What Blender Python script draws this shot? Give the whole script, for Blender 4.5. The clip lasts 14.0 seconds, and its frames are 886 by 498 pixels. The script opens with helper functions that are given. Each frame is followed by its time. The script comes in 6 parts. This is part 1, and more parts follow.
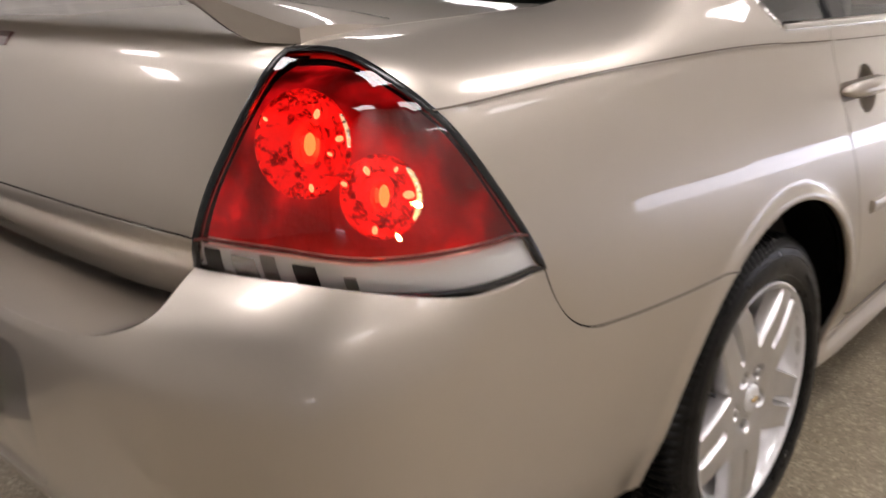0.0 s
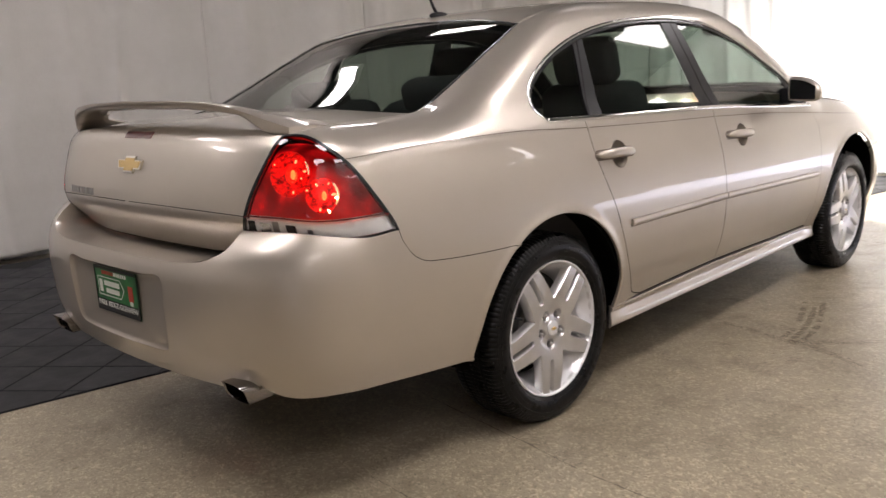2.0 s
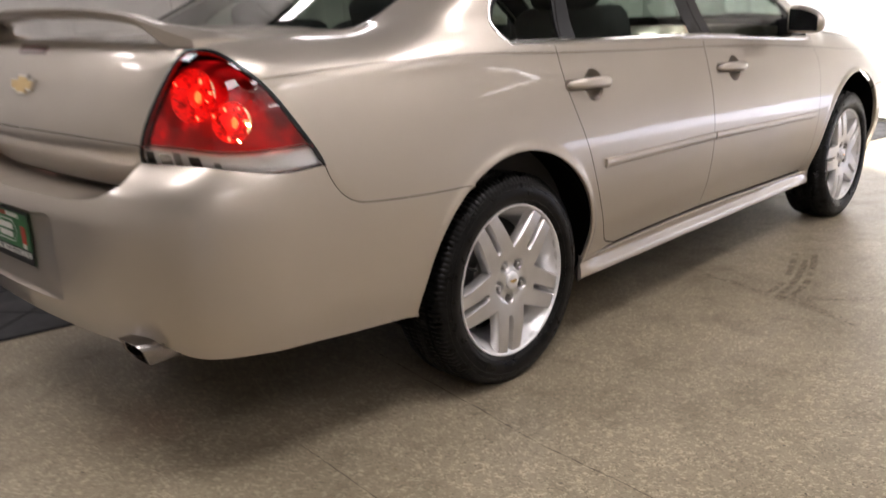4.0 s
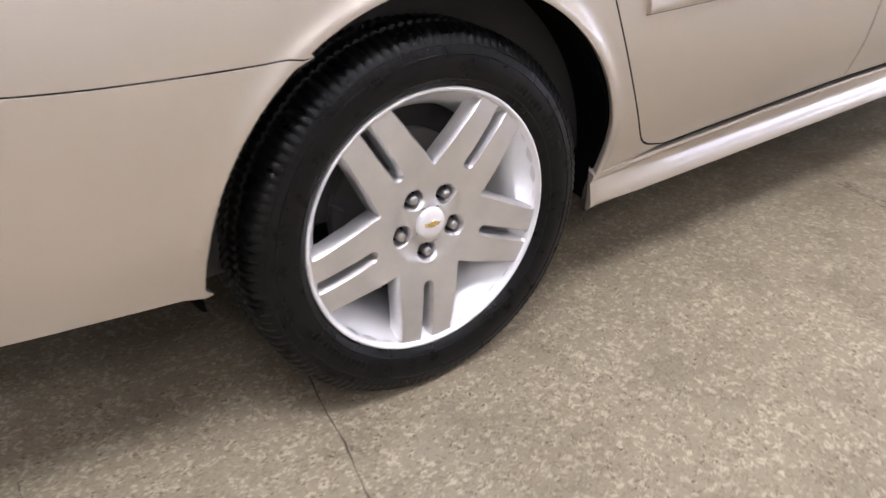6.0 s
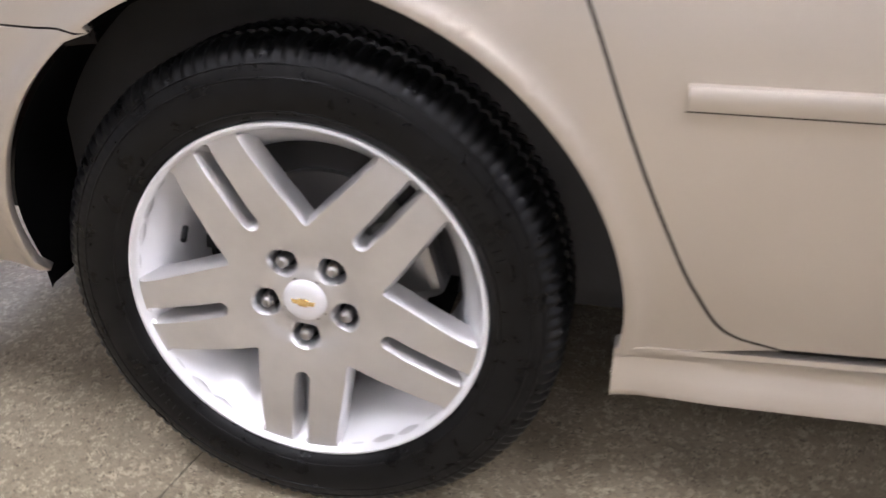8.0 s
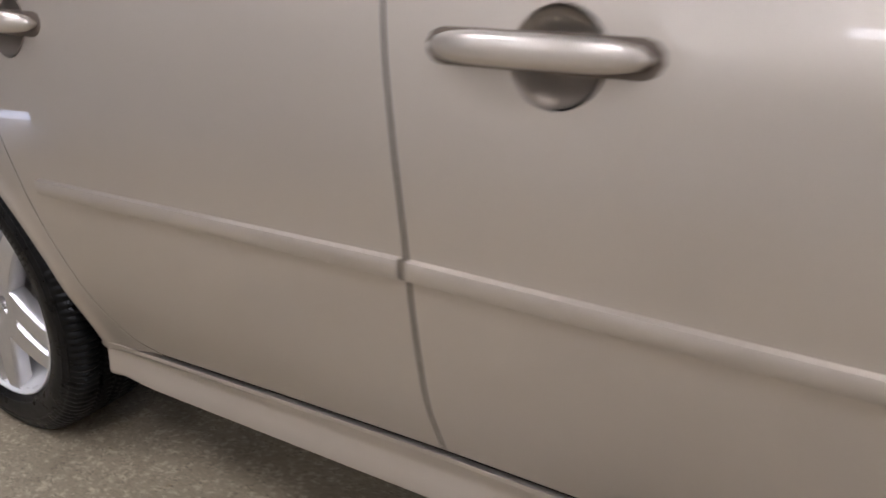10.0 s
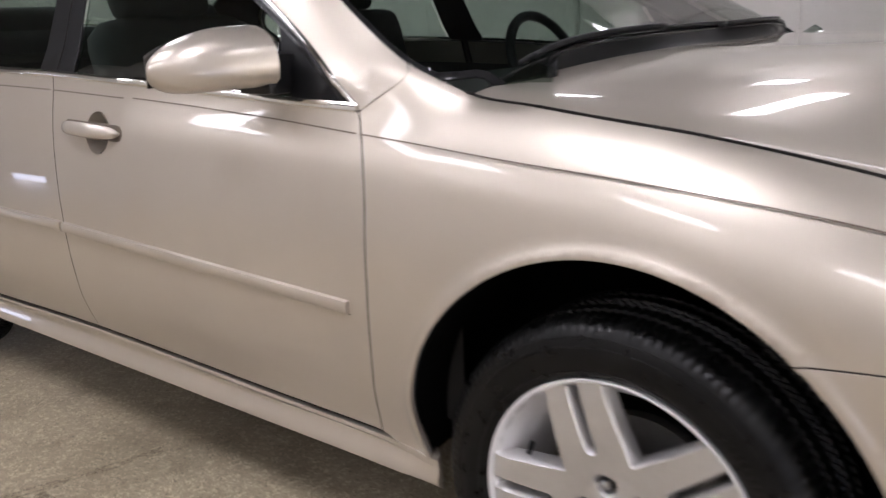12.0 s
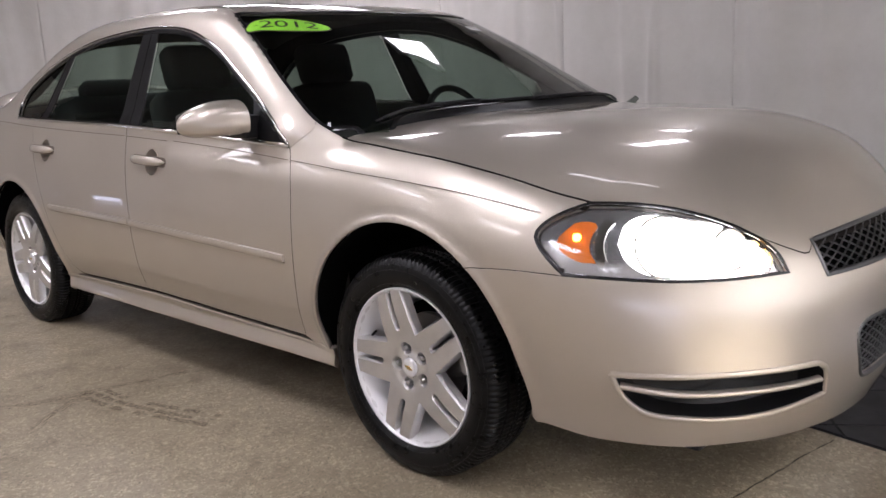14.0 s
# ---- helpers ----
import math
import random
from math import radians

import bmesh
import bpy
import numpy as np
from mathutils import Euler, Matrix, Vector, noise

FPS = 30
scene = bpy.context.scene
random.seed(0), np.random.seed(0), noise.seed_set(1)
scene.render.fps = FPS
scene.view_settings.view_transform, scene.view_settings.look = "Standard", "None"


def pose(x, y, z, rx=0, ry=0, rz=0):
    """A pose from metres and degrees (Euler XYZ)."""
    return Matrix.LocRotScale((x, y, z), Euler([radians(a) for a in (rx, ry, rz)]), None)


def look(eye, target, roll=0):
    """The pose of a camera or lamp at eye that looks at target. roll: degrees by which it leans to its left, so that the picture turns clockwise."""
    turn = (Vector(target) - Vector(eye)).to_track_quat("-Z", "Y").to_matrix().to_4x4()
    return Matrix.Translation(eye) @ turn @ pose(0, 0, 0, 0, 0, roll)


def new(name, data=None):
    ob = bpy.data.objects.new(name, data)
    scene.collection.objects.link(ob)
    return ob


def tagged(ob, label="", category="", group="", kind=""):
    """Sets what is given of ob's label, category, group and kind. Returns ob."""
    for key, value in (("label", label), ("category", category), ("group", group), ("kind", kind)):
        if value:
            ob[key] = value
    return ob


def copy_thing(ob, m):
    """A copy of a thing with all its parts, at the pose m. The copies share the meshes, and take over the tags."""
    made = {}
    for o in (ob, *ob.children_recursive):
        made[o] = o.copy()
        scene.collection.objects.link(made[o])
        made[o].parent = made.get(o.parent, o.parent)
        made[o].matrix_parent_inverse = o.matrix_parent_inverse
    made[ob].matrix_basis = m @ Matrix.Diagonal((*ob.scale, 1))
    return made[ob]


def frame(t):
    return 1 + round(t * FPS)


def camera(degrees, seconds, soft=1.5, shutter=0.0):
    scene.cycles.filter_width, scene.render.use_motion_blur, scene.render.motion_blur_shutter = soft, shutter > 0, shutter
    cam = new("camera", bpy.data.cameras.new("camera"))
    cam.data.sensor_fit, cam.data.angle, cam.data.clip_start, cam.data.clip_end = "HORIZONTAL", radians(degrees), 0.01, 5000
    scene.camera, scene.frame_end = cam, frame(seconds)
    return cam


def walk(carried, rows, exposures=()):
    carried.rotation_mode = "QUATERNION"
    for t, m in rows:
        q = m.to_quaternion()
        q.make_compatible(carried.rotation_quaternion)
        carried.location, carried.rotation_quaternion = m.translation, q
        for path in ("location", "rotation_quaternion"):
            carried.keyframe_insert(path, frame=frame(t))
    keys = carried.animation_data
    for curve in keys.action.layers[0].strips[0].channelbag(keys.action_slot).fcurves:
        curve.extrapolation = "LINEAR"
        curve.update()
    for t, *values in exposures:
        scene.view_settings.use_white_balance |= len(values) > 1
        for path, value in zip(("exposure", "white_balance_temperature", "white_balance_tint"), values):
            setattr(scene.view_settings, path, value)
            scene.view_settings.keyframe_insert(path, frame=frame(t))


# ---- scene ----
cam = camera(55.1, 14.0, shutter=0.5)
PATH = [
    (0, (-1.531, -1.5, 1.171), (-0.159, -0.182, 0.554), -1.9),
    (0.5, (-1.764, -1.841, 1.182), (-0.402, -0.48, 0.639), -2.4),
    (1, (-1.968, -2.145, 1.213), (-0.614, -0.755, 0.731), -2.7),
    (1.5, (-2.126, -2.46, 1.228), (-0.773, -1.054, 0.789), -3.0),
    (2, (-2.307, -2.655, 1.237), (-0.92, -1.272, 0.834), -3.2),
    (2.5, (-2.401, -2.784, 1.24), (-0.984, -1.426, 0.855), -2.9),
    (3, (-2.396, -2.802, 1.248), (-0.975, -1.448, 0.863), -2.5),
    (3.5, (-2.28, -2.684, 1.203), (-0.867, -1.331, 0.787), -2.9),
    (4, (-1.968, -2.519, 1.155), (-0.596, -1.167, 0.62), -2.2),
    (4.2, (-1.853, -2.457, 1.125), (-0.499, -1.114, 0.523), -1.3),
    (6.3, (-0.561, -1.95, 0.973), (0.298, -0.439, -0.016), -1.9),
    (6.5, (-0.471, -1.938, 0.936), (0.302, -0.366, -0.029), -1.9),
    (7, (-0.177, -1.96, 0.899), (0.199, -0.225, -0.02), -1.8),
    (7.2, (-0.082, -1.906, 0.874), (0.145, -0.148, -0.051), -0.9),
    (9.3, (1.28, -1.645, 0.973), (0.243, -0.133, 0.174), -3.4),
    (9.5, (1.413, -1.582, 0.993), (0.352, -0.098, 0.173), -4.1),
    (10, (1.822, -1.641, 1.039), (0.705, -0.16, 0.291), -4.5),
    (10.6, (2.291, -1.717, 1.07), (1.119, -0.229, 0.428), -2.8),
    (11, (2.596, -1.759, 1.105), (1.433, -0.258, 0.477), -2.8),
    (11.5, (3.006, -1.88, 1.18), (1.805, -0.423, 0.521), -3.4),
    (12, (3.379, -1.962, 1.131), (2.144, -0.481, 0.6), -2.7),
    (12.3, (3.589, -2.004, 1.167), (2.326, -0.545, 0.641), -3.5),
    (12.5, (3.721, -2.081, 1.16), (2.45, -0.614, 0.676), -2.7),
    (13, (4.051, -2.271, 1.178), (2.736, -0.83, 0.737), -2.5),
    (13.5, (4.372, -2.386, 1.178), (3.019, -0.973, 0.762), -2.5),
    (14, (4.551, -2.534, 1.187), (3.196, -1.121, 0.781), -2.6),
]
walk(cam, [(t, look(eye, target, roll)) for t, eye, target, roll in PATH],
     exposures=[(0, -0.15, 6750, 12), (3, -0.12, 6750, 12), (4.2, -0.2, 6700, 12), (6.3, 0.7, 6020, 13), (7.2, 0.74, 6020, 13), (9.3, 0.05, 6050, 12), (10, -0.12, 6050, 12), (11, 0.15, 6150, 12), (12.5, 0.24, 6220, 13), (14, -0.05, 6220, 15)])

# ---- world and lights ----
ROOM = Matrix.Rotation(radians(-8.8), 4, "Z")
world = bpy.data.worlds.new("world")
world.use_nodes = True
world.node_tree.nodes["Background"].inputs[0].default_value = (0.9, 0.95, 1.0, 1)
world.node_tree.nodes["Background"].inputs[1].default_value = 0.0
scene.world = world
scene.view_settings.exposure = 0.0
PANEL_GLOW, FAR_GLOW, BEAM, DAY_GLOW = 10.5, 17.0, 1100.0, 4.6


# ---- materials ----
def material(name, colour, rough=0.5, metal=0.0, **more):
    m = bpy.data.materials.new(name)
    m.use_nodes = True
    b = m.node_tree.nodes["Principled BSDF"]
    b.inputs["Base Color"].default_value = (*colour, 1)
    b.inputs["Roughness"].default_value = rough
    b.inputs["Metallic"].default_value = metal
    for key, value in more.items():
        b.inputs[key.replace("_", " ")].default_value = value
    return m


def nodes(m):
    return m.node_tree.nodes, m.node_tree.links, m.node_tree.nodes["Principled BSDF"]


def texture(m, kind, scale, detail=4.0, rough=0.6):
    n, l, b = nodes(m)
    pos = n.new("ShaderNodeTexCoord")
    t = n.new(kind)
    t.inputs["Scale"].default_value = scale
    for key, value in (("Detail", detail), ("Roughness", rough)):
        if key in t.inputs:
            t.inputs[key].default_value = value
    l.new(pos.outputs["Object"], t.inputs["Vector"])
    return t


def ramp(m, out, stops):
    n, l, b = nodes(m)
    r = n.new("ShaderNodeValToRGB")
    while len(r.color_ramp.elements) < len(stops):
        r.color_ramp.elements.new(0.5)
    for e, (at, c) in zip(r.color_ramp.elements, stops):
        e.position, e.color = at, (*c, 1)
    l.new(out, r.inputs[0])
    return r.outputs[0]


def mixed(m, fac, a, b_, mode="MIX"):
    n, l, b = nodes(m)
    x = n.new("ShaderNodeMix")
    x.data_type, x.blend_type = "RGBA", mode
    for s, v in ((x.inputs[0], fac), (x.inputs[6], a), (x.inputs[7], b_)):
        if isinstance(v, (int, float)):
            s.default_value = v
        elif isinstance(v, tuple):
            s.default_value = (*v, 1)
        else:
            l.new(v, s)
    return x.outputs[2]


def bumped(m, out, strength, distance):
    n, l, b = nodes(m)
    x = n.new("ShaderNodeBump")
    x.inputs["Strength"].default_value, x.inputs["Distance"].default_value = strength, distance
    l.new(out, x.inputs["Height"])
    l.new(x.outputs[0], b.inputs["Normal"])
    return x


def grey(v):
    return (v, v, v)


# champagne metallic paint: flakes, faint large clouding, clear coat with dust
PAINT = material("champagne_paint", (0.505, 0.454, 0.395), 0.37, 0.68, Coat_Weight=1.0, Coat_Roughness=0.02, Coat_IOR=1.45, Specular_Tint=(0.6, 0.6, 0.6, 1))
n, l, b = nodes(PAINT)
flake = texture(PAINT, "ShaderNodeTexVoronoi", 1400)
cloud = texture(PAINT, "ShaderNodeTexNoise", 1.7, 5)
c = ramp(PAINT, flake.outputs["Color"], [(0.1, (0.418, 0.374, 0.322)), (0.9, (0.575, 0.52, 0.448))])
c = mixed(PAINT, ramp(PAINT, cloud.outputs[0], [(0.35, grey(0)), (0.7, grey(0.5))]), c, (0.488, 0.438, 0.376))
l.new(c, b.inputs["Base Color"])
smear = texture(PAINT, "ShaderNodeTexNoise", 9, 6, 0.7)
l.new(ramp(PAINT, smear.outputs[0], [(0.4, grey(0.012)), (0.75, grey(0.045))]), b.inputs["Coat Roughness"])

RUBBER = material("tyre_rubber", (0.0045, 0.0045, 0.005), 0.34, Specular_IOR_Level=0.19)
t = texture(RUBBER, "ShaderNodeTexNoise", 30, 6)
n, l, b = nodes(RUBBER)
l.new(ramp(RUBBER, t.outputs[0], [(0.35, grey(0.003)), (0.75, (0.007, 0.007, 0.007))]), b.inputs["Base Color"])
l.new(ramp(RUBBER, t.outputs[0], [(0.3, grey(0.22)), (0.7, grey(0.42))]), b.inputs["Roughness"])
bumped(RUBBER, texture(RUBBER, "ShaderNodeTexNoise", 260, 3).outputs[0], 0.08, 0.001)

ALLOY = material("silver_alloy", (0.62, 0.61, 0.605), 0.32, 0.85, Coat_Weight=0.4, Coat_Roughness=0.08)
t = texture(ALLOY, "ShaderNodeTexNoise", 14, 6)
n, l, b = nodes(ALLOY)
l.new(ramp(ALLOY, t.outputs[0], [(0.3, grey(0.3)), (0.8, grey(0.44))]), b.inputs["Roughness"])
l.new(ramp(ALLOY, t.outputs[0], [(0.3, (0.66, 0.65, 0.645)), (0.75, (0.58, 0.57, 0.565))]), b.inputs["Base Color"])
BARREL = material("silver_rim_paint", (0.78, 0.775, 0.78), 0.34, 0.25, Coat_Weight=0.4)
CHROME = material("chrome", (0.86, 0.85, 0.83), 0.07, 1.0)
STEEL = material("worn_steel", (0.4, 0.39, 0.38), 0.38, 1.0)
bumped(STEEL, texture(STEEL, "ShaderNodeTexNoise", 60, 4).outputs[0], 0.15, 0.002)
TIPSTEEL = material("dark_exhaust_steel", (0.30, 0.28, 0.27), 0.22, 1.0)
BLACK = material("black_plastic", (0.009, 0.009, 0.01), 0.45, Specular_IOR_Level=0.3)
bumped(BLACK, texture(BLACK, "ShaderNodeTexNoise", 220, 2).outputs[0], 0.12, 0.001)
GLOSS = material("gloss_black_trim", (0.012, 0.012, 0.013), 0.2)
PILLAR = material("satin_black_pillar", (0.005, 0.005, 0.0055), 0.3, Specular_IOR_Level=0.25)
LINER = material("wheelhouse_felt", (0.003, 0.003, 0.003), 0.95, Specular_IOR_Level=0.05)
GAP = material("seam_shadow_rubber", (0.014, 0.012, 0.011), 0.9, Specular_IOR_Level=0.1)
STRIPE_AND_SHADE = material("dark_pinstripe", (0.13, 0.10, 0.075), 0.4)
SEAT = material("charcoal_seat_cloth", (0.022, 0.022, 0.024), 0.85)
bumped(SEAT, texture(SEAT, "ShaderNodeTexVoronoi", 320).outputs[0], 0.3, 0.002)
CABIN = material("dark_cabin_trim", (0.03, 0.029, 0.028), 0.7)
bumped(CABIN, texture(CABIN, "ShaderNodeTexNoise", 160, 3).outputs[0], 0.2, 0.002)
GOLD = material("gold_emblem", (0.78, 0.56, 0.24), 0.25, 0.8)
bumped(GOLD, texture(GOLD, "ShaderNodeTexVoronoi", 500).outputs[0], 0.15, 0.001)


def glass(name, tint, ior=1.5, floor=0.0):
    """Thin sheet: tinted see-through with a sheen that grows towards grazing angles on both faces."""
    m = bpy.data.materials.new(name)
    m.use_nodes = True
    n, l = m.node_tree.nodes, m.node_tree.links
    n.clear()
    out, mix, clear, shine, fr = (n.new(k) for k in ("ShaderNodeOutputMaterial", "ShaderNodeMixShader", "ShaderNodeBsdfTransparent", "ShaderNodeBsdfGlossy", "ShaderNodeLayerWeight"))
    clear.inputs[0].default_value = (*tint, 1)
    shine.inputs["Roughness"].default_value = 0.0
    fr.inputs["Blend"].default_value = 0.5
    low = ((ior - 1) / (ior + 1)) ** 2 * 1.8
    steep, grown = n.new("ShaderNodeMath"), n.new("ShaderNodeMath")
    steep.operation, grown.operation = "POWER", "MULTIPLY_ADD"
    steep.inputs[1].default_value = 5.0
    grown.inputs[1].default_value, grown.inputs[2].default_value = 1 - low, low
    l.new(fr.outputs["Facing"], steep.inputs[0])
    l.new(steep.outputs[0], grown.inputs[0])
    l.new(grown.outputs[0], mix.inputs[0])
    l.new(clear.outputs[0], mix.inputs[1])
    l.new(shine.outputs[0], mix.inputs[2])
    l.new(mix.outputs[0], out.inputs[0])
    return m


WINDOW = glass("tinted_window_glass", (0.62, 0.72, 0.66), 1.6)
SCREEN = glass("windscreen_glass", (0.37, 0.43, 0.395), 1.37)
REARGLASS = glass("rear_window_glass", (0.46, 0.52, 0.485), 1.42)
CLEAR = glass("clear_lens", (0.93, 0.94, 0.95), 1.5)
REDLENS = glass("red_lens", (0.88, 0.013, 0.024), 1.5)


def glowing(name, colour, strength, base=(0.8, 0.8, 0.8)):
    m = material(name, base, 0.4)
    b = m.node_tree.nodes["Principled BSDF"]
    b.inputs["Emission Color"].default_value = (*colour, 1)
    b.inputs["Emission Strength"].default_value = strength
    return m


DIFFUSER = glowing("light_diffuser", (1.0, 0.96, 1.0), PANEL_GLOW)
BRIGHTDIFFUSER = glowing("bright_light_diffuser", (1.0, 0.96, 1.0), FAR_GLOW)
HEADBULB = glowing("lit_headlamp", (1.0, 0.96, 0.88), 700.0)
# Facets emit by themselves, standing in for reflected bulb light.
GLOWFACETS = glowing("lit_lamp_facets", (1.0, 0.94, 0.9), 3.0, (0.9, 0.9, 0.9))
facet = texture(GLOWFACETS, "ShaderNodeTexVoronoi", 70)
n, l, b = nodes(GLOWFACETS)
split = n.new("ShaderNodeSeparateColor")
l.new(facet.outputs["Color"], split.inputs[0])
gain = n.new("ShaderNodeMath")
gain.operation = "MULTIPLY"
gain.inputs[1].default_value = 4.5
l.new(ramp(GLOWFACETS, split.outputs[0], [(0.05, grey(0.12)), (0.4, grey(0.6)), (0.9, grey(1.0))]), gain.inputs[0])
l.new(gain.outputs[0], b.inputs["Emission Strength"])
bumped(GLOWFACETS, facet.outputs[0], 0.6, 0.006)
AMBERBULB = glowing("lit_amber_bulb", (1.0, 0.45, 0.04), 22.0, (0.9, 0.4, 0.05))
GLINT = glowing("lit_reflector_facet", (1.0, 0.85, 0.2), 60.0)
TAILBULB = glowing("lit_tail_bulb", (1.0, 0.8, 0.12), 42.0)
# The bowl's own emission paints the glare of the bulb.
GLOWBOWL = glowing("lit_lamp_reflector", (1.0, 0.97, 0.93), 14.0, (0.9, 0.9, 0.9))
GRILLE = material("dark_grille_metal", (0.16, 0.16, 0.165), 0.35, 0.9)
LAMPGREY = material("bright_lamp_housing", (0.74, 0.74, 0.76), 0.16, 0.9)
AMBER = material("amber_reflector", (0.85, 0.20, 0.008), 0.25, 0.0, Coat_Weight=1.0)
bumped(AMBER, texture(AMBER, "ShaderNodeTexVoronoi", 110).outputs[0], 0.5, 0.004)
MIRROR = material("mirror_silver", (0.9, 0.9, 0.9), 0.03, 1.0)
WHITECELL = material("pale_reversing_reflector", (0.95, 0.94, 0.93), 0.3, 0.1)
# Random emissive cells paint the bulb's sparkle into the reflector.
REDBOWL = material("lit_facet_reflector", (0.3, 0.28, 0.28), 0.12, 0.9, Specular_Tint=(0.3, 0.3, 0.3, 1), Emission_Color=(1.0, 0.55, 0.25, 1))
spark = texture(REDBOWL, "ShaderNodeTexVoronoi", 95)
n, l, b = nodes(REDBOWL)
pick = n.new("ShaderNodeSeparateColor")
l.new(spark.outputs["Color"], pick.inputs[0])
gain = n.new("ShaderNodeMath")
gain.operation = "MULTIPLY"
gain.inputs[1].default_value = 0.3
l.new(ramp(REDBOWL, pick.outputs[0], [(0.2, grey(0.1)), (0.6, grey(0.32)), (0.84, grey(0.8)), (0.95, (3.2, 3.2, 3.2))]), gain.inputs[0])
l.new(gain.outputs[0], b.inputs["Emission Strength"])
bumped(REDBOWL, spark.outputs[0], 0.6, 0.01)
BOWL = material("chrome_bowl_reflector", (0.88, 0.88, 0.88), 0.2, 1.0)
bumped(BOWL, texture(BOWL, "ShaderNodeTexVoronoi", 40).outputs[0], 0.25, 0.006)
# The housing emits by itself, in place of light from the bulbs.
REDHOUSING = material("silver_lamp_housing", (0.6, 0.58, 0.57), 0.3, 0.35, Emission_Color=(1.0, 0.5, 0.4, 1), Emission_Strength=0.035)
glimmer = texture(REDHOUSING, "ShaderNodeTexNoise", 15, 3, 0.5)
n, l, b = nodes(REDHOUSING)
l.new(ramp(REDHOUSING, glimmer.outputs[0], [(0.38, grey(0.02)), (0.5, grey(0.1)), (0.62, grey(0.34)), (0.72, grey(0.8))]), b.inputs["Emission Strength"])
bumped(REDHOUSING, texture(REDHOUSING, "ShaderNodeTexVoronoi", 55).outputs[0], 0.3, 0.004)
REDMARK = material("dark_red_brake_lens", (0.11, 0.012, 0.012), 0.25, Coat_Weight=1.0)

# polished aggregate concrete
CONCRETE = material("beige_polished_concrete", (0.35, 0.31, 0.24), 0.42)
n, l, b = nodes(CONCRETE)
grain = texture(CONCRETE, "ShaderNodeTexVoronoi", 155)
stones = texture(CONCRETE, "ShaderNodeTexVoronoi", 85)
fine = texture(CONCRETE, "ShaderNodeTexNoise", 120, 8, 0.75)
big = texture(CONCRETE, "ShaderNodeTexNoise", 0.9, 8, 0.62)
mid = texture(CONCRETE, "ShaderNodeTexNoise", 6, 8, 0.7)
cell, chip = n.new("ShaderNodeSeparateColor"), n.new("ShaderNodeSeparateColor")
l.new(grain.outputs["Color"], cell.inputs[0])
l.new(stones.outputs["Color"], chip.inputs[0])
c = ramp(CONCRETE, cell.outputs[0], [(0.12, (0.005, 0.004, 0.0025)), (0.32, (0.045, 0.034, 0.021)), (0.58, (0.115, 0.09, 0.056)), (0.76, (0.29, 0.237, 0.156)), (0.92, (0.66, 0.57, 0.41))])
c = mixed(CONCRETE, ramp(CONCRETE, chip.outputs[1], [(0.84, grey(0)), (0.88, grey(0.8))]), c, ramp(CONCRETE, chip.outputs[2], [(0.35, (0.023, 0.017, 0.011)), (0.5, (0.34, 0.285, 0.198))]))
c = mixed(CONCRETE, 0.18, c, ramp(CONCRETE, fine.outputs[0], [(0.41, (0.011, 0.009, 0.006)), (0.47, (0.088, 0.074, 0.05)), (0.53, (0.139, 0.117, 0.081)), (0.59, (0.40, 0.35, 0.255))]))
c = mixed(CONCRETE, ramp(CONCRETE, big.outputs[0], [(0.4, grey(0)), (0.7, grey(0.5))]), c, (0.092, 0.066, 0.039))
c = mixed(CONCRETE, ramp(CONCRETE, mid.outputs[0], [(0.52, grey(0)), (0.75, grey(0.4))]), c, (0.05, 0.041, 0.028))
l.new(c, b.inputs["Base Color"])
l.new(ramp(CONCRETE, mid.outputs[0], [(0.3, grey(0.26)), (0.7, grey(0.46))]), b.inputs["Roughness"])
bumped(CONCRETE, fine.outputs[0], 0.12, 0.003)
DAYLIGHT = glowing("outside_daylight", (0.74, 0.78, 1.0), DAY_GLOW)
SCUFF = material("rubbed_floor_dirt", (0.085, 0.063, 0.042), 0.6)
n, l, b = nodes(SCUFF)
l.new(ramp(SCUFF, texture(SCUFF, "ShaderNodeTexNoise", 70, 5, 0.7).outputs[0], [(0.36, grey(0.0)), (0.66, grey(0.6))]), b.inputs["Alpha"])
CRACK = material("dark_floor_stain", (0.035, 0.028, 0.02), 0.7)

MAT = material("dark_floor_tile", (0.03, 0.03, 0.035), 0.5, Specular_IOR_Level=0.22)
n, l, b = nodes(MAT)
t = texture(MAT, "ShaderNodeTexNoise", 5, 8, 0.7)
info = n.new("ShaderNodeObjectInfo")
c = ramp(MAT, t.outputs[0], [(0.3, (0.009, 0.009, 0.011)), (0.6, (0.016, 0.0165, 0.019)), (0.8, (0.032, 0.031, 0.031))])
c = mixed(MAT, ramp(MAT, info.outputs["Random"], [(0.0, grey(0)), (1.0, grey(0.5))]), c, (0.025, 0.025, 0.032))
l.new(c, b.inputs["Base Color"])
l.new(ramp(MAT, t.outputs[0], [(0.3, grey(0.38)), (0.7, grey(0.62))]), b.inputs["Roughness"])
bumped(MAT, t.outputs[0], 0.2, 0.004)
GROUT = material("tile_joint", (0.012, 0.012, 0.013), 0.9)

CLOTH = material("white_curtain_fabric", (0.66, 0.63, 0.57), 0.9)
n, l, b = nodes(CLOTH)
t = texture(CLOTH, "ShaderNodeTexNoise", 1.3, 7, 0.65)
t2 = texture(CLOTH, "ShaderNodeTexNoise", 9, 8, 0.75)
c = ramp(CLOTH, t.outputs[0], [(0.35, (0.65, 0.625, 0.585)), (0.7, (0.56, 0.535, 0.495))])
c = mixed(CLOTH, ramp(CLOTH, t2.outputs[0], [(0.62, grey(0)), (0.8, grey(0.5))]), c, (0.44, 0.42, 0.385))
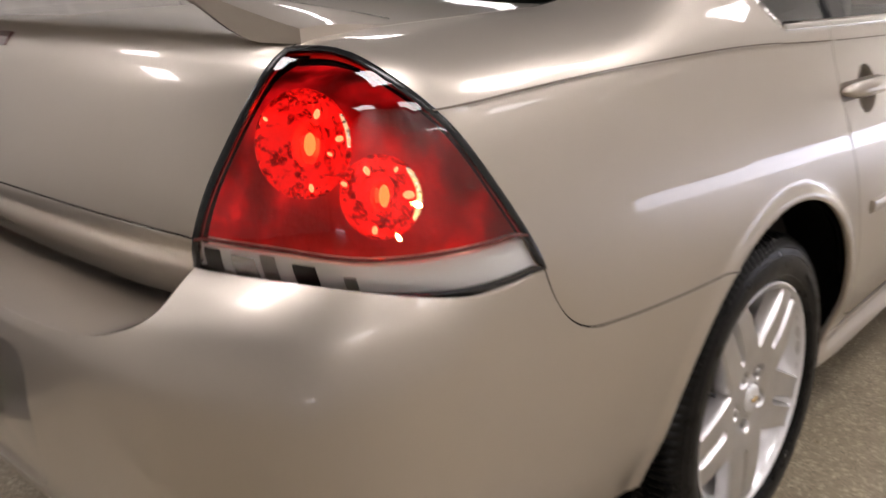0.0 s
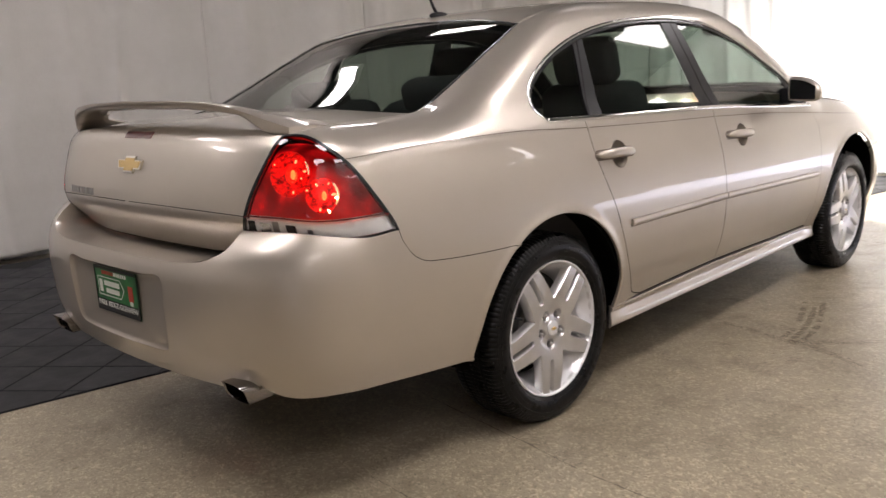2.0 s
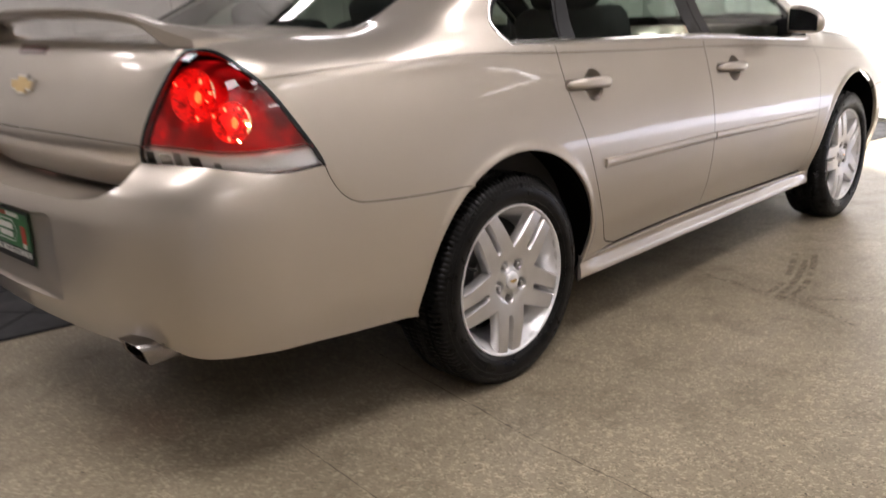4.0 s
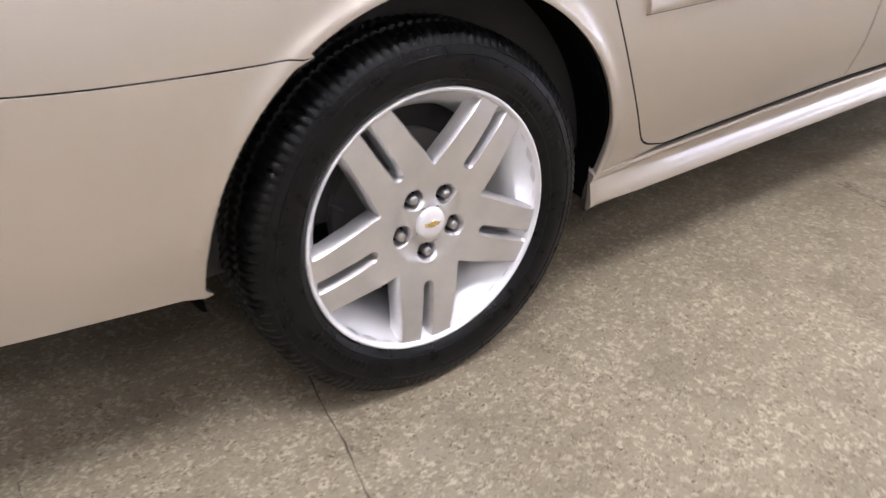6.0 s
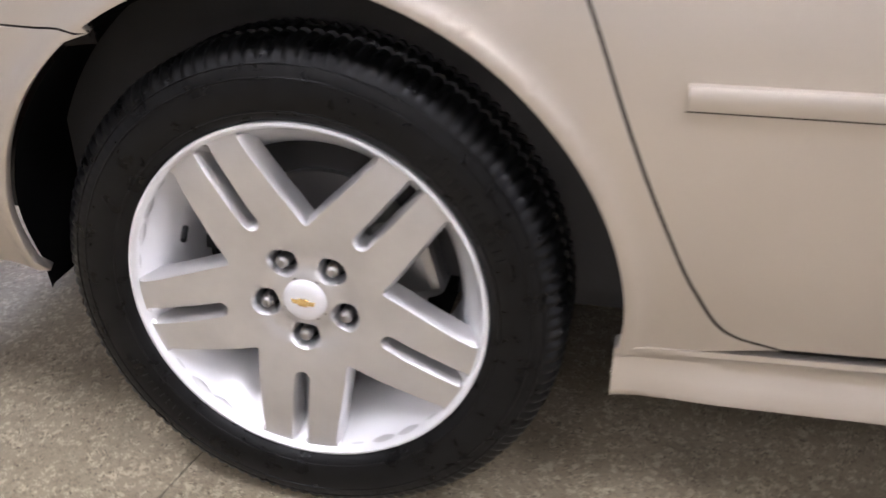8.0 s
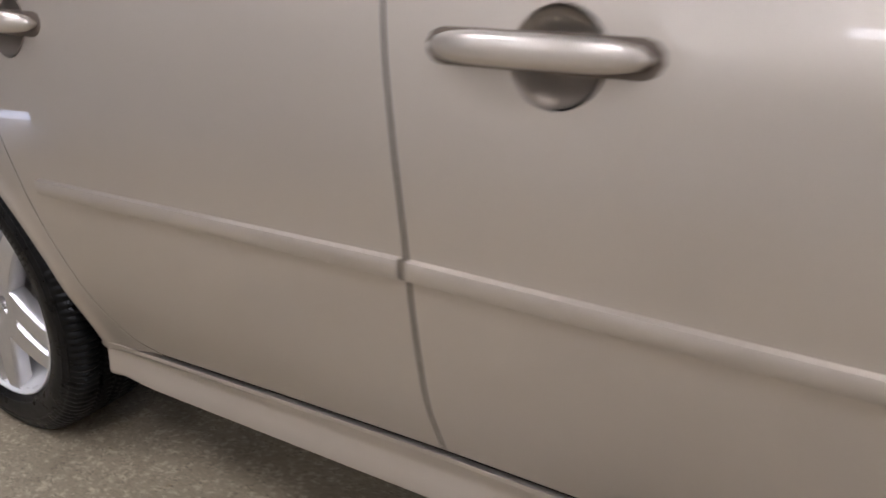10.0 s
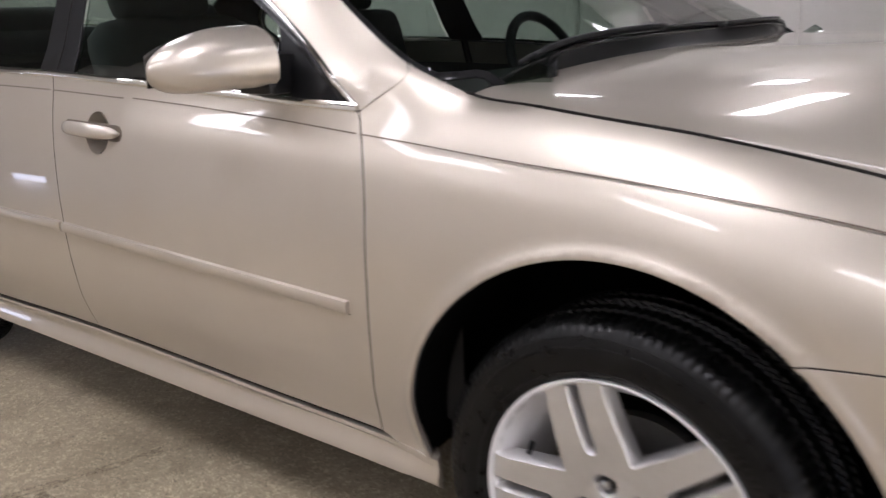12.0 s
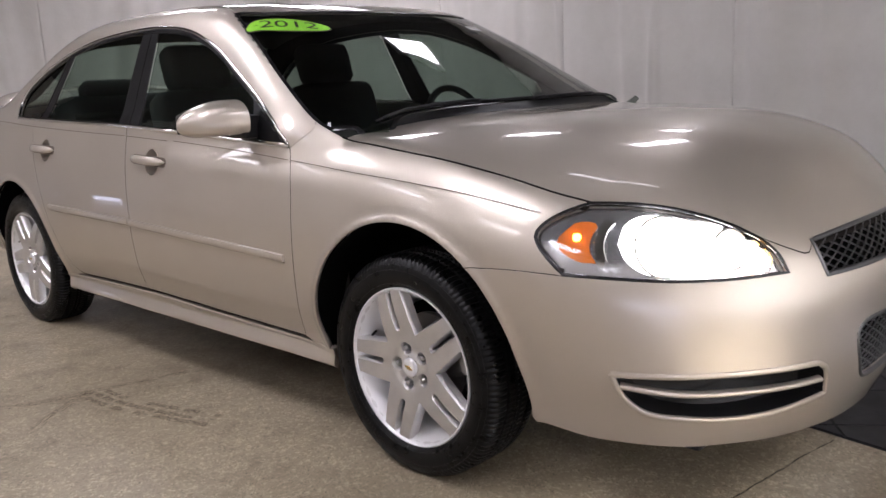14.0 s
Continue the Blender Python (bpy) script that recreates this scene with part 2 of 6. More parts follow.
l.new(c, b.inputs["Base Color"])
bumped(CLOTH, texture(CLOTH, "ShaderNodeTexNoise", 26, 5).outputs[0], 0.25, 0.01)
SEAM = material("curtain_seam_thread", (0.30, 0.28, 0.25), 0.9)
CEILING = material("grey_ceiling_deck", (0.10, 0.10, 0.10), 0.7)
bumped(CEILING, texture(CEILING, "ShaderNodeTexNoise", 3, 6).outputs[0], 0.2, 0.02)
FRAME = material("white_metal_frame", (0.7, 0.7, 0.68), 0.4)
PLATEGREEN = material("green_plate_card", (0.02, 0.16, 0.045), 0.35)
t = texture(PLATEGREEN, "ShaderNodeTexNoise", 14, 3)
n, l, b = nodes(PLATEGREEN)
l.new(ramp(PLATEGREEN, t.outputs[0], [(0.3, (0.012, 0.09, 0.03)), (0.7, (0.035, 0.22, 0.06))]), b.inputs["Base Color"])
PRINTWHITE = material("white_print", (0.75, 0.75, 0.72), 0.5)
PRINTBLACK = material("black_print", (0.01, 0.01, 0.01), 0.5)
PRINTRED = material("red_print", (0.45, 0.05, 0.03), 0.5)
LIME = material("lime_green_sticker", (0.30, 0.72, 0.05), 0.5)


# ---- building tools ----
def obj(name, me, mat, parent=None, label=""):
    ob = new(name, me)
    if mat is not None and me is not None:
        me.materials.append(mat)
    if parent is not None:
        ob.parent = parent
    if label:
        ob["label"] = label
    return ob


def part(name, bm, mat, parent, label=""):
    me = bpy.data.meshes.new(name)
    bm.to_mesh(me)
    bm.free()
    return obj(name, me, mat, parent, label)


def smooth(ob, angle=None):
    me = ob.data
    me.polygons.foreach_set("use_smooth", [True] * len(me.polygons))
    if angle is not None:
        me.set_sharp_from_angle(angle=radians(angle))
    return ob


def block(x0, x1, y0, y1, z0, z1, bevel=0.0, seg=2):
    bm = bmesh.new()
    bmesh.ops.create_cube(bm, size=1)
    for v in bm.verts:
        v.co = Vector(((x0 + x1) / 2 + v.co.x * (x1 - x0), (y0 + y1) / 2 + v.co.y * (y1 - y0), (z0 + z1) / 2 + v.co.z * (z1 - z0)))
    if bevel:
        bmesh.ops.bevel(bm, geom=bm.edges[:], offset=bevel, segments=seg, affect="EDGES", profile=0.6)
    return bm


def grid_mesh(name, P, closed_u=False, closed_v=False):
    """A mesh from an array of points [u, v, 3]."""
    P = np.asarray(P, float)
    nu, nv = P.shape[:2]
    faces = []
    for i in range(nu if closed_u else nu - 1):
        for j in range(nv if closed_v else nv - 1):
            a, b_ = i, (i + 1) % nu
            c_, d_ = j, (j + 1) % nv
            faces.append((a * nv + c_, b_ * nv + c_, b_ * nv + d_, a * nv + d_))
    me = bpy.data.meshes.new(name)
    me.from_pydata(P.reshape(-1, 3).tolist(), [], faces)
    return me


def lathe(profile, seg, centre=(0, 0, 0)):
    """Profile of (radius, depth) turned about the y axis."""
    a = np.linspace(0, 2 * np.pi, seg, endpoint=False)
    P = np.array([[(r * np.cos(t), d, r * np.sin(t)) for r, d in profile] for t in a]) + np.array(centre)
    return P


def rope(path, r, seg=8, squash=1.0, up=(0, 0, 1)):
    """Tube points along a path; squash flattens it along its second axis."""
    path = np.asarray(path, float)
    tan = np.gradient(path, axis=0)
    tan /= np.linalg.norm(tan, axis=1)[:, None]
    side = np.cross(tan, np.array(up, float))
    side /= np.linalg.norm(side, axis=1)[:, None] + 1e-9
    top = np.cross(side, tan)
    a = np.linspace(0, 2 * np.pi, seg, endpoint=False)
    rr = np.broadcast_to(np.asarray(r, float), (len(path),))
    return path[:, None] + rr[:, None, None] * (np.cos(a)[None, :, None] * side[:, None] + squash * np.sin(a)[None, :, None] * top[:, None])


def capped(me):
    """Close the open ends of a tube mesh."""
    bm = bmesh.new()
    bm.from_mesh(me)
    bmesh.ops.holes_fill(bm, edges=bm.edges[:], sides=0)
    bmesh.ops.recalc_face_normals(bm, faces=bm.faces[:])
    bm.to_mesh(me)
    bm.free()
    return me


def lettering(name, text, size, m, mat, parent, depth=0.0006):
    cu = bpy.data.curves.new(name, "FONT")
    cu.body, cu.size, cu.align_x, cu.align_y, cu.extrude = text, size, "CENTER", "CENTER", depth
    tmp = bpy.data.objects.new(name, cu)
    scene.collection.objects.link(tmp)
    me = bpy.data.meshes.new_from_object(tmp.evaluated_get(bpy.context.evaluated_depsgraph_get()))
    bpy.data.objects.remove(tmp)
    ob = obj(name, me, mat, parent)
    ob.matrix_local = m
    return ob


def spl(xs, ys):
    """Smooth curve through a few design stations (cubic Hermite, monotone ends)."""
    xs, ys = np.array(xs, float), np.array(ys, float)
    d = np.diff(ys) / np.diff(xs)
    m = np.concatenate([[d[0]], (d[:-1] * np.diff(xs)[1:] + d[1:] * np.diff(xs)[:-1]) / (xs[2:] - xs[:-2]), [d[-1]]])
    def at(x):
        x = np.clip(np.asarray(x, float), xs[0] - 0.5, xs[-1] + 0.5)
        i = np.clip(np.searchsorted(xs, x) - 1, 0, len(xs) - 2)
        h = xs[i + 1] - xs[i]
        t = (x - xs[i]) / h
        tc = np.clip(t, 0, 1)
        y = ((2 * tc**3 - 3 * tc**2 + 1) * ys[i] + (tc**3 - 2 * tc**2 + tc) * h * m[i]
             + (3 * tc**2 - 2 * tc**3) * ys[i + 1] + (tc**3 - tc**2) * h * m[i + 1])
        return y + np.where(t < 0, t * h * m[i], 0) + np.where(t > 1, (t - 1) * h * m[i + 1], 0)
    return at

def smax(a, b, k):
    h = np.maximum(k - np.abs(a - b), 0) / k
    return np.maximum(a, b) + h * h * k * 0.25

def smin(a, b, k):
    return -smax(-a, -b, k)

HALF = spl([-1.2, -0.75, -0.35, 0.0, 0.42, 1.1, 1.8, 2.3, 2.7, 3.0, 3.3, 3.7],
           [0.868, 0.899, 0.921, 0.929, 0.929, 0.926, 0.923, 0.92, 0.922, 0.921, 0.901, 0.86])
SIDE = spl([0.2, 0.3, 0.395, 0.425, 0.5, 0.6, 0.665, 0.72, 0.8, 0.9, 1.0, 1.06, 1.12, 1.2],
           [-0.098, -0.07, -0.035, -0.025, -0.011, -0.0012, 0, -0.0015, -0.0085, -0.0245, -0.0485, -0.067, -0.10, -0.165])
DECK = spl([-1.05, -0.8, -0.4, 0.2, 2.2, 2.5, 2.8, 3.1, 3.4, 3.6, 3.75, 3.85],
           [1.128, 1.145, 1.155, 1.15, 1.09, 1.08, 1.055, 1.01, 0.94, 0.875, 0.81, 0.75])
DOME = spl([2.4, 2.8, 3.2, 3.5, 3.7, 3.85, 4.0], [0, 0.002, 0.03, 0.062, 0.05, 0.01, 0])
CROWN = spl([2.0, 2.4, 2.6, 2.8, 3.0, 3.2, 3.4, 3.9], [0.06, 0.06, 0.056, 0.043, 0.026, 0.009, 0, 0])
TAIL = spl([0.7, 0.78, 0.845, 0.87, 0.9, 1.0, 1.1, 1.15], [-0.99, -1.045, -1.098, -1.108, -1.107, -1.082, -1.043, -1.02])
BUMP = spl([0.25, 0.35, 0.44, 0.47, 0.55, 0.65, 0.74, 0.79, 0.83, 0.86], [-1.075, -1.137, -1.181, -1.189, -1.197, -1.2, -1.188, -1.16, -1.115, -1.07])
NOSE = spl([0.2, 0.3, 0.4, 0.5, 0.6, 0.66, 0.72, 0.8], [3.82, 3.865, 3.887, 3.895, 3.895, 3.885, 3.865, 3.82])
ROOF = spl([-0.5, -0.2, 0.0, 0.25, 0.45, 0.8, 1.15, 1.45, 1.7, 2.0, 2.3, 2.6],
           [1.128, 1.258, 1.352, 1.456, 1.499, 1.518, 1.522, 1.515, 1.485, 1.366, 1.22, 1.075])

def lower(x, y, z, bumper=False):
    a = np.abs(y)
    side = a - HALF(x) - SIDE(z)
    for cx, r in ((-0.013, 0.405), (2.805, 0.436)):
        side = side - 0.007 * np.exp(-(((np.hypot(x - cx, z - 0.347) - r - 0.007) / 0.016) ** 2))
    top = z - DECK(x) + np.where(x > 1.5, 0.25 * a**4 - 0.045 - DOME(x) * (1 - (a / 0.62) ** 2) + CROWN(x) * np.maximum(1 - (a / 0.82) ** 6, 0), 0.06 * a * a)
    back = (BUMP(z) + 0.085 * a * a + 0.34 * a**6 if bumper else TAIL(z) + 0.08 * a * a + 0.35 * a**6) - x
    front = x - NOSE(z) + 0.36 * a * a + 0.4 * a**6
    f = smax(side, smax(top, back, 0.05), 0.11)
    return smax(f, front, 0.12)

def upper(x, y, z):
    a = np.abs(y)
    h = z - 1.04
    side = a - (0.862 - 0.42 * np.maximum(h, 0) - 0.10 * h * h + 0.3 * np.minimum(h, 0) - 0.02 * ((x - 0.95) / 1.4) ** 4)
    u = x + np.where(x > 1.2, 0.08 * a * a + 0.68 * a**8, -0.06 * a * a)
    top = (z - ROOF(u) + 0.012 * a * a + 0.12 * a**4) * 0.8
    return smax(smax(side, top, 0.055), 0.98 - z, 0.02)

def body(x, y, z):
    return smin(lower(x, y, z), upper(x, y, z), np.interp(x, [2.05, 2.25, 2.38, 2.5], [0.05, 0.09, 0.08, 0.04]))

def cast(field, p, d, far=6.0, n=400):
    """First crossing of field=0 from outside along rays p + s d."""
    p, d = np.atleast_2d(np.asarray(p, float)), np.atleast_2d(np.asarray(d, float))
    s = np.linspace(0, far, n)
    q = p[:, None, :] + s[None, :, None] * d[:, None, :]
    v = field(q[..., 0], q[..., 1], q[..., 2])
    cross = (v[:, :-1] > 0) & (v[:, 1:] <= 0)
    i = np.argmax(cross, 1)
    ok = cross.any(1)
    lo, hi = s[i], s[i + 1]
    for _ in range(30):
        mid = (lo + hi) / 2
        m = p + mid[:, None] * d
        out = field(m[:, 0], m[:, 1], m[:, 2]) > 0
        lo, hi = np.where(out, mid, lo), np.where(out, hi, mid)
    r = p + hi[:, None] * d
    r[~ok] = np.nan
    return r


SHIFT_X = spl([-1.2, -0.75, -0.4, 0.3, 0.75, 1.2, 2.25, 2.7, 3.3, 3.9], [0.026, 0.025, 0.017, 0.011, 0.02, 0.028, 0.03, 0.014, -0.013, -0.021])


def settle(p):
    """Final small correction of the body's proportions along its length and height."""
    q = np.array(p, float)
    x, z = q[..., 0], q[..., 2]
    q[..., 0] = x + SHIFT_X(x)
    low = np.interp(x, [0.4, 2.2, 3.1, 3.45, 3.8], [0.0, 0.012, 0.009, -0.007, -0.009])
    q[..., 2] = z + np.interp(z, [0.3, 0.62, 0.9, 1.3], [1, 0.25, 0, 0]) * low - np.interp(z, [0.4, 0.85], [0, 1]) * np.interp(x, [-1, 0.3, 1.2, 2.2, 3.5], [0.004, 0.007, 0.003, 0.010, 0.012])
    return q

from mathutils.geometry import delaunay_2d_cdt


def gradient(field, p, e=2e-4):
    g = np.stack([field(*(p + d).T) - field(*(p - d).T) for d in np.eye(3) * e], -1)
    return g / (np.linalg.norm(g, axis=1)[:, None] + 1e-12)


def snap(field, p):
    p = np.array(p, float)
    for _ in range(8):
        e = 2e-4
        g = np.stack([field(*(p + d).T) - field(*(p - d).T) for d in np.eye(3) * e], -1) / (2 * e)
        p = p - g * (field(*p.T) / ((g * g).sum(1) + 1e-9))[:, None]
    return p


def resample(pts, step):
    s = np.concatenate([[0], np.cumsum(np.linalg.norm(np.diff(pts, axis=0), axis=1))])
    n = max(int(round(s[-1] / step)), 1)
    t = np.linspace(0, s[-1], n + 1)
    return np.stack([np.interp(t, s, pts[:, k]) for k in range(3)], -1)


def curve(pts, field=None, step=0.018):
    """A smooth curve through design points, laid onto the field."""
    p = np.array(pts, float)
    if len(p) > 2:
        q = np.vstack([2 * p[0] - p[1], p, 2 * p[-1] - p[-2]])
        out = []
        for i in range(1, len(q) - 2):
            d0, d1, d2 = (np.linalg.norm(q[i + k + 1] - q[i + k]) ** 0.5 + 1e-6 for k in (-1, 0, 1))
            m1 = (q[i + 1] - q[i] + d1 * ((q[i] - q[i - 1]) / d0 - (q[i + 1] - q[i - 1]) / (d0 + d1)))
            m2 = (q[i + 1] - q[i] + d1 * ((q[i + 2] - q[i + 1]) / d2 - (q[i + 2] - q[i]) / (d1 + d2)))
            t = np.linspace(0, 1, 24, endpoint=False)[:, None]
            out.append((2 * t**3 - 3 * t**2 + 1) * q[i] + (t**3 - 2 * t**2 + t) * m1 + (3 * t**2 - 2 * t**3) * q[i + 1] + (t**3 - t**2) * m2)
        p = np.vstack(out + [q[-2:-1]])
    p = resample(p, step)
    return snap(field, p) if field is not None else p


def loop(*curves):
    """Curves joined end to start into one closed outline."""
    p = np.vstack([c[:-1] for c in curves])
    keep = np.linalg.norm(p - np.roll(p, 1, axis=0), axis=1) > 1e-4
    return p[keep]


def inside(poly, q):
    x, y = q.T
    r = np.zeros(len(q), bool)
    a = poly
    b_ = np.roll(poly, -1, axis=0)
    for (x0, y0), (x1, y1) in zip(a, b_):
        hit = (y0 > y) != (y1 > y)
        with np.errstate(divide="ignore", invalid="ignore"):
            r ^= hit & (x < (x1 - x0) * (y - y0) / (y1 - y0) + x0)
    return r


def shrink(poly, gap, fixed):
    """Moves a 2D outline inwards by gap, but for fixed points."""
    area = np.sum(poly[:, 0] * np.roll(poly[:, 1], -1) - np.roll(poly[:, 0], -1) * poly[:, 1])
    t = np.roll(poly, -1, axis=0) - np.roll(poly, 1, axis=0)
    n = np.stack([-t[:, 1], t[:, 0]], -1) * np.sign(area)
    n /= np.linalg.norm(n, axis=1)[:, None] + 1e-12
    return poly + n * gap * (~fixed)[:, None]


def panel(name, outline, d, field, mat, parent, h=0.035, gap=0.0018, depth=0.016, half=False, holes=(), extra=None, lift=0.0, label="", mirror=False):
    """A pressed panel: the stretch of a field's surface within an outline, seen along d, with a turned-in edge.
    half: joined with its mirror image across y = 0. mirror: the same panel for the car's other side."""
    d = np.array(d, float) / np.linalg.norm(d)
    e1 = np.cross(d, (0, 0, 1)) if abs(d[2]) < 0.9 else np.cross(d, (0, 1, 0))
    e1 /= np.linalg.norm(e1)
    e2 = np.cross(e1, d)
    flat = lambda p: np.stack([p @ e1, p @ e2], -1)
    loops = []
    for k, p in enumerate((outline, *holes)):
        fixed = (np.abs(p[:, 1]) < 2e-3) if half else np.zeros(len(p), bool)
        loops.append(shrink(flat(p), gap if k == 0 else -gap, fixed))
    lo, hi = loops[0].min(0), loops[0].max(0)
    gx, gy = np.meshgrid(np.arange(lo[0] + h / 2, hi[0], h), np.arange(lo[1] + h / 2, hi[1], h))
    gx[1::2] += h / 2
    q = np.stack([gx.ravel(), gy.ravel()], -1)
    if extra is not None:
        q = np.vstack([q, flat(np.asarray(extra, float))])
    ok = inside(loops[0], q)
    for hole in loops[1:]:
        ok &= ~inside(hole, q)
    q = q[ok]
    rim = np.vstack(loops)
    near = np.min(np.linalg.norm(q[:, None] - rim[None], axis=2), axis=1) if len(q) else np.zeros(0)
    q = q[near > 0.45 * h if extra is None else near > 0.006]
    pts = [Vector(v) for v in np.vstack([rim, q])]
    edges, at = [], 0
    for p in loops:
        edges += [(at + i, at + (i + 1) % len(p)) for i in range(len(p))]
        at += len(p)
    v2, _, f2, *_ = delaunay_2d_cdt(pts, edges, [], 1, 1e-6)
    uv = np.array([v[:] for v in v2])
    if holes:
        mids = np.array([uv[list(f)].mean(0) for f in f2])
        drop = np.zeros(len(f2), bool)
        for hole in loops[1:]:
            drop |= inside(hole, mids)
        f2 = [f for f, gone in zip(f2, drop) if not gone]
    start = uv[:, :1] * e1 + uv[:, 1:] * e2
    base = (outline @ d).min() - 0.4
    far = (outline @ d).max() - base + 0.5
    shifted = (lambda x, y, z: field(x, y, z) - lift) if lift else field
    P = cast(shifted, start + base * d, np.broadcast_to(d, start.shape), far, 160)
    bad = np.isnan(P[:, 0])
    if bad.any():
        P[bad] = (start + ((outline @ d).mean()) * d)[bad]
    N = gradient(shifted, P)
    faces = [tuple(f) for f in f2]
    tri = np.array([f[:3] for f in faces])
    cr = np.cross(P[tri[:, 1]] - P[tri[:, 0]], P[tri[:, 2]] - P[tri[:, 0]])
    if np.sum(cr @ d) > 0:
        faces = [f[::-1] for f in faces]
    # turned-in edge
    count = {}
    for f in faces:
        for i in range(len(f)):
            a, b_ = f[i], f[(i + 1) % len(f)]
            count[(a, b_)] = count.get((a, b_), 0) + 1
    rimedges = [e for e in count if (e[1], e[0]) not in count]
    if half:
        P[np.abs(P[:, 1]) < 3e-3, 1] = 0
        rimedges = [e for e in rimedges if not (P[e[0], 1] == 0 and P[e[1], 1] == 0)]
    out = np.zeros_like(P)
    for a, b_ in rimedges:
        o = np.cross(P[b_] - P[a], N[a])
        o /= np.linalg.norm(o) + 1e-12
        out[a] += o
        out[b_] += o
    ring = sorted({i for e in rimedges for i in e})
    idx = {v: k for k, v in enumerate(ring)}
    n0, nr = len(P), len(ring)
    o = out[ring] / (np.linalg.norm(out[ring], axis=1)[:, None] + 1e-9)
    P = np.vstack([P, P[ring] - 0.0015 * N[ring] + 0.0008 * o, P[ring] - depth * N[ring]])
    N = np.vstack([N, (N[ring] + 1.2 * o) / np.linalg.norm(N[ring] + 1.2 * o, axis=1)[:, None], o])
    for a, b_ in rimedges:
        ia, ib = idx[a], idx[b_]
        faces.append((b_, a, n0 + ia, n0 + ib))
        faces.append((n0 + ib, n0 + ia, n0 + nr + ia, n0 + nr + ib))
    if half:
        mid = np.abs(P[:, 1]) < 1e-6
        to, P2, N2 = {}, [], []
        for i in range(len(P)):
            if mid[i]:
                to[i] = i
                N[i, 1] = 0
            else:
                to[i] = len(P) + len(P2)
                P2.append(P[i] * (1, -1, 1))
                N2.append(N[i] * (1, -1, 1))
        faces += [tuple(to[i] for i in f[::-1]) for f in faces]
        P, N = np.vstack([P, P2]), np.vstack([N, N2])
    made = []
    for flip in ((False, True) if mirror else (False,)):
        s = np.array((1, -1, 1)) if flip else np.ones(3)
        me = bpy.data.meshes.new(name)
        me.from_pydata((P * s).tolist(), [], [f[::-1] for f in faces] if flip else faces)
        me.polygons.foreach_set("use_smooth", [True] * len(me.polygons))
        me.normals_split_custom_set_from_vertices((N * s).tolist())
        made.append(obj(name, me, mat, parent, label))
    return made if mirror else made[0]


def arc(cx, cz, r, a0, a1, field, step=0.015):
    n = max(int(abs(radians(a1 - a0)) * r / step), 2)
    a = np.radians(np.linspace(a0, a1, n + 1))
    x, z = cx + r * np.cos(a), cz + r * np.sin(a)
    p = np.stack([x, np.full_like(x, -1.3), z], -1)
    return cast(field, p, np.broadcast_to((0, 1, 0), p.shape), 0.9, 200)


def on_side(x, z, field, y0=-1.3):
    x, z = np.broadcast_arrays(np.asarray(x, float), np.asarray(z, float))
    p = np.stack([x.ravel(), np.full(x.size, y0), z.ravel()], -1)
    return cast(field, p, np.broadcast_to((0, 1, 0), p.shape), 1.25, 200)


def strip(name, path, width, height, field, mat, parent, label="", power=0.6):
    """A raised bead of rounded section along a path on a field."""
    path = np.asarray(path, float)
    N = gradient(field, path)
    T = np.gradient(path, axis=0)
    T /= np.linalg.norm(T, axis=1)[:, None] + 1e-9
    B = np.cross(N, T)
    a = np.linspace(0, np.pi, 7)
    sec = [(-1, -0.4), *[(-np.cos(t), np.sin(t) ** power) for t in a[1:-1]], (1, -0.4)]
    P = np.array([[p + B[i] * u * width / 2 + N[i] * v * height for u, v in sec] for i, p in enumerate(path)])
    me = grid_mesh(name, P, closed_v=True)
    ob = obj(name, capped(me), mat, parent, label)
    return smooth(ob, 50)


# ---- the room ----
def placed(ob, m=None):
    ob.matrix_world = ROOM @ (m or Matrix())
    return ob


LEFT_WALL, FRONT_WALL, RIGHT_WALL, BACK_WALL, TOP = 4.1, 6.65, -5.2, -6.5, 3.6
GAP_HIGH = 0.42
floor = part("floor", block(BACK_WALL - 0.4, FRONT_WALL + 1.2, RIGHT_WALL - 1.2, LEFT_WALL + 0.4, -0.2, 0.0), CONCRETE, None)
placed(tagged(floor, "beige polished aggregate concrete floor with faint cracks", "floor", kind="structure"))
for name, box in (("wall_north", (BACK_WALL - 0.4, FRONT_WALL + 0.4, LEFT_WALL + 0.2, LEFT_WALL + 0.4)), ("wall_south", (-5.0, FRONT_WALL + 0.4, RIGHT_WALL - 0.4, RIGHT_WALL - 0.2)), ("wall_south_door", (BACK_WALL - 0.4, -5.0, RIGHT_WALL - 0.4, RIGHT_WALL - 0.2)),
                  ("wall_east", (FRONT_WALL + 0.2, FRONT_WALL + 0.4, -1.3, LEFT_WALL + 0.2)), ("wall_east_door", (FRONT_WALL + 0.2, FRONT_WALL + 0.4, RIGHT_WALL - 0.2, -1.3)), ("wall_west", (BACK_WALL - 0.4, BACK_WALL - 0.2, RIGHT_WALL - 0.2, LEFT_WALL + 0.2))):
    wall = part(name, block(*box, GAP_HIGH if "door" in name else 0, TOP), FRAME, None)
    placed(tagged(wall, "plain painted wall hidden behind white curtains", "wall", kind="structure"))
ceiling = part("ceiling", block(BACK_WALL - 0.4, FRONT_WALL + 0.4, RIGHT_WALL - 0.4, LEFT_WALL + 0.4, TOP, TOP + 0.2), CEILING, None)
placed(tagged(ceiling, "dark grey corrugated ceiling deck", "ceiling", kind="structure"))


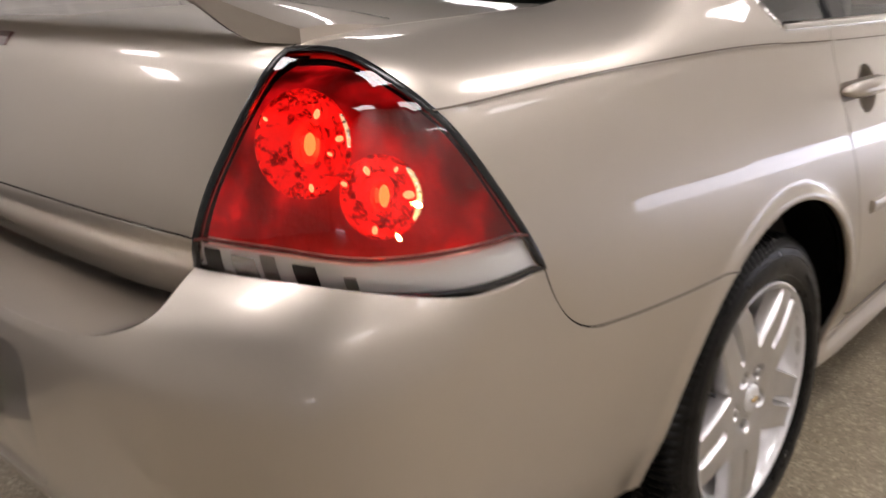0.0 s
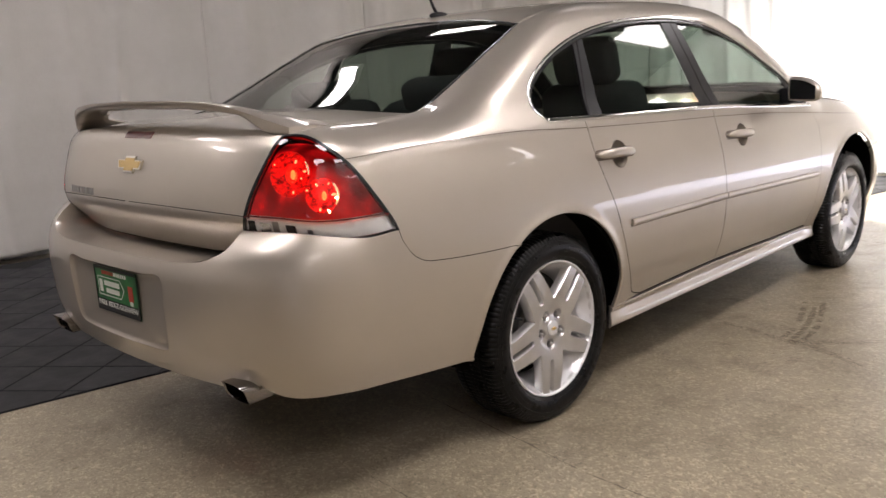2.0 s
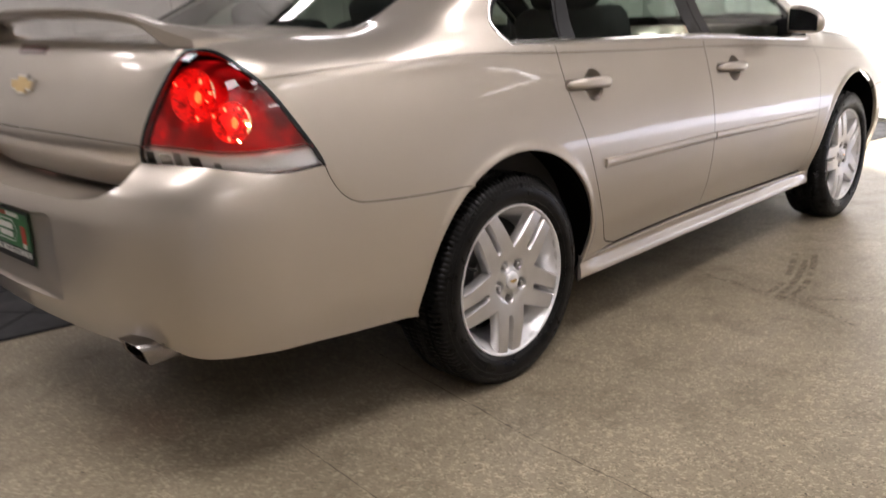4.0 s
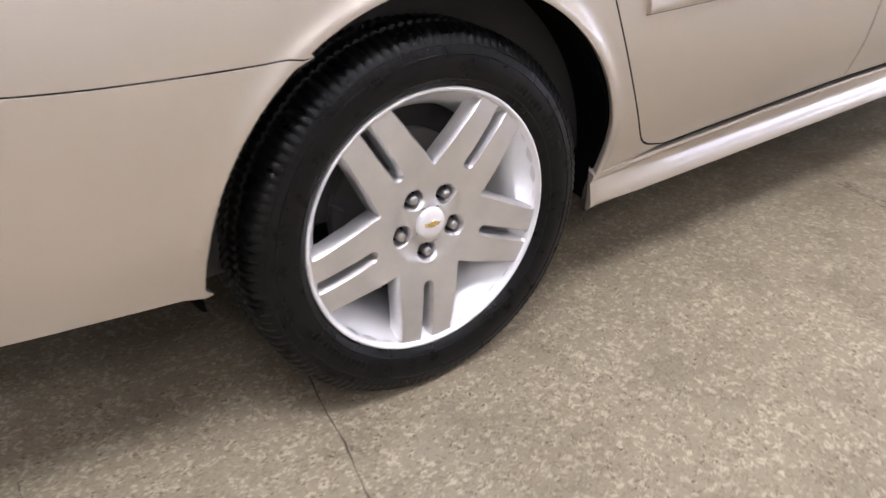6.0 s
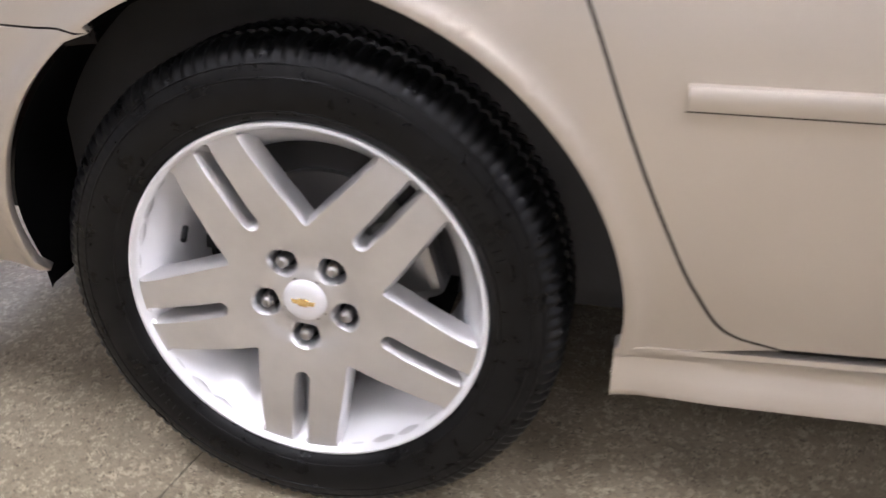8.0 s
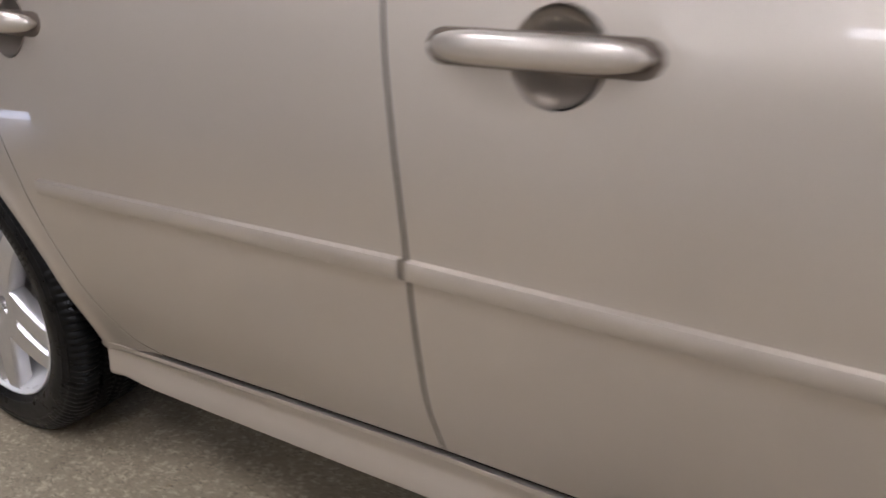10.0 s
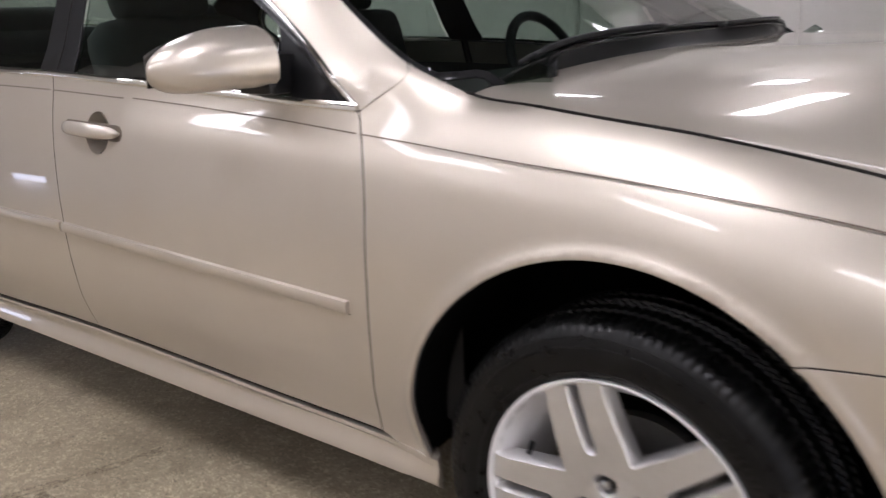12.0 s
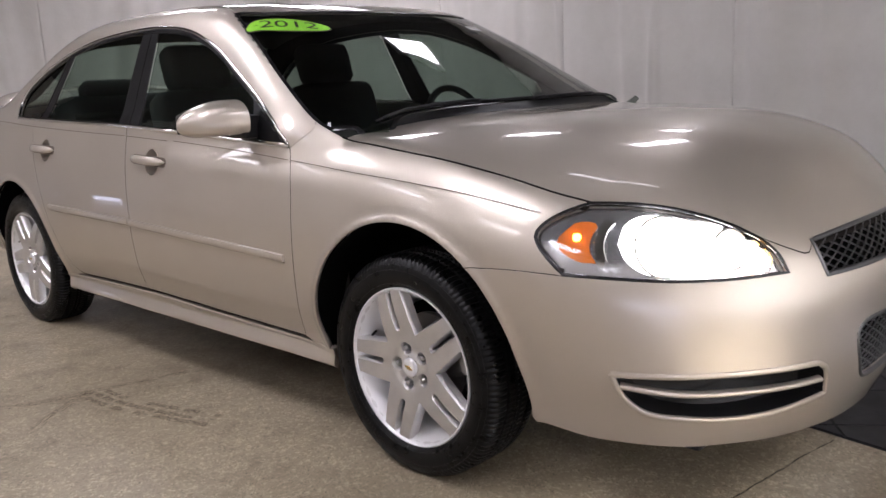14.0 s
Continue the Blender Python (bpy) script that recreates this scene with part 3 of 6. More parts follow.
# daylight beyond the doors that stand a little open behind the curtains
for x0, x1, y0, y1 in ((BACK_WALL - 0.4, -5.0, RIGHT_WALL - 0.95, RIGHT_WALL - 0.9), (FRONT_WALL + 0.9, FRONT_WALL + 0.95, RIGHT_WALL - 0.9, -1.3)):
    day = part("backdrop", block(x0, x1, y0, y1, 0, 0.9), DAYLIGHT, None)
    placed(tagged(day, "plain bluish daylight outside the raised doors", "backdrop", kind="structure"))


def curtain(length, height, seed):
    """One hanging fabric panel along x, gathered in soft folds, with a hem at the foot."""
    rng = np.random.default_rng(seed)
    x = np.linspace(0, length, int(length / 0.03))
    z = np.concatenate([np.linspace(0, 0.12, 5), np.linspace(0.2, height, 42)])
    X, Z = np.meshgrid(x, z, indexing="ij")
    y = np.zeros_like(X)
    for k in range(9):
        wave = rng.uniform(0.25, 1.1)
        lean = rng.uniform(-0.12, 0.12)
        amp = rng.uniform(0.006, 0.02) * (0.55 + 0.45 * np.cos(Z * rng.uniform(0.4, 1.4) + rng.uniform(0, 6)))
        y += amp * np.sin(2 * np.pi * (X + lean * Z) / wave + rng.uniform(0, 6))
    for k in range(5):
        at, w = rng.uniform(0, length), rng.uniform(0.03, 0.07)
        y -= rng.uniform(0.015, 0.035) * np.exp(-(((X - at - 0.06 * np.sin(Z * 1.3 + k)) / w) ** 2)) * np.clip(1.3 - Z / height, 0.2, 1)
    y += 0.012 * np.exp(-((Z / 0.1) ** 2)) * np.sin(X * 21 + 2 * np.sin(X * 7))
    edge = np.clip(np.minimum(X, length - X) / 0.12, 0, 1)
    y *= edge * edge * (3 - 2 * edge)
    Z = Z + 0.02 * np.sin(X * 3.1 + seed) * np.exp(-Z / 0.25)
    return np.stack([X, y, Z], -1)


def hang(name, wide, m, seed, lift=0.0):
    me = grid_mesh(name, curtain(wide, TOP - 0.1 - lift, seed))
    ob = obj(name, me, CLOTH)
    smooth(ob)
    sol = ob.modifiers.new("thickness", "SOLIDIFY")
    sol.thickness = 0.003
    tagged(ob, "white fabric backdrop curtain hanging in soft folds to the floor", "curtain", "backdrop curtains")
    placed(ob, m)
    seam = obj("seam", grid_mesh("seam", rope([(0.004, -0.001, 0.1), (0.005, -0.001, 1.2), (0.004, -0.001, 2.4), (0.004, -0.001, TOP - 0.15)], 0.0012, 5)), SEAM, ob, "dark stitched vertical seam")


at = BACK_WALL
for i, to in enumerate((-4.6, -2.7, -0.85, 0.96, 2.54, 4.0, 5.36, FRONT_WALL)):
    hang("curtain", to - at + 0.001, pose(at, LEFT_WALL, 0.045), 10 + i)
    at = to
at = LEFT_WALL
for i, to in enumerate((3.62, 2.1, 0.4, -1.4, -3.3, RIGHT_WALL)):
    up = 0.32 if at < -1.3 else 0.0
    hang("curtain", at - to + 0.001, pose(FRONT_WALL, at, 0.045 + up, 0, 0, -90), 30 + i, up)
    at = to
at = FRONT_WALL
for i, to in enumerate((3.6, 0.6, -2.6, -5.0, BACK_WALL)):
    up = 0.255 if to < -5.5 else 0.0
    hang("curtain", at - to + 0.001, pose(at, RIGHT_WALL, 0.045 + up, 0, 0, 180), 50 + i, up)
    at = to
at = RIGHT_WALL
for i, to in enumerate((-2.2, 0.9, LEFT_WALL)):
    hang("curtain", to - at + 0.001, pose(BACK_WALL, at, 0.045, 0, 0, 90), 70 + i)
    at = to


def ceiling_light(x, y, sx, sy, glow):
    """A recessed panel lamp: frame with a lip, and a glowing diffuser."""
    ob = new("ceiling_light")
    bm = bmesh.new()
    for x0, x1, y0, y1 in ((-sx, sx, -sy, -sy + 0.03), (-sx, sx, sy - 0.03, sy), (-sx, -sx + 0.03, -sy + 0.03, sy - 0.03), (sx - 0.03, sx, -sy + 0.03, sy - 0.03)):
        tmp = block(x0, x1, y0, y1, -0.05, 0.0)
        me = bpy.data.meshes.new("tmp")
        tmp.to_mesh(me)
        tmp.free()
        bm.from_mesh(me)
        bpy.data.meshes.remove(me)
    part("frame", bm, FRAME, ob)
    part("diffuser", block(-sx + 0.03, sx - 0.03, -sy + 0.03, sy - 0.03, -0.035, -0.01), glow, ob, "glowing white diffuser")
    tagged(ob, "rectangular white ceiling panel light, switched on", "ceiling light", "ceiling lights")
    placed(ob, pose(x, y, TOP))
    return ob


# The row at y -4.7 is added fill without a known source.
for x, y, wide, deep in [(5.7, -1.15, 0.6, 0.45)] + [(x, -4.7, 0.6, 0.36) for x in (-2.8, -0.3, 2.2, 4.7)]:
    ceiling_light(x, y, wide, deep, DIFFUSER)
# Lamps beyond x -2 are added to brighten boot lid and curtains.
for x, y, wide, deep in ((-0.5, -2.2, 0.6, 0.5), (2.4, -2.2, 0.6, 0.5), (-2.2, 0.0, 0.6, 0.3), (-4.5, 2.65, 0.6, 0.45), (-2.4, 2.65, 0.6, 0.45), (0.04, 2.6, 0.22, 0.27), (1.06, 3.78, 0.18, 0.2), (1.85, 2.5, 0.14, 0.5)):
    ceiling_light(x, y, wide, deep, BRIGHTDIFFUSER)


def batten_light(x, y, z, turn):
    """A slim tube lamp hung from the ceiling on two rods."""
    ob = new("tube_light")
    part("body", block(-0.62, 0.62, -0.035, 0.035, 0.0, 0.05, 0.008), FRAME, ob, "white metal batten")
    tube = np.array([(x_, 0, -0.018) for x_ in np.linspace(-0.6, 0.6, 9)])
    smooth(obj("tube", capped(grid_mesh("tube", rope(tube, 0.019, 10), closed_v=True)), DIFFUSER, ob, "glowing white tube"))
    for dx in (-0.45, 0.45):
        smooth(obj("rod", grid_mesh("rod", rope([(dx, 0, 0.045), (dx, 0, TOP - z)], 0.005, 6, up=(1, 0, 0)), closed_v=True), STEEL, ob))
    tagged(ob, "slim white fluorescent tube light hung from the ceiling, on", "ceiling light", "tube lights")
    placed(ob, pose(x, y, z, 0, 0, turn))


batten_light(0.45, -4.9, 2.55, 0)
batten_light(6.25, -4.5, 2.5, 90)
batten_light(3.1, 0.42, 3.42, 0)


# ---- dark tiled strip of floor beside the car, tiles laid diagonally ----
tiles = new("dark_tile_floor")
tagged(tiles, "dark charcoal square floor tiles laid diagonally with thin joints", "floor", kind="structure")
placed(tiles)
MAT_EDGE, SIZE = 0.69, 0.3055
part("tile_bed", block(BACK_WALL, FRONT_WALL, MAT_EDGE, LEFT_WALL, 0.0005, 0.003), GROUT, tiles, "dark recessed joint bed")


def tile_mesh(poly, name="tile"):
    bm = bmesh.new()
    low = [bm.verts.new((x, y, 0.003)) for x, y in poly]
    c = np.mean(poly, axis=0)
    q = [((x - c[0]), (y - c[1])) for x, y in poly]
    top = [bm.verts.new((c[0] + x * (1 - 0.003 / max(math.hypot(x, y), 0.02)), c[1] + y * (1 - 0.003 / max(math.hypot(x, y), 0.02)), 0.0075)) for x, y in q]
    bm.faces.new(top)
    for i in range(len(poly)):
        j = (i + 1) % len(poly)
        bm.faces.new((low[i], low[j], top[j], top[i]))
    me = bpy.data.meshes.new(name)
    bm.to_mesh(me)
    bm.free()
    return me


def clip(poly, k, v, sign):
    out = []
    for i, p in enumerate(poly):
        q = poly[(i + 1) % len(poly)]
        a, b_ = (p[k] - v) * sign, (q[k] - v) * sign
        if a >= 0:
            out.append(p)
        if a * b_ < 0:
            s = a / (a - b_)
            out.append((p[0] + s * (q[0] - p[0]), p[1] + s * (q[1] - p[1])))
    return out


R2 = math.sqrt(0.5)
half_d = (SIZE - 0.005) * R2
square = tile_mesh([(half_d, 0), (0, half_d), (-half_d, 0), (0, -half_d)])
square.materials.append(MAT)
rest = []
for i in range(-32, 40):
    for j in range(-32, 40):
        s, t = 0.02 + SIZE * (i + 0.5), 1.66 + SIZE * (j + 0.5)
        x, y = (s - t) * R2, (s + t) * R2
        if not (BACK_WALL < x < FRONT_WALL and MAT_EDGE - half_d < y < LEFT_WALL - 0.2):
            continue
        near = (-2.2 < x < 1.4 and y < 3.2) or (3.4 < x < 6.4 and y < 1.6)
        poly = clip([(x + half_d, y), (x, y + half_d), (x - half_d, y), (x, y - half_d)], 1, MAT_EDGE + 0.004, 1)
        if len(poly) < 3:
            continue
        if not near:
            rest.append(poly)
        elif len(poly) == 4 and y - half_d > MAT_EDGE + 0.004:
            ob = new("tile", square)
            ob.parent = tiles
            ob.matrix_local = pose(x, y, random.uniform(-0.0006, 0.0006), random.uniform(-0.15, 0.15), random.uniform(-0.15, 0.15), 90 * random.randrange(4))
        else:
            obj("tile", tile_mesh(poly), MAT, tiles)
bm = bmesh.new()
for poly in rest:
    me = tile_mesh(poly)
    bm.from_mesh(me)
    bpy.data.meshes.remove(me)
far_tiles = part("far_tiles", bm, MAT, tiles)
far_tiles["kind"] = "stuff"


# ---- cracks and scuffs in the concrete ----
def crack(points, width, seed, name="floor_crack"):
    rng = np.random.default_rng(seed)
    p = curve([(x, y, 0) for x, y in points], None, 0.02)
    p[:, :2] += np.cumsum(rng.normal(0, 0.0016, (len(p), 2)), axis=0)
    t = np.gradient(p, axis=0)
    n = np.stack([-t[:, 1], t[:, 0], 0 * t[:, 0]], -1)
    n /= np.linalg.norm(n, axis=1)[:, None]
    w = width * (0.35 + rng.random(len(p)))[:, None]
    P = np.stack([p - n * w, p + n * w], 1)
    P[..., 2] = 0.0006
    ob = obj(name, grid_mesh(name, P), CRACK)
    placed(tagged(ob, "thin dark crack in the concrete floor", "crack", "floor cracks", kind="structure"))


crack([(-0.08, -0.4), (-0.09, -0.9), (-0.1, -1.25), (-0.08, -1.6), (-0.1, -2.4), (-0.07, -3.2)], 0.0014, 1)
crack([(-0.61, -0.8), (-0.6, -1.0), (-0.58, -1.25), (-0.6, -1.6)], 0.001, 5)
crack([(3.64, 0.66), (3.65, 0.2), (3.66, -0.6), (3.62, -1.8)], 0.0025, 4)


def smear(points, width, seed, strands=4):
    """A tyre scuff: a few broken dark strands side by side, thin on the floor."""
    rng = np.random.default_rng(seed)
    p = curve([(x, y, 0) for x, y in points], None, 0.012)
    t = np.gradient(p, axis=0)
    n = np.stack([-t[:, 1], t[:, 0], 0 * t[:, 0]], -1)
    n /= np.linalg.norm(n, axis=1)[:, None]
    verts, faces = [], []
    for k in range(strands):
        mid = (k / max(strands - 1, 1) - 0.5) * width + np.cumsum(rng.normal(0, 0.0006, len(p)))
        w = width / strands * rng.uniform(0.3, 0.6, len(p))
        on = np.convolve(rng.random(len(p)), np.ones(4) / 4, "same") > 0.4
        for i in range(len(p) - 1):
            if on[i]:
                at = len(verts)
                for q, u in ((i, -1), (i, 1), (i + 1, 1), (i + 1, -1)):
                    verts.append((p[q] + n[q] * (mid[q] + u * w[q]) + (0, 0, 0.0004 + 0.00004 * k)).tolist())
                faces.append((at, at + 1, at + 2, at + 3))
    me = bpy.data.meshes.new("floor_scuff")
    me.from_pydata(verts, [], faces)
    ob = obj("floor_scuff", me, SCUFF)
    placed(tagged(ob, "brownish tyre scuff rubbed into the concrete floor", "scuff", "floor scuffs", kind="structure"))


smear([(1.5, -0.6), (1.48, -0.8), (1.45, -1.0), (1.42, -1.2), (1.36, -1.36)], 0.03, 11)
smear([(1.45, -0.97), (1.5, -1.06), (1.6, -1.17), (1.7, -1.26)], 0.028, 12)
smear([(1.48, -0.98), (1.62, -0.95), (1.81, -0.88), (2.09, -0.74)], 0.09, 13, 3)

# ---- the car: body ----
car = new("car")
tagged(car, "champagne beige metallic four-door sedan with lights on, parked on concrete", "car")
bumper_field = lambda x, y, z: lower(x, y, z, True)
RA, FA = (-0.013, 0.347, 0.405), (2.805, 0.35, 0.436)

# key curves shared by neighbouring panels
TL_IN = curve([(-1.06, -0.593, 0.831), (-1.035, -0.628, 0.94), (-0.995, -0.665, 1.04), (-0.95, -0.68, 1.09)], body)
TL_OUT = curve([(-0.95, -0.68, 1.09), (-0.92, -0.725, 1.09), (-0.887, -0.785, 1.056), (-0.845, -0.83, 1.005), (-0.80, -0.862, 0.93), (-0.757, -0.884, 0.86), (-0.735, -0.89, 0.817)], body)
TL_BOT = curve([(-0.735, -0.89, 0.817), (-0.83, -0.86, 0.807), (-0.93, -0.806, 0.803), (-1.01, -0.70, 0.816), (-1.06, -0.593, 0.831)], body)
BSEAM = curve([(-0.735, -0.89, 0.817), (-0.722, -0.892, 0.78), (-0.692, -0.9, 0.735), (-0.65, -0.905, 0.71), (-0.58, -0.908, 0.7), (-0.42, -0.91, 0.69), (-0.225, -0.92, 0.684)], body)
TRUNK_GAP = curve([(-0.95, -0.68, 1.09), (-0.7, -0.70, 1.118), (-0.45, -0.695, 1.136)], body)
GLASS_R = curve([(-0.45, -0.695, 1.136), (-0.30, -0.662, 1.185), (-0.16, -0.645, 1.25), (0.015, -0.626, 1.335), (0.198, -0.60, 1.417)], body)
ROOF_SIDE = curve([(0.198, -0.60, 1.417), (0.39, -0.598, 1.461), (0.65, -0.60, 1.474), (0.96, -0.592, 1.485), (1.29, -0.598, 1.479), (1.56, -0.605, 1.466), (1.665, -0.632, 1.428)], body)
SCREEN_R = curve([(1.665, -0.632, 1.428), (1.90, -0.705, 1.313), (2.09, -0.76, 1.20), (2.33, -0.81, 1.064), (2.468, -0.816, 1.019)], body)
A_FOOT = curve([(2.335, -0.81, 1.062), (2.34, -0.832, 1.04), (2.25, -0.858, 0.978)], body)
DLO_TOP = [(2.245, 0.985), (2.06, 1.115), (1.87, 1.22), (1.66, 1.325), (1.43, 1.398), (1.2, 1.424), (0.9, 1.424), (0.6, 1.40), (0.34, 1.345), (0.12, 1.26), (0.0, 1.178), (-0.02, 1.12), (0.025, 1.066)]
DLO_TOP = curve([cast(body, [(x, -1.3, z)], [(0, 1, 0)], 1.25, 200)[0] for x, z in DLO_TOP], body, 0.014)
BELT = curve([(0.025, -0.86, 1.066), (0.6, -0.87, 1.052), (1.165, -0.87, 1.034), (1.7, -0.87, 1.01), (2.245, -0.86, 0.985)], body)


def side_curve(pts, field=body):
    x, z = zip(*pts)
    return curve(on_side(x, z, field), field)


DOOR_BACK = side_curve([(0.225, 1.06), (0.252, 0.92), (0.287, 0.83), (0.332, 0.73), (0.378, 0.61), (0.42, 0.51), (0.468, 0.41), (0.51, 0.35), (0.575, 0.328)])
DOOR_SPLIT = side_curve([(1.165, 1.034), (1.176, 0.9), (1.188, 0.8), (1.198, 0.68), (1.198, 0.58), (1.193, 0.46), (1.188, 0.34)])
DOOR_FRONT = side_curve([(2.25, 0.982), (2.288, 0.87), (2.296, 0.74), (2.293, 0.6), (2.278, 0.46), (2.255, 0.35), (2.247, 0.318)])
SILL_A = side_curve([(0.575, 0.328), (0.9, 0.336), (1.188, 0.34)])
SILL_B = side_curve([(1.188, 0.34), (1.55, 0.333), (1.9, 0.324), (2.247, 0.318)])
HOOD_GAP = curve([(2.468, -0.816, 1.017), (2.73, -0.824, 0.984), (2.957, -0.818, 0.959), (3.155, -0.806, 0.926), (3.295, -0.795, 0.895), (3.39, -0.776, 0.874)], body)
HL_TOP1 = curve([(3.29, -0.878, 0.787), (3.293, -0.875, 0.807), (3.312, -0.863, 0.834), (3.345, -0.83, 0.859), (3.39, -0.776, 0.874)], body)
HL_TOP2 = curve([(3.39, -0.776, 0.874), (3.482, -0.72, 0.868), (3.593, -0.643, 0.843), (3.678, -0.573, 0.803), (3.729, -0.527, 0.766)], body)
HL_TIP = curve([(3.729, -0.527, 0.766), (3.76, -0.505, 0.73), (3.787, -0.494, 0.68)], body)
HL_BOT = curve([(3.787, -0.494, 0.68), (3.71, -0.633, 0.68), (3.60, -0.754, 0.684), (3.50, -0.82, 0.69), (3.375, -0.875, 0.695)], body)
HL_BACK = curve([(3.375, -0.875, 0.695), (3.338, -0.88, 0.728), (3.302, -0.88, 0.765), (3.29, -0.878, 0.787)], body)
FSEAM = curve([(3.375, -0.875, 0.695), (3.24, -0.9, 0.697), (3.083, -0.915, 0.686)], body)
HOOD_NOSE = curve([(3.729, -0.527, 0.766), (3.777, -0.465, 0.734), (3.803, -0.416, 0.718), (3.796, -0.387, 0.743)], body)
HOOD_LIP = curve([(3.796, -0.387, 0.743), (3.822, -0.17, 0.752), (3.83, 0, 0.754)], body)
GRILLE_SIDE = curve([(3.796, -0.387, 0.743), (3.822, -0.383, 0.70), (3.84, -0.374, 0.657)], body)
GRILLE_LOW = curve([(3.84, -0.374, 0.657), (3.872, -0.2, 0.655), (3.885, 0, 0.654)], body)
L1 = curve([(-1.108, 0, 0.893), (-1.103, -0.21, 0.893), (-1.085, -0.45, 0.889), (-1.05, -0.604, 0.882)], body)


def cut(c, k, v):
    """The point index where a curve's coordinate k comes nearest to v."""
    return int(np.argmin(np.abs(c[:, k] - v)))


def joined(*cs):
    return loop(*[np.vstack([c]) for c in cs])


def rings(cx, cz, r, field, steps=(0.008, 0.018, 0.03, 0.045, 0.07)):
    return np.vstack([arc(cx, cz, r + s, -12, 192, field, 0.022) for s in steps])


# quarter panel with rear pillar, roof rail and front pillar
AR = arc(*RA, 124.4, -8, body)
AR[0] = BSEAM[-1]
DB = DOOR_BACK[::-1]
foot = curve([AR[-1], DOOR_BACK[-1]], body)
k = cut(SCREEN_R, 0, 2.335)
belt_k = cut(BELT, 0, 0.225)
quarter = loop(TL_OUT[::-1], TRUNK_GAP, GLASS_R, ROOF_SIDE, SCREEN_R[:k + 1], np.vstack([SCREEN_R[k], A_FOOT[1:]]), np.vstack([A_FOOT[-1], DLO_TOP]),
               np.vstack([BELT[:belt_k + 1], DOOR_BACK]), foot[::-1], AR[::-1], BSEAM[::-1])
panel("quarter_panel", quarter, (0, 0.9, -0.45), body, PAINT, car, 0.03, extra=rings(*RA, body), mirror=True)

HANDLES = {"rear": (0.399, 0.917, 0.25, 0.489), "front": (1.39, 0.898, 1.243, 1.49)}


def cup_outline(x, z, r=0.05, n=32):
    a = np.linspace(0, 2 * np.pi, n, endpoint=False)
    return on_side(x + r * np.cos(a), z + 0.98 * r * np.sin(a), body)


rear_outline = loop(BELT[belt_k:cut(BELT, 0, 1.165) + 1], np.vstack([BELT[cut(BELT, 0, 1.165)], DOOR_SPLIT[1:]]), SILL_A[::-1], DB)
rear_doors = panel("rear_door", rear_outline, (0, 1, -0.1), body, PAINT, car, 0.035, gap=0.0031, holes=[cup_outline(*HANDLES["rear"][:2])], mirror=True)
front_outline = loop(BELT[cut(BELT, 0, 1.165):], np.vstack([BELT[-1], DOOR_FRONT[1:]]), SILL_B[::-1], DOOR_SPLIT[::-1])
front_doors = panel("front_door", front_outline, (0, 1, -0.1), body, PAINT, car, 0.035, gap=0.0031, holes=[cup_outline(*HANDLES["front"][:2])], mirror=True)

# front fender
AF = arc(*FA, 50.3, 196, body)
AF[0] = FSEAM[-1]
ffoot = curve([AF[-1], DOOR_FRONT[-1]], body)
fender = loop(DOOR_FRONT[::-1], A_FOOT[::-1], SCREEN_R[k:], HOOD_GAP, HL_TOP1[::-1], HL_BACK[::-1], FSEAM, AF, ffoot)
fenders = panel("front_fender", fender, (0, 0.85, -0.5), body, PAINT, car, 0.03, extra=rings(*FA, body), mirror=True)

# bonnet, boot lid
COWL = curve([(2.468, -0.816, 1.019), (2.56, -0.55, 1.05), (2.63, -0.25, 1.065), (2.645, 0, 1.07)], lower)
hood_centre = curve([(3.83, 0, 0.754), (3.6, 0, 0.876), (3.2, 0, 0.99), (2.9, 0, 1.04), (2.645, 0, 1.07)], lower)
hood = panel("hood", loop(HOOD_GAP, HL_TOP2, HOOD_NOSE, HOOD_LIP, hood_centre, COWL[::-1]), (-0.25, 0, -1), lower, PAINT, car, 0.045, half=True)
k1 = cut(TL_IN, 2, 0.885)
lid_centre = curve([(-0.5, 0, 1.156), (-0.8, 0, 1.145), (-0.98, 0, 1.11), (-1.05, 0, 1.06), (-1.085, 0, 0.99), (-1.108, 0, 0.893)], lower)
GLASS_FOOT = curve([(-0.45, -0.695, 1.136), (-0.49, -0.6, 1.138), (-0.51, -0.39, 1.149), (-0.515, 0, 1.157)], lower)
lid_centre[0] = GLASS_FOOT[-1]
lid = panel("boot_lid", loop(np.vstack([L1[:-1], TL_IN[k1]]), TL_IN[k1:], TRUNK_GAP, GLASS_FOOT, lid_centre), (0.75, 0.12, -0.65), lower, PAINT, car, 0.035, half=True)
LID_LOW = curve([(-1.02, 0, 0.752), (-1.02, -0.2, 0.75), (-1.015, -0.38, 0.748), (-1.01, -0.5, 0.765), (-1.035, -0.56, 0.795), (-1.06, -0.593, 0.831)], lower)
lowmid = curve([(-1.02, 0, 0.752), (-1.09, 0, 0.83), (-1.108, 0, 0.893)], lower)
lowmid[0], lowmid[-1] = LID_LOW[0], L1[0]
panel("boot_lid_valance", loop(LID_LOW, TL_IN[:k1 + 1], np.vstack([TL_IN[k1], L1[::-1][1:]]), lowmid[::-1]), (1, 0, 0), lower, PAINT, car, 0.03, half=True)

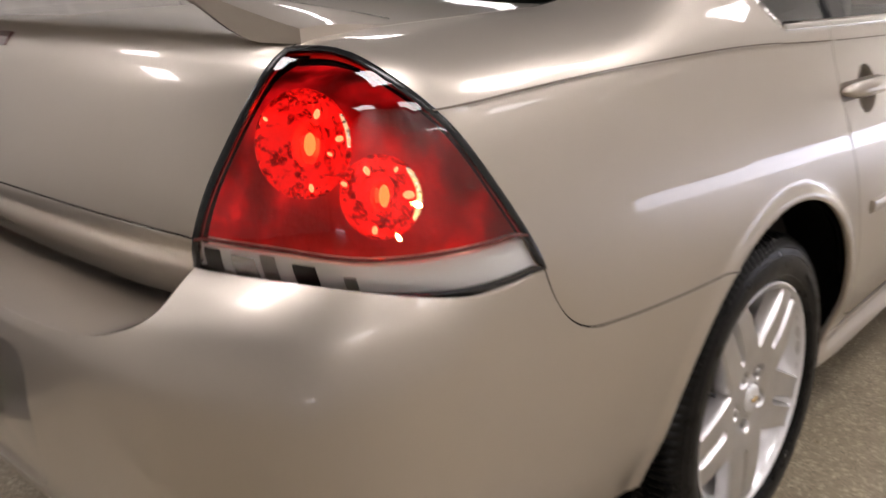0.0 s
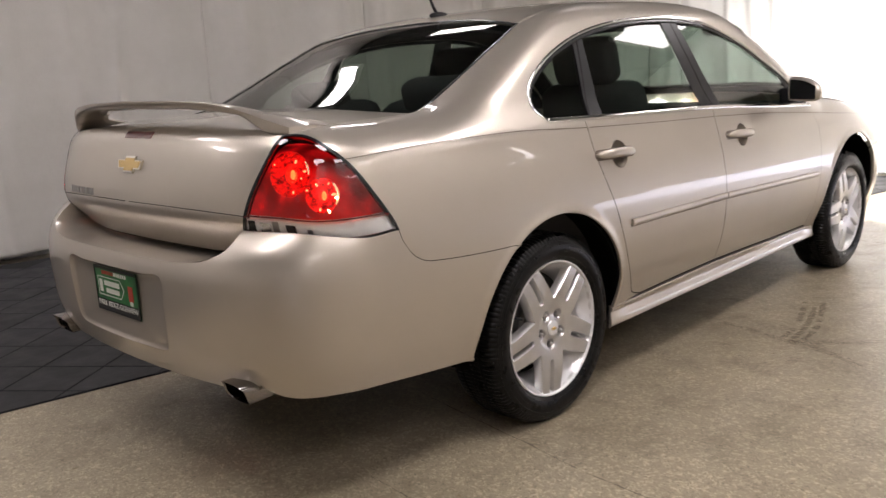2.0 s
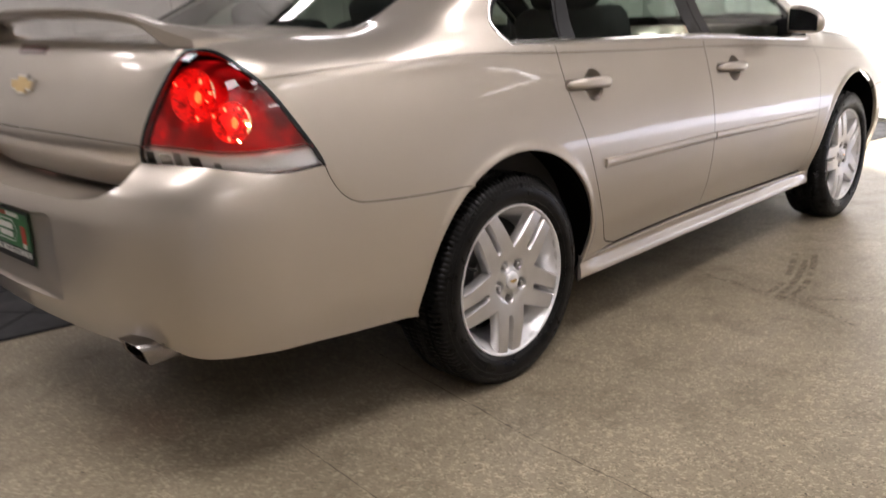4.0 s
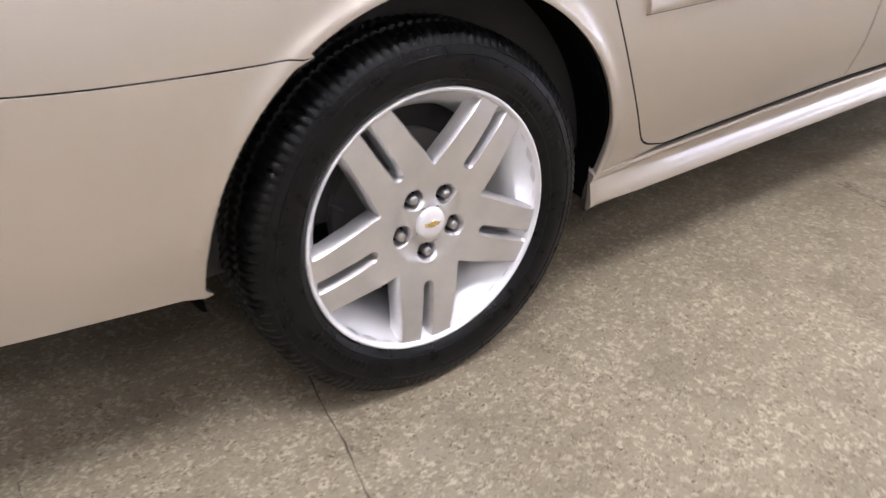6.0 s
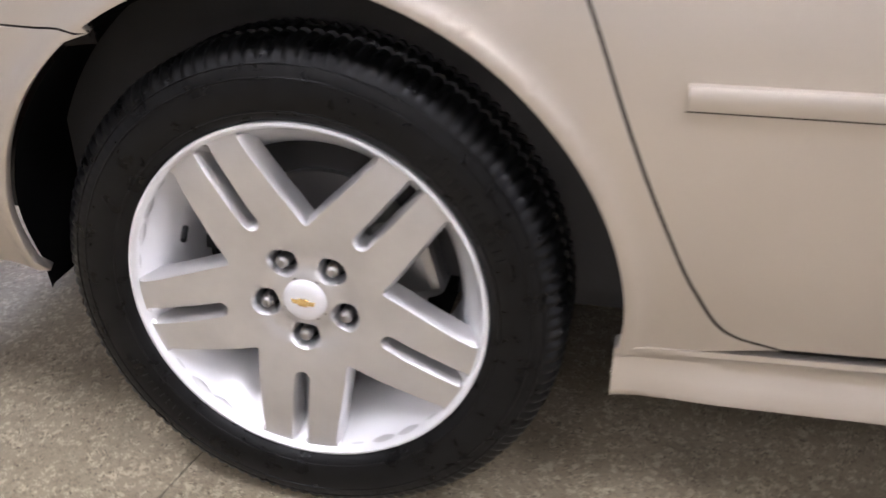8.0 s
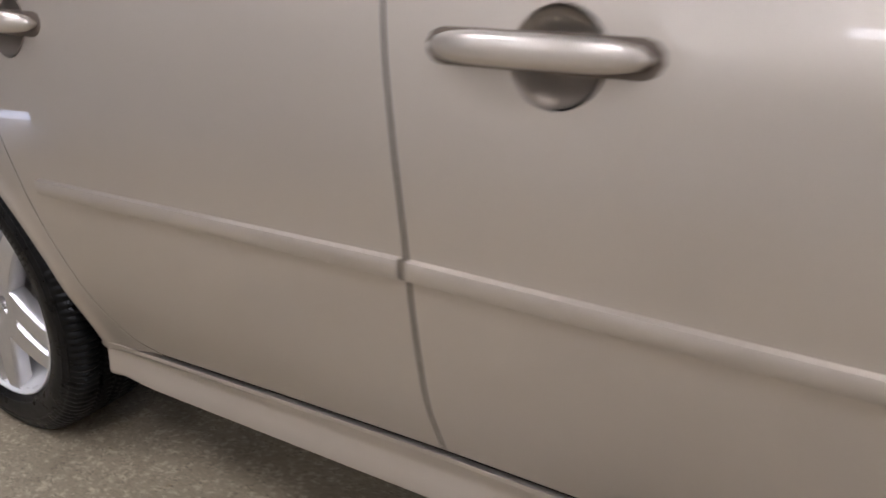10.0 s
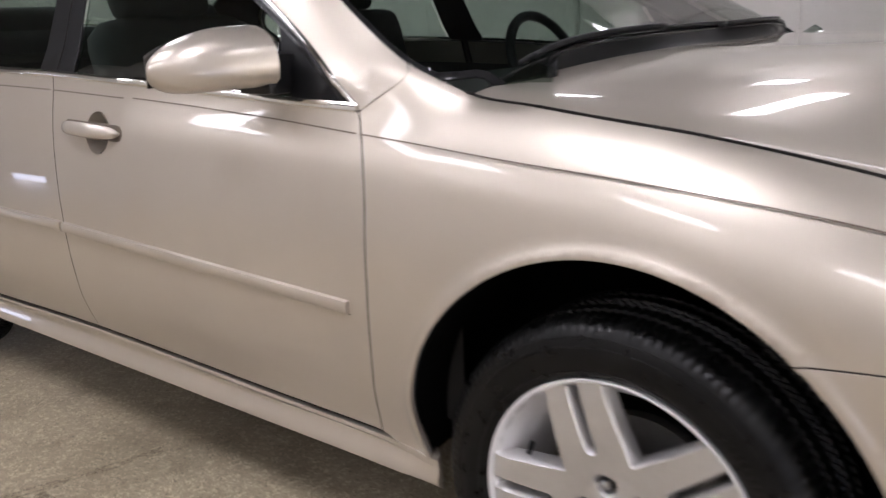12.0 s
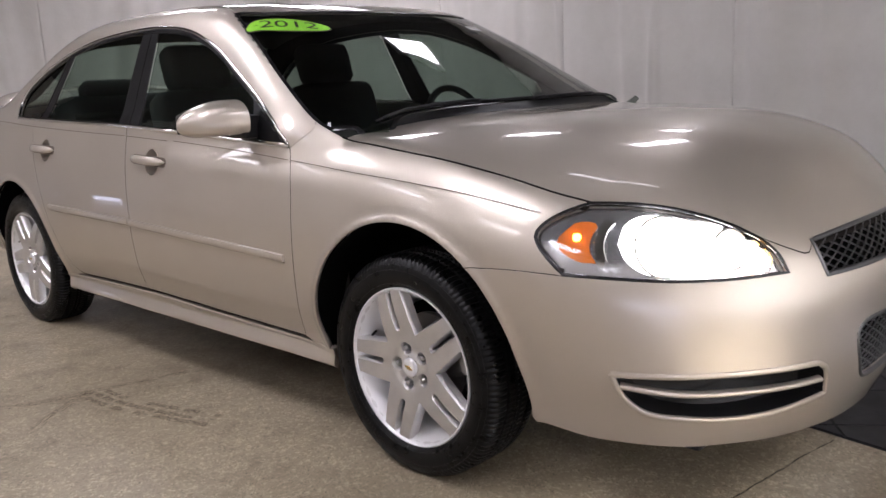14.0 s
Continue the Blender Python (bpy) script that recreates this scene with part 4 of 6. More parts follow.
# rear bumper with number plate pocket, stepped ledge and exhaust notches
TLB = snap(bumper_field, TL_BOT)
BS2 = snap(bumper_field, BSEAM)
TLB[0] = BS2[0]
LEDGE = curve([TLB[-1], (-1.12, -0.585, 0.80), (-1.155, -0.525, 0.768), (-1.178, -0.42, 0.754), (-1.186, -0.2, 0.748), (-1.188, 0, 0.747)], bumper_field)
B_LOW = curve([(-1.155, 0, 0.36), (-1.152, -0.3, 0.362), (-1.14, -0.45, 0.366), (-1.12, -0.53, 0.375), (-1.12, -0.57, 0.402), (-1.11, -0.61, 0.414), (-1.09, -0.66, 0.402), (-1.06, -0.71, 0.372),
               (-0.93, -0.82, 0.366), (-0.63, -0.858, 0.338), (-0.402, -0.866, 0.322)], bumper_field)
AR2 = arc(*RA, 183.2, 124.4, bumper_field)
AR2[0], AR2[-1] = B_LOW[-1], BS2[-1]
b_mid = curve([(-1.188, 0, 0.747), (-1.2, 0, 0.65), (-1.18, 0, 0.45), (-1.155, 0, 0.36)], bumper_field)
b_mid[0], b_mid[-1] = LEDGE[-1], B_LOW[0]
POCKET = curve([(-1.19, 0, 0.694), (-1.185, -0.2, 0.693), (-1.18, -0.322, 0.69), (-1.18, -0.325, 0.6), (-1.17, -0.305, 0.47), (-1.17, -0.28, 0.462), (-1.17, 0, 0.455)], bumper_field)
kp, kq = cut(b_mid, 2, POCKET[0][2]), cut(b_mid, 2, POCKET[-1][2])
mid_a, mid_b = b_mid[:kp + 1].copy(), b_mid[kq:].copy()
mid_a[-1], mid_b[0] = POCKET[0], POCKET[-1]
rear_bumper = panel("rear_bumper", loop(BS2[::-1], TLB, LEDGE, mid_a, POCKET, mid_b, B_LOW, AR2), (0.72, 0.68, -0.1), bumper_field, PAINT, car, 0.032, half=True, extra=rings(*RA, bumper_field))
# recessed pocket and ledge, as strips from the bumper's edge inwards
pocket_edge = np.vstack([POCKET, (POCKET * (1, -1, 1))[::-1][1:]])
inner = pocket_edge.copy()
inner[:, 1] *= 0.94
inner[:, 2] = 0.575 + (inner[:, 2] - 0.575) * 0.86
inner[:, 0] = -1.177
P = np.stack([pocket_edge + (0.002, 0, 0), 0.5 * pocket_edge + 0.5 * inner + (0.004, 0, 0), inner, np.broadcast_to((-1.176, 0, 0.575), inner.shape)], 1)
smooth(obj("plate_pocket", grid_mesh("plate_pocket", P, closed_u=True), PAINT, rear_bumper), 40)
ledge_edge = np.vstack([LEDGE, (LEDGE * (1, -1, 1))[::-1][1:]])
back = ledge_edge.copy()
back[:, 0] = np.maximum(back[:, 0] + 0.2, -0.985)
back[:, 1] *= 0.96
back[:, 2] = np.minimum(ledge_edge[:, 2] - 0.012, 0.742)
P = np.stack([ledge_edge - (0, 0, 0.001), ledge_edge * 0.75 + back * 0.25 + (0, 0, 0.003), back], 1)
smooth(obj("bumper_ledge", grid_mesh("bumper_ledge", P), PAINT, rear_bumper))

# front bumper with fog opening and lower grille
FB_TOP = FSEAM[::-1]
F_LOW = curve([(3.83, 0, 0.2), (3.81, -0.15, 0.205), (3.775, -0.37, 0.222), (3.67, -0.635, 0.243), (3.5, -0.78, 0.252), (3.36, -0.815, 0.25), (3.245, -0.825, 0.253)], lower)
AF2 = arc(*FA, -13, 50.3, lower)
AF2[0], AF2[-1] = F_LOW[-1], FSEAM[-1]
LG = curve([(3.9, 0, 0.5), (3.89, -0.21, 0.497), (3.885, -0.237, 0.475), (3.88, -0.195, 0.37), (3.87, -0.165, 0.335), (3.875, 0, 0.33)], lower)
f_mid = curve([(3.885, 0, 0.654), (3.9, 0, 0.56), (3.9, 0, 0.5), (3.89, 0, 0.42), (3.875, 0, 0.33), (3.83, 0, 0.2)], lower)
f_mid[0], f_mid[-1] = GRILLE_LOW[-1], F_LOW[0]
ka, kb = cut(f_mid, 2, LG[0][2]), cut(f_mid, 2, LG[-1][2])
fa, fb = f_mid[:ka + 1].copy(), f_mid[kb:].copy()
fa[-1], fb[0] = LG[0], LG[-1]
FOG = np.vstack([curve([(3.486, -0.83, 0.45), (3.62, -0.748, 0.447), (3.735, -0.618, 0.442), (3.825, -0.40, 0.43)], lower)[:-1],
                 curve([(3.825, -0.40, 0.43), (3.84, -0.365, 0.405), (3.836, -0.345, 0.33)], lower)[:-1],
                 curve([(3.836, -0.345, 0.33), (3.75, -0.55, 0.317), (3.635, -0.715, 0.33), (3.55, -0.785, 0.348), (3.505, -0.815, 0.395), (3.486, -0.83, 0.45)], lower)[:-1]])
front_bumper = panel("front_bumper", loop(FSEAM[::-1], HL_BOT[::-1], HL_TIP[::-1], HOOD_NOSE, GRILLE_SIDE, GRILLE_LOW, fa, LG, fb, F_LOW, AF2), (-0.72, 0.68, -0.12), lower, PAINT, car, 0.032, half=True,
                     holes=[FOG], extra=rings(*FA, lower))


def vent(outline, name, centre_pull, depth, mat, parent, label=""):
    """A funnel from an opening's edge back to a floor."""
    N = gradient(lower, outline)
    c = outline.mean(0)
    deep = outline - depth * N
    deep = c - depth * N.mean(0) + (deep - (c - depth * N.mean(0))) * centre_pull
    P = np.stack([outline, outline * 0.6 + deep * 0.4, deep, np.broadcast_to(deep.mean(0), deep.shape)], 1)
    ob = obj(name, grid_mesh(name, P, closed_u=True), mat, parent, label)
    return smooth(ob, 35)


for s in (1, -1):
    M = np.array((1, s, 1))
    fv = vent(FOG, "fog_recess", 0.9, 0.06, BLACK, front_bumper, "black recessed fog opening")
    fv.data.transform(Matrix.Diagonal((1, s, 1, 1)))
    n_ = len(FOG)
    lift_path = snap(lower, np.vstack([FOG, FOG[:1]]))
    rimo = strip("fog_bezel", lift_path, 0.016, 0.006, lower, PAINT, front_bumper, "raised body-colour rim")
    rimo.data.transform(Matrix.Diagonal((1, s, 1, 1)))
    bar = curve([(3.5, -0.812, 0.415), (3.62, -0.74, 0.395), (3.74, -0.60, 0.385), (3.832, -0.365, 0.372)], lower)
    bar = bar - 0.012 * gradient(lower, bar)
    b2 = strip("fog_bar", bar, 0.016, 0.012, lower, PAINT, front_bumper, "champagne bar across the opening")
    b2.data.transform(Matrix.Diagonal((1, s, 1, 1)))


def mesh_grille(name, outline, field, parent, label, back=0.02, pitch=0.05):
    """Expanded-metal grille: crossing bars clipped to an outline in the y-z plane, with a dark floor behind."""
    full = np.vstack([outline, (outline * (1, -1, 1))[::-1][1:-1]])
    poly = full[:, 1:]
    bars = []
    lo, hi = poly.min(0), poly.max(0)
    for sgn in (1, -1):
        for c in np.arange(lo[0] - 0.8, hi[0] + 0.8, pitch):
            z = np.linspace(lo[1], hi[1], 40)
            y = c + sgn * (z - lo[1]) * 2.1
            ok = inside(poly, np.stack([y, z], -1))
            run = []
            for yy, zz, o in [*zip(y, z, ok), (0, 0, False)]:
                if o:
                    run.append((3.6, yy, zz))
                elif len(run) > 1:
                    q = np.array(run)
                    q = cast(field, q + (0.6, 0, 0), np.broadcast_to((-1, 0, 0), q.shape), 1.2, 160)
                    q[:, 0] -= back - 0.004 * sgn
                    bars.append(rope(q, 0.0026, 5))
                    run = []
                else:
                    run = []
    bm = bmesh.new()
    for Pb in bars:
        me = grid_mesh("tmp", Pb, closed_v=True)
        bm.from_mesh(me)
        bpy.data.meshes.remove(me)
    ob = part(name, bm, GRILLE, parent, label)
    smooth(ob)
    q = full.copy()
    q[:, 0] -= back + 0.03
    # Black sheet stands in for the shaded depth behind the bars.
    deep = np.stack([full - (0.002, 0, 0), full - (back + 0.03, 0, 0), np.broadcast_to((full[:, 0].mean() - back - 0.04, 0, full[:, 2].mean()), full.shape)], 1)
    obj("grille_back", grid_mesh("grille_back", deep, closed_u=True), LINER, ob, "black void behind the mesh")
    frame_path = np.vstack([full, full[:1]])
    strip("grille_frame", frame_path - (0.004, 0, 0), 0.014, 0.008, field, GRILLE, ob, "grey metal frame")
    return ob


mesh_grille("upper_grille", np.vstack([HOOD_LIP[::-1], GRILLE_SIDE[1:], GRILLE_LOW[1:]]), lower, car, "dark silver mesh grille")
mesh_grille("lower_grille", LG, lower, car, "dark silver lower mesh grille")

# roof and screens
HEAD_F = curve([(1.665, -0.632, 1.428), (1.735, -0.56, 1.438), (1.775, -0.37, 1.452), (1.787, -0.13, 1.46), (1.787, 0, 1.462)], upper)
HEAD_R = curve([(0.198, -0.60, 1.417), (0.24, -0.3, 1.45), (0.26, 0, 1.46)], upper)
roof_mid = curve([(1.787, 0, 1.462), (1.2, 0, 1.5), (0.7, 0, 1.5), (0.26, 0, 1.46)], upper)
roof_mid[0], roof_mid[-1] = HEAD_F[-1], HEAD_R[-1]
panel("roof", loop(HEAD_R[::-1], ROOF_SIDE, HEAD_F, roof_mid), (0, 0, -1), upper, PAINT, car, 0.05, half=True)
SCREEN_FOOT = curve([(2.468, -0.816, 1.019), (2.53, -0.5, 1.045), (2.56, -0.25, 1.055), (2.565, 0, 1.057)], upper)
s_mid = curve([(1.787, 0, 1.462), (2.0, 0, 1.36), (2.2, 0, 1.22), (2.565, 0, 1.057)], upper)
s_mid[0], s_mid[-1] = HEAD_F[-1], SCREEN_FOOT[-1]
edge_k = cut(SCREEN_R, 0, 2.385)
GLASS_EDGE = SCREEN_R[:edge_k + 1]
GLASS_LOW = curve([GLASS_EDGE[-1], (2.455, -0.72, 1.02), (2.51, -0.55, 1.04), (2.545, -0.3, 1.052), (2.555, 0, 1.06)], upper)
GLASS_LOW[0] = GLASS_EDGE[-1]
s_mid = s_mid.copy()
s_mid[-1] = GLASS_LOW[-1]
panel("windscreen", loop(GLASS_EDGE, GLASS_LOW, s_mid[::-1], HEAD_F[::-1]), (-0.4, 0, -0.9), upper, SCREEN, car, 0.06, half=True, depth=0.004, lift=-0.004, label="clear windscreen with faint reflections")
g_mid = curve([(-0.515, 0, 1.155), (-0.2, 0, 1.245), (0.0, 0, 1.325), (0.26, 0, 1.46)], upper)
GF2 = snap(upper, GLASS_FOOT)
g_mid[0], g_mid[-1] = GF2[-1], HEAD_R[-1]
panel("rear_window", loop(GLASS_R[::-1], GF2, g_mid, HEAD_R[::-1]), (0.4, 0, -0.9), upper, REARGLASS, car, 0.06, half=True, depth=0.004, lift=-0.004, label="dark tinted rear window")
for nm, path in (("windscreen_rubber", np.vstack([GLASS_LOW[::-1], GLASS_EDGE[::-1][1:], HEAD_F[1:]])), ("rear_window_rubber", np.vstack([GF2[::-1], GLASS_R[1:], HEAD_R[1:]]))):
    for s in (1, -1):
        st = strip(nm, path - 0.003 * gradient(upper, path), 0.02, 0.003, upper, GLOSS, car, "black glass surround")
        st.data.transform(Matrix.Diagonal((1, s, 1, 1)))

# side windows: fixed rear quarter, rear door, front door, with black pillars and chrome surround
def window_line(x0, x1):
    return side_curve([(x0, 1.04 if x0 > 0.8 else 1.055), ((x0 + x1) / 2, 1.24), (x1, 1.44)])


def between(xa0, xa1, xb0, xb1, grow=0.0):
    """Outline of the window band between two leaning lines (foot x, head x), within the chrome surround."""
    top = DLO_TOP[::-1]
    lean_a = lambda z: xa0 + (xa1 - xa0) * (z - 1.05) / 0.37
    lean_b = lambda z: xb0 + (xb1 - xb0) * (z - 1.05) / 0.37
    ring = np.vstack([top[:-1], BELT[::-1][:-1]])
    poly = [tuple(p) for p in ring[:, [0, 2]]]
    def half_plane(poly, fn, sign):
        out = []
        for i, p in enumerate(poly):
            q = poly[(i + 1) % len(poly)]
            a, b_ = sign * (p[0] - fn(p[1])), sign * (q[0] - fn(q[1]))
            if a >= 0:
                out.append(p)
            if a * b_ < 0:
                s = a / (a - b_)
                out.append((p[0] + s * (q[0] - p[0]), p[1] + s * (q[1] - p[1])))
        return out
    poly = half_plane(half_plane(poly, lean_a, 1), lean_b, -1)
    q = np.array(poly)
    closed = np.vstack([q, q[:1]])
    d3 = np.stack([closed[:, 0], 0 * closed[:, 0], closed[:, 1]], -1)
    d3 = resample(d3, 0.02)[:-1]
    return on_side(d3[:, 0], d3[:, 2], body)


glass_field = lambda x, y, z: body(x, y, z) + 0.012
trim_field = lambda x, y, z: body(x, y, z) + 0.006
for nm, lines, mat, fld, lab, gp in (
        ("quarter_window", (-0.3, -0.3, 0.272, 0.395), WINDOW, glass_field, "dark tinted fixed glass", 0.012), ("quarter_divider", (0.272, 0.395, 0.355, 0.45), PILLAR, trim_field, "black window divider", 0.0),
        ("rear_door_window", (0.355, 0.45, 1.085, 1.045), WINDOW, glass_field, "tinted door glass", 0.008), ("centre_pillar", (1.085, 1.045, 1.25, 1.17), PILLAR, trim_field, "black pillar cover", 0.0),
        ("front_door_window", (1.25, 1.17, 2.02, 1.86), WINDOW, glass_field, "tinted door glass", 0.008), ("mirror_sail", (2.02, 1.86, 2.6, 2.5), PILLAR, trim_field, "black corner trim", 0.004)):
    panel(nm, between(*lines), (0, 0.95, -0.3), fld, mat, car, 0.05, gap=gp, depth=0.004, label=lab, mirror=True)
for s in (1, -1):
    for nm, foot, head in (("pillar_joint", (1.176, 1.045), (1.118, 1.415)), ("divider_joint", (0.283, 1.07), (0.396, 1.345))):
        joint = strip(nm, side_curve([foot, ((foot[0] + head[0]) / 2, (foot[1] + head[1]) / 2), head], trim_field), 0.005, 0.0012, trim_field, GAP, car, "dark joint line in the pillar cover")
        joint.data.transform(Matrix.Diagonal((1, s, 1, 1)))
    chrome = strip("window_chrome", DLO_TOP - 0.002 * gradient(body, DLO_TOP), 0.013, 0.005, body, CHROME, car, "thin chrome window surround")
    belt = strip("belt_chrome", BELT, 0.018, 0.006, body, CHROME, car, "chrome strip under the side windows")
    inner_dlo = snap(trim_field, DLO_TOP * (1, 1, 1) - (0, 0, 0.014) + (0.004, 0, 0) * (DLO_TOP[:, :1] < 0.2))
    rubber = strip("window_rubber", inner_dlo, 0.022, 0.003, trim_field, GLOSS, car, "black rubber seal")
    for o in (chrome, belt, rubber):
        o.data.transform(Matrix.Diagonal((1, s, 1, 1)))


# lining of the roof and the pillars
panel("headliner", loop(HEAD_R[::-1], ROOF_SIDE, HEAD_F, roof_mid), (0, 0, -1), upper, CABIN, car, 0.08, half=True, depth=0.002, lift=-0.03, label="dark grey roof lining")
panel("pillar_trim", quarter, (0, 0.9, -0.45), body, LINER, car, 0.06, gap=0.008, depth=0.002, lift=-0.022, label="dark inner pillar trim", mirror=True)

# ---- dark seals painting shade in the body gaps, wheel housings, floor pan ----
# Near-black strips along a gap paint the shade inside it.
def seal(path, field=body, width=0.0105, back=0.0024):
    for s in (1, -1):
        wide = strip("seam_backing", path - 0.014 * gradient(field, path), 0.036, 0.002, field, GAP, car, "dark backing behind the panel gap")
        wide.data.transform(Matrix.Diagonal((1, s, 1, 1)))
        st = strip("seam_seal", path - back * gradient(field, path), width, 0.0014, field, GAP, car, "dark seal in the panel gap")
        st.data.transform(Matrix.Diagonal((1, s, 1, 1)))


for c_ in (DOOR_BACK, DOOR_SPLIT, DOOR_FRONT, SILL_A, SILL_B, BSEAM, FSEAM, TRUNK_GAP):
    seal(c_)
for c_ in (A_FOOT, ROOF_SIDE):
    seal(c_, back=0.006)
seal(HOOD_GAP, width=0.006, back=-0.0002)
for c_ in (L1, LID_LOW, HOOD_NOSE, HOOD_LIP):
    seal(c_, lower)
for (cx, cz, r), (a0, a1) in zip((RA, FA), ((-14, 188), (-9, 187))):
    a = np.radians(np.linspace(a0, a1, 60))
    held = np.clip(a, radians(-10), radians(181 if cx < 1 else 187))
    for s in (1, -1):
        lip = [float(v) for v in on_side(cx + (r + 0.004) * np.cos(held), cz + (r + 0.004) * np.sin(held), body)[:, 1]]
        P = np.array([[(cx + q * math.cos(t), s * max(y, edge + dy), cz + q * math.sin(t)) for q, y, dy in ((r + 0.004, -0.9, 0.02), (r + 0.012, -0.86, 0.035), (r + 0.02, -0.75, 0.07), (r + 0.015, -0.62, 0.1), (r - 0.02, -0.575, 0.1), (0.1, -0.57, 0.1))] for t, edge in zip(a, lip)])
        smooth(obj("wheel_housing", grid_mesh("wheel_housing", P), LINER, car, "black felt wheel housing"))
pan = part("floor_pan", block(-0.8, 3.6, -0.55, 0.55, 0.26, 0.33, 0.02), BLACK, car, "black underbody")
part("fuel_tank", block(-0.92, -0.45, -0.7, 0.4, 0.37, 0.48, 0.04), BLACK, car, "dark underbody pan")
part("splash_shield", block(3.3, 3.62, -0.62, 0.62, 0.2, 0.24, 0.015), BLACK, car, "grey plastic splash shield")

# rocker covers under the doors
for s in (1, -1):
    xs = np.linspace(0.386, 2.388, 60)
    rows = []
    for x in xs:
        end = 0.6 + 0.4 * max(min((x - 0.386) / 0.12, (2.388 - x) / 0.1, 1.0), 0.0)
        top = float(np.interp(x, [0.386, 0.56, 0.9, 1.19, 1.55, 1.9, 2.25, 2.388], [0.312, 0.319, 0.327, 0.331, 0.324, 0.315, 0.309, 0.295]))
        y = lambda z, d: float(on_side([x], [z], body)[0, 1]) + d
        near = max(1 - min(x - 0.386, 2.388 - x) / 0.06, 0.0)
        deep = -0.80 * (1 - near) + (float(on_side([x], [0.27], body)[0, 1]) + 0.003) * near
        rows.append([(x, deep, top + 0.004), (x, y(top, 0.014 - 0.012 * near), top), (x, y(top - 0.006, -0.003), top - 0.003), (x, y(top - 0.01, -0.005 * end), top - 0.01), (x, y(0.3, 0.002 * end), top - 0.019), (x, y(0.29, 0.003 * end), 0.29),
                     (x, y(0.282, -0.001), 0.282), (x, y(0.265, -0.012 * end), 0.264), (x, y(0.25, -0.0225 * end), 0.245), (x, y(0.245, -0.023 * end), 0.238), (x, y(0.235, -0.014 * end), 0.229), (x, y(0.225, 0.0), 0.223), (x, deep + 0.004, 0.223)])
    P = np.array(rows) * (1, s, 1)
    smooth(obj("rocker_cover", capped(grid_mesh("rocker_cover", P, closed_v=True)), PAINT, car), 38)

# ---- doors: handles, cups, mouldings, pinstripes ----
for kind, doors in (("rear", rear_doors), ("front", front_doors)):
    cx, cz, x0, x1 = HANDLES[kind]
    for door, s in zip(doors, (1, -1)):
        edge = cup_outline(cx, cz)
        N = gradient(body, edge)
        c = edge.mean(0)
        rows = [edge + 0.0005 * N, edge - 0.004 * N, c + (edge - c) * 0.9 - 0.014 * N, c + (edge - c) * 0.7 - 0.024 * N, c + (edge - c) * 0.35 - 0.029 * N, np.broadcast_to(c - 0.03 * N.mean(0), edge.shape)]
        P = np.stack(rows, 1) * (1, s, 1)
        smooth(obj("handle_cup", grid_mesh("handle_cup", P, closed_u=True), PAINT, door, "recessed round finger cup"))
        xs = np.linspace(x0, x1, 22)
        base = on_side(xs, np.interp(xs, [x0, x1], [cz + 0.008, cz + 0.002]), body)
        Nb = gradient(body, base)
        u = np.linspace(-1, 1, 22)
        wide = 0.0155 * (1 - np.abs(u) ** 4.0) ** 0.45 + 0.002
        off = 0.026 * (1 - np.abs(u) ** 3.0) + 0.004
        T = np.gradient(base, axis=0)
        T /= np.linalg.norm(T, axis=1)[:, None]
        B = np.cross(Nb, T)
        a = np.linspace(0, 2 * np.pi, 12, endpoint=False)
        P = base[:, None] + Nb[:, None] * (off[:, None, None] + 0.0085 * np.sin(a)[None, :, None]) + B[:, None] * (wide[:, None, None] * np.cos(a)[None, :, None])
        smooth(obj("door_handle", capped(grid_mesh("door_handle", P * (1, s, 1), closed_v=True)), PAINT, door, "body-colour pull handle"))
        # Flat dark patch on the door paints the shade round the handle.
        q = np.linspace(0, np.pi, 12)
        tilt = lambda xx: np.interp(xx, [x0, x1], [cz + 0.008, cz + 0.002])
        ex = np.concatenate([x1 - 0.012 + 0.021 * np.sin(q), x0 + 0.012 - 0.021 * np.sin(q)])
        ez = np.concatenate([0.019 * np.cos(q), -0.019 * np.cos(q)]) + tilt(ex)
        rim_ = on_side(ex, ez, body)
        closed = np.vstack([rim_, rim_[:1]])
        shade_patch = panel("handle_seat", snap(body, resample(closed, 0.012)[:-1]), (0, 1, -0.1), body, STRIPE_AND_SHADE, door, 0.02, gap=0.0, depth=0.002, lift=0.0008, label="shaded recess round the handle")
        shade_patch.data.transform(Matrix.Diagonal((1, s, 1, 1)))
        mx = np.linspace(0.43, 1.192, 40) if kind == "rear" else np.linspace(1.203, 2.245, 50)
        mz = np.interp(mx, [0.43, 1.19, 2.245], [0.651, 0.643, 0.613])
        path = on_side(mx, mz, body)
        m_ = strip("side_moulding", path, 0.029, 0.011, body, PAINT, door, "raised body-colour rub strip", 0.38)
        m_.data.transform(Matrix.Diagonal((1, s, 1, 1)))
        # Thin dark line paints the shadow below the moulding.
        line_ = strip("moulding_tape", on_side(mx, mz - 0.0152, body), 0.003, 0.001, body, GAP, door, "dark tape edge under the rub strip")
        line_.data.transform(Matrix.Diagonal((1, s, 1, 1)))


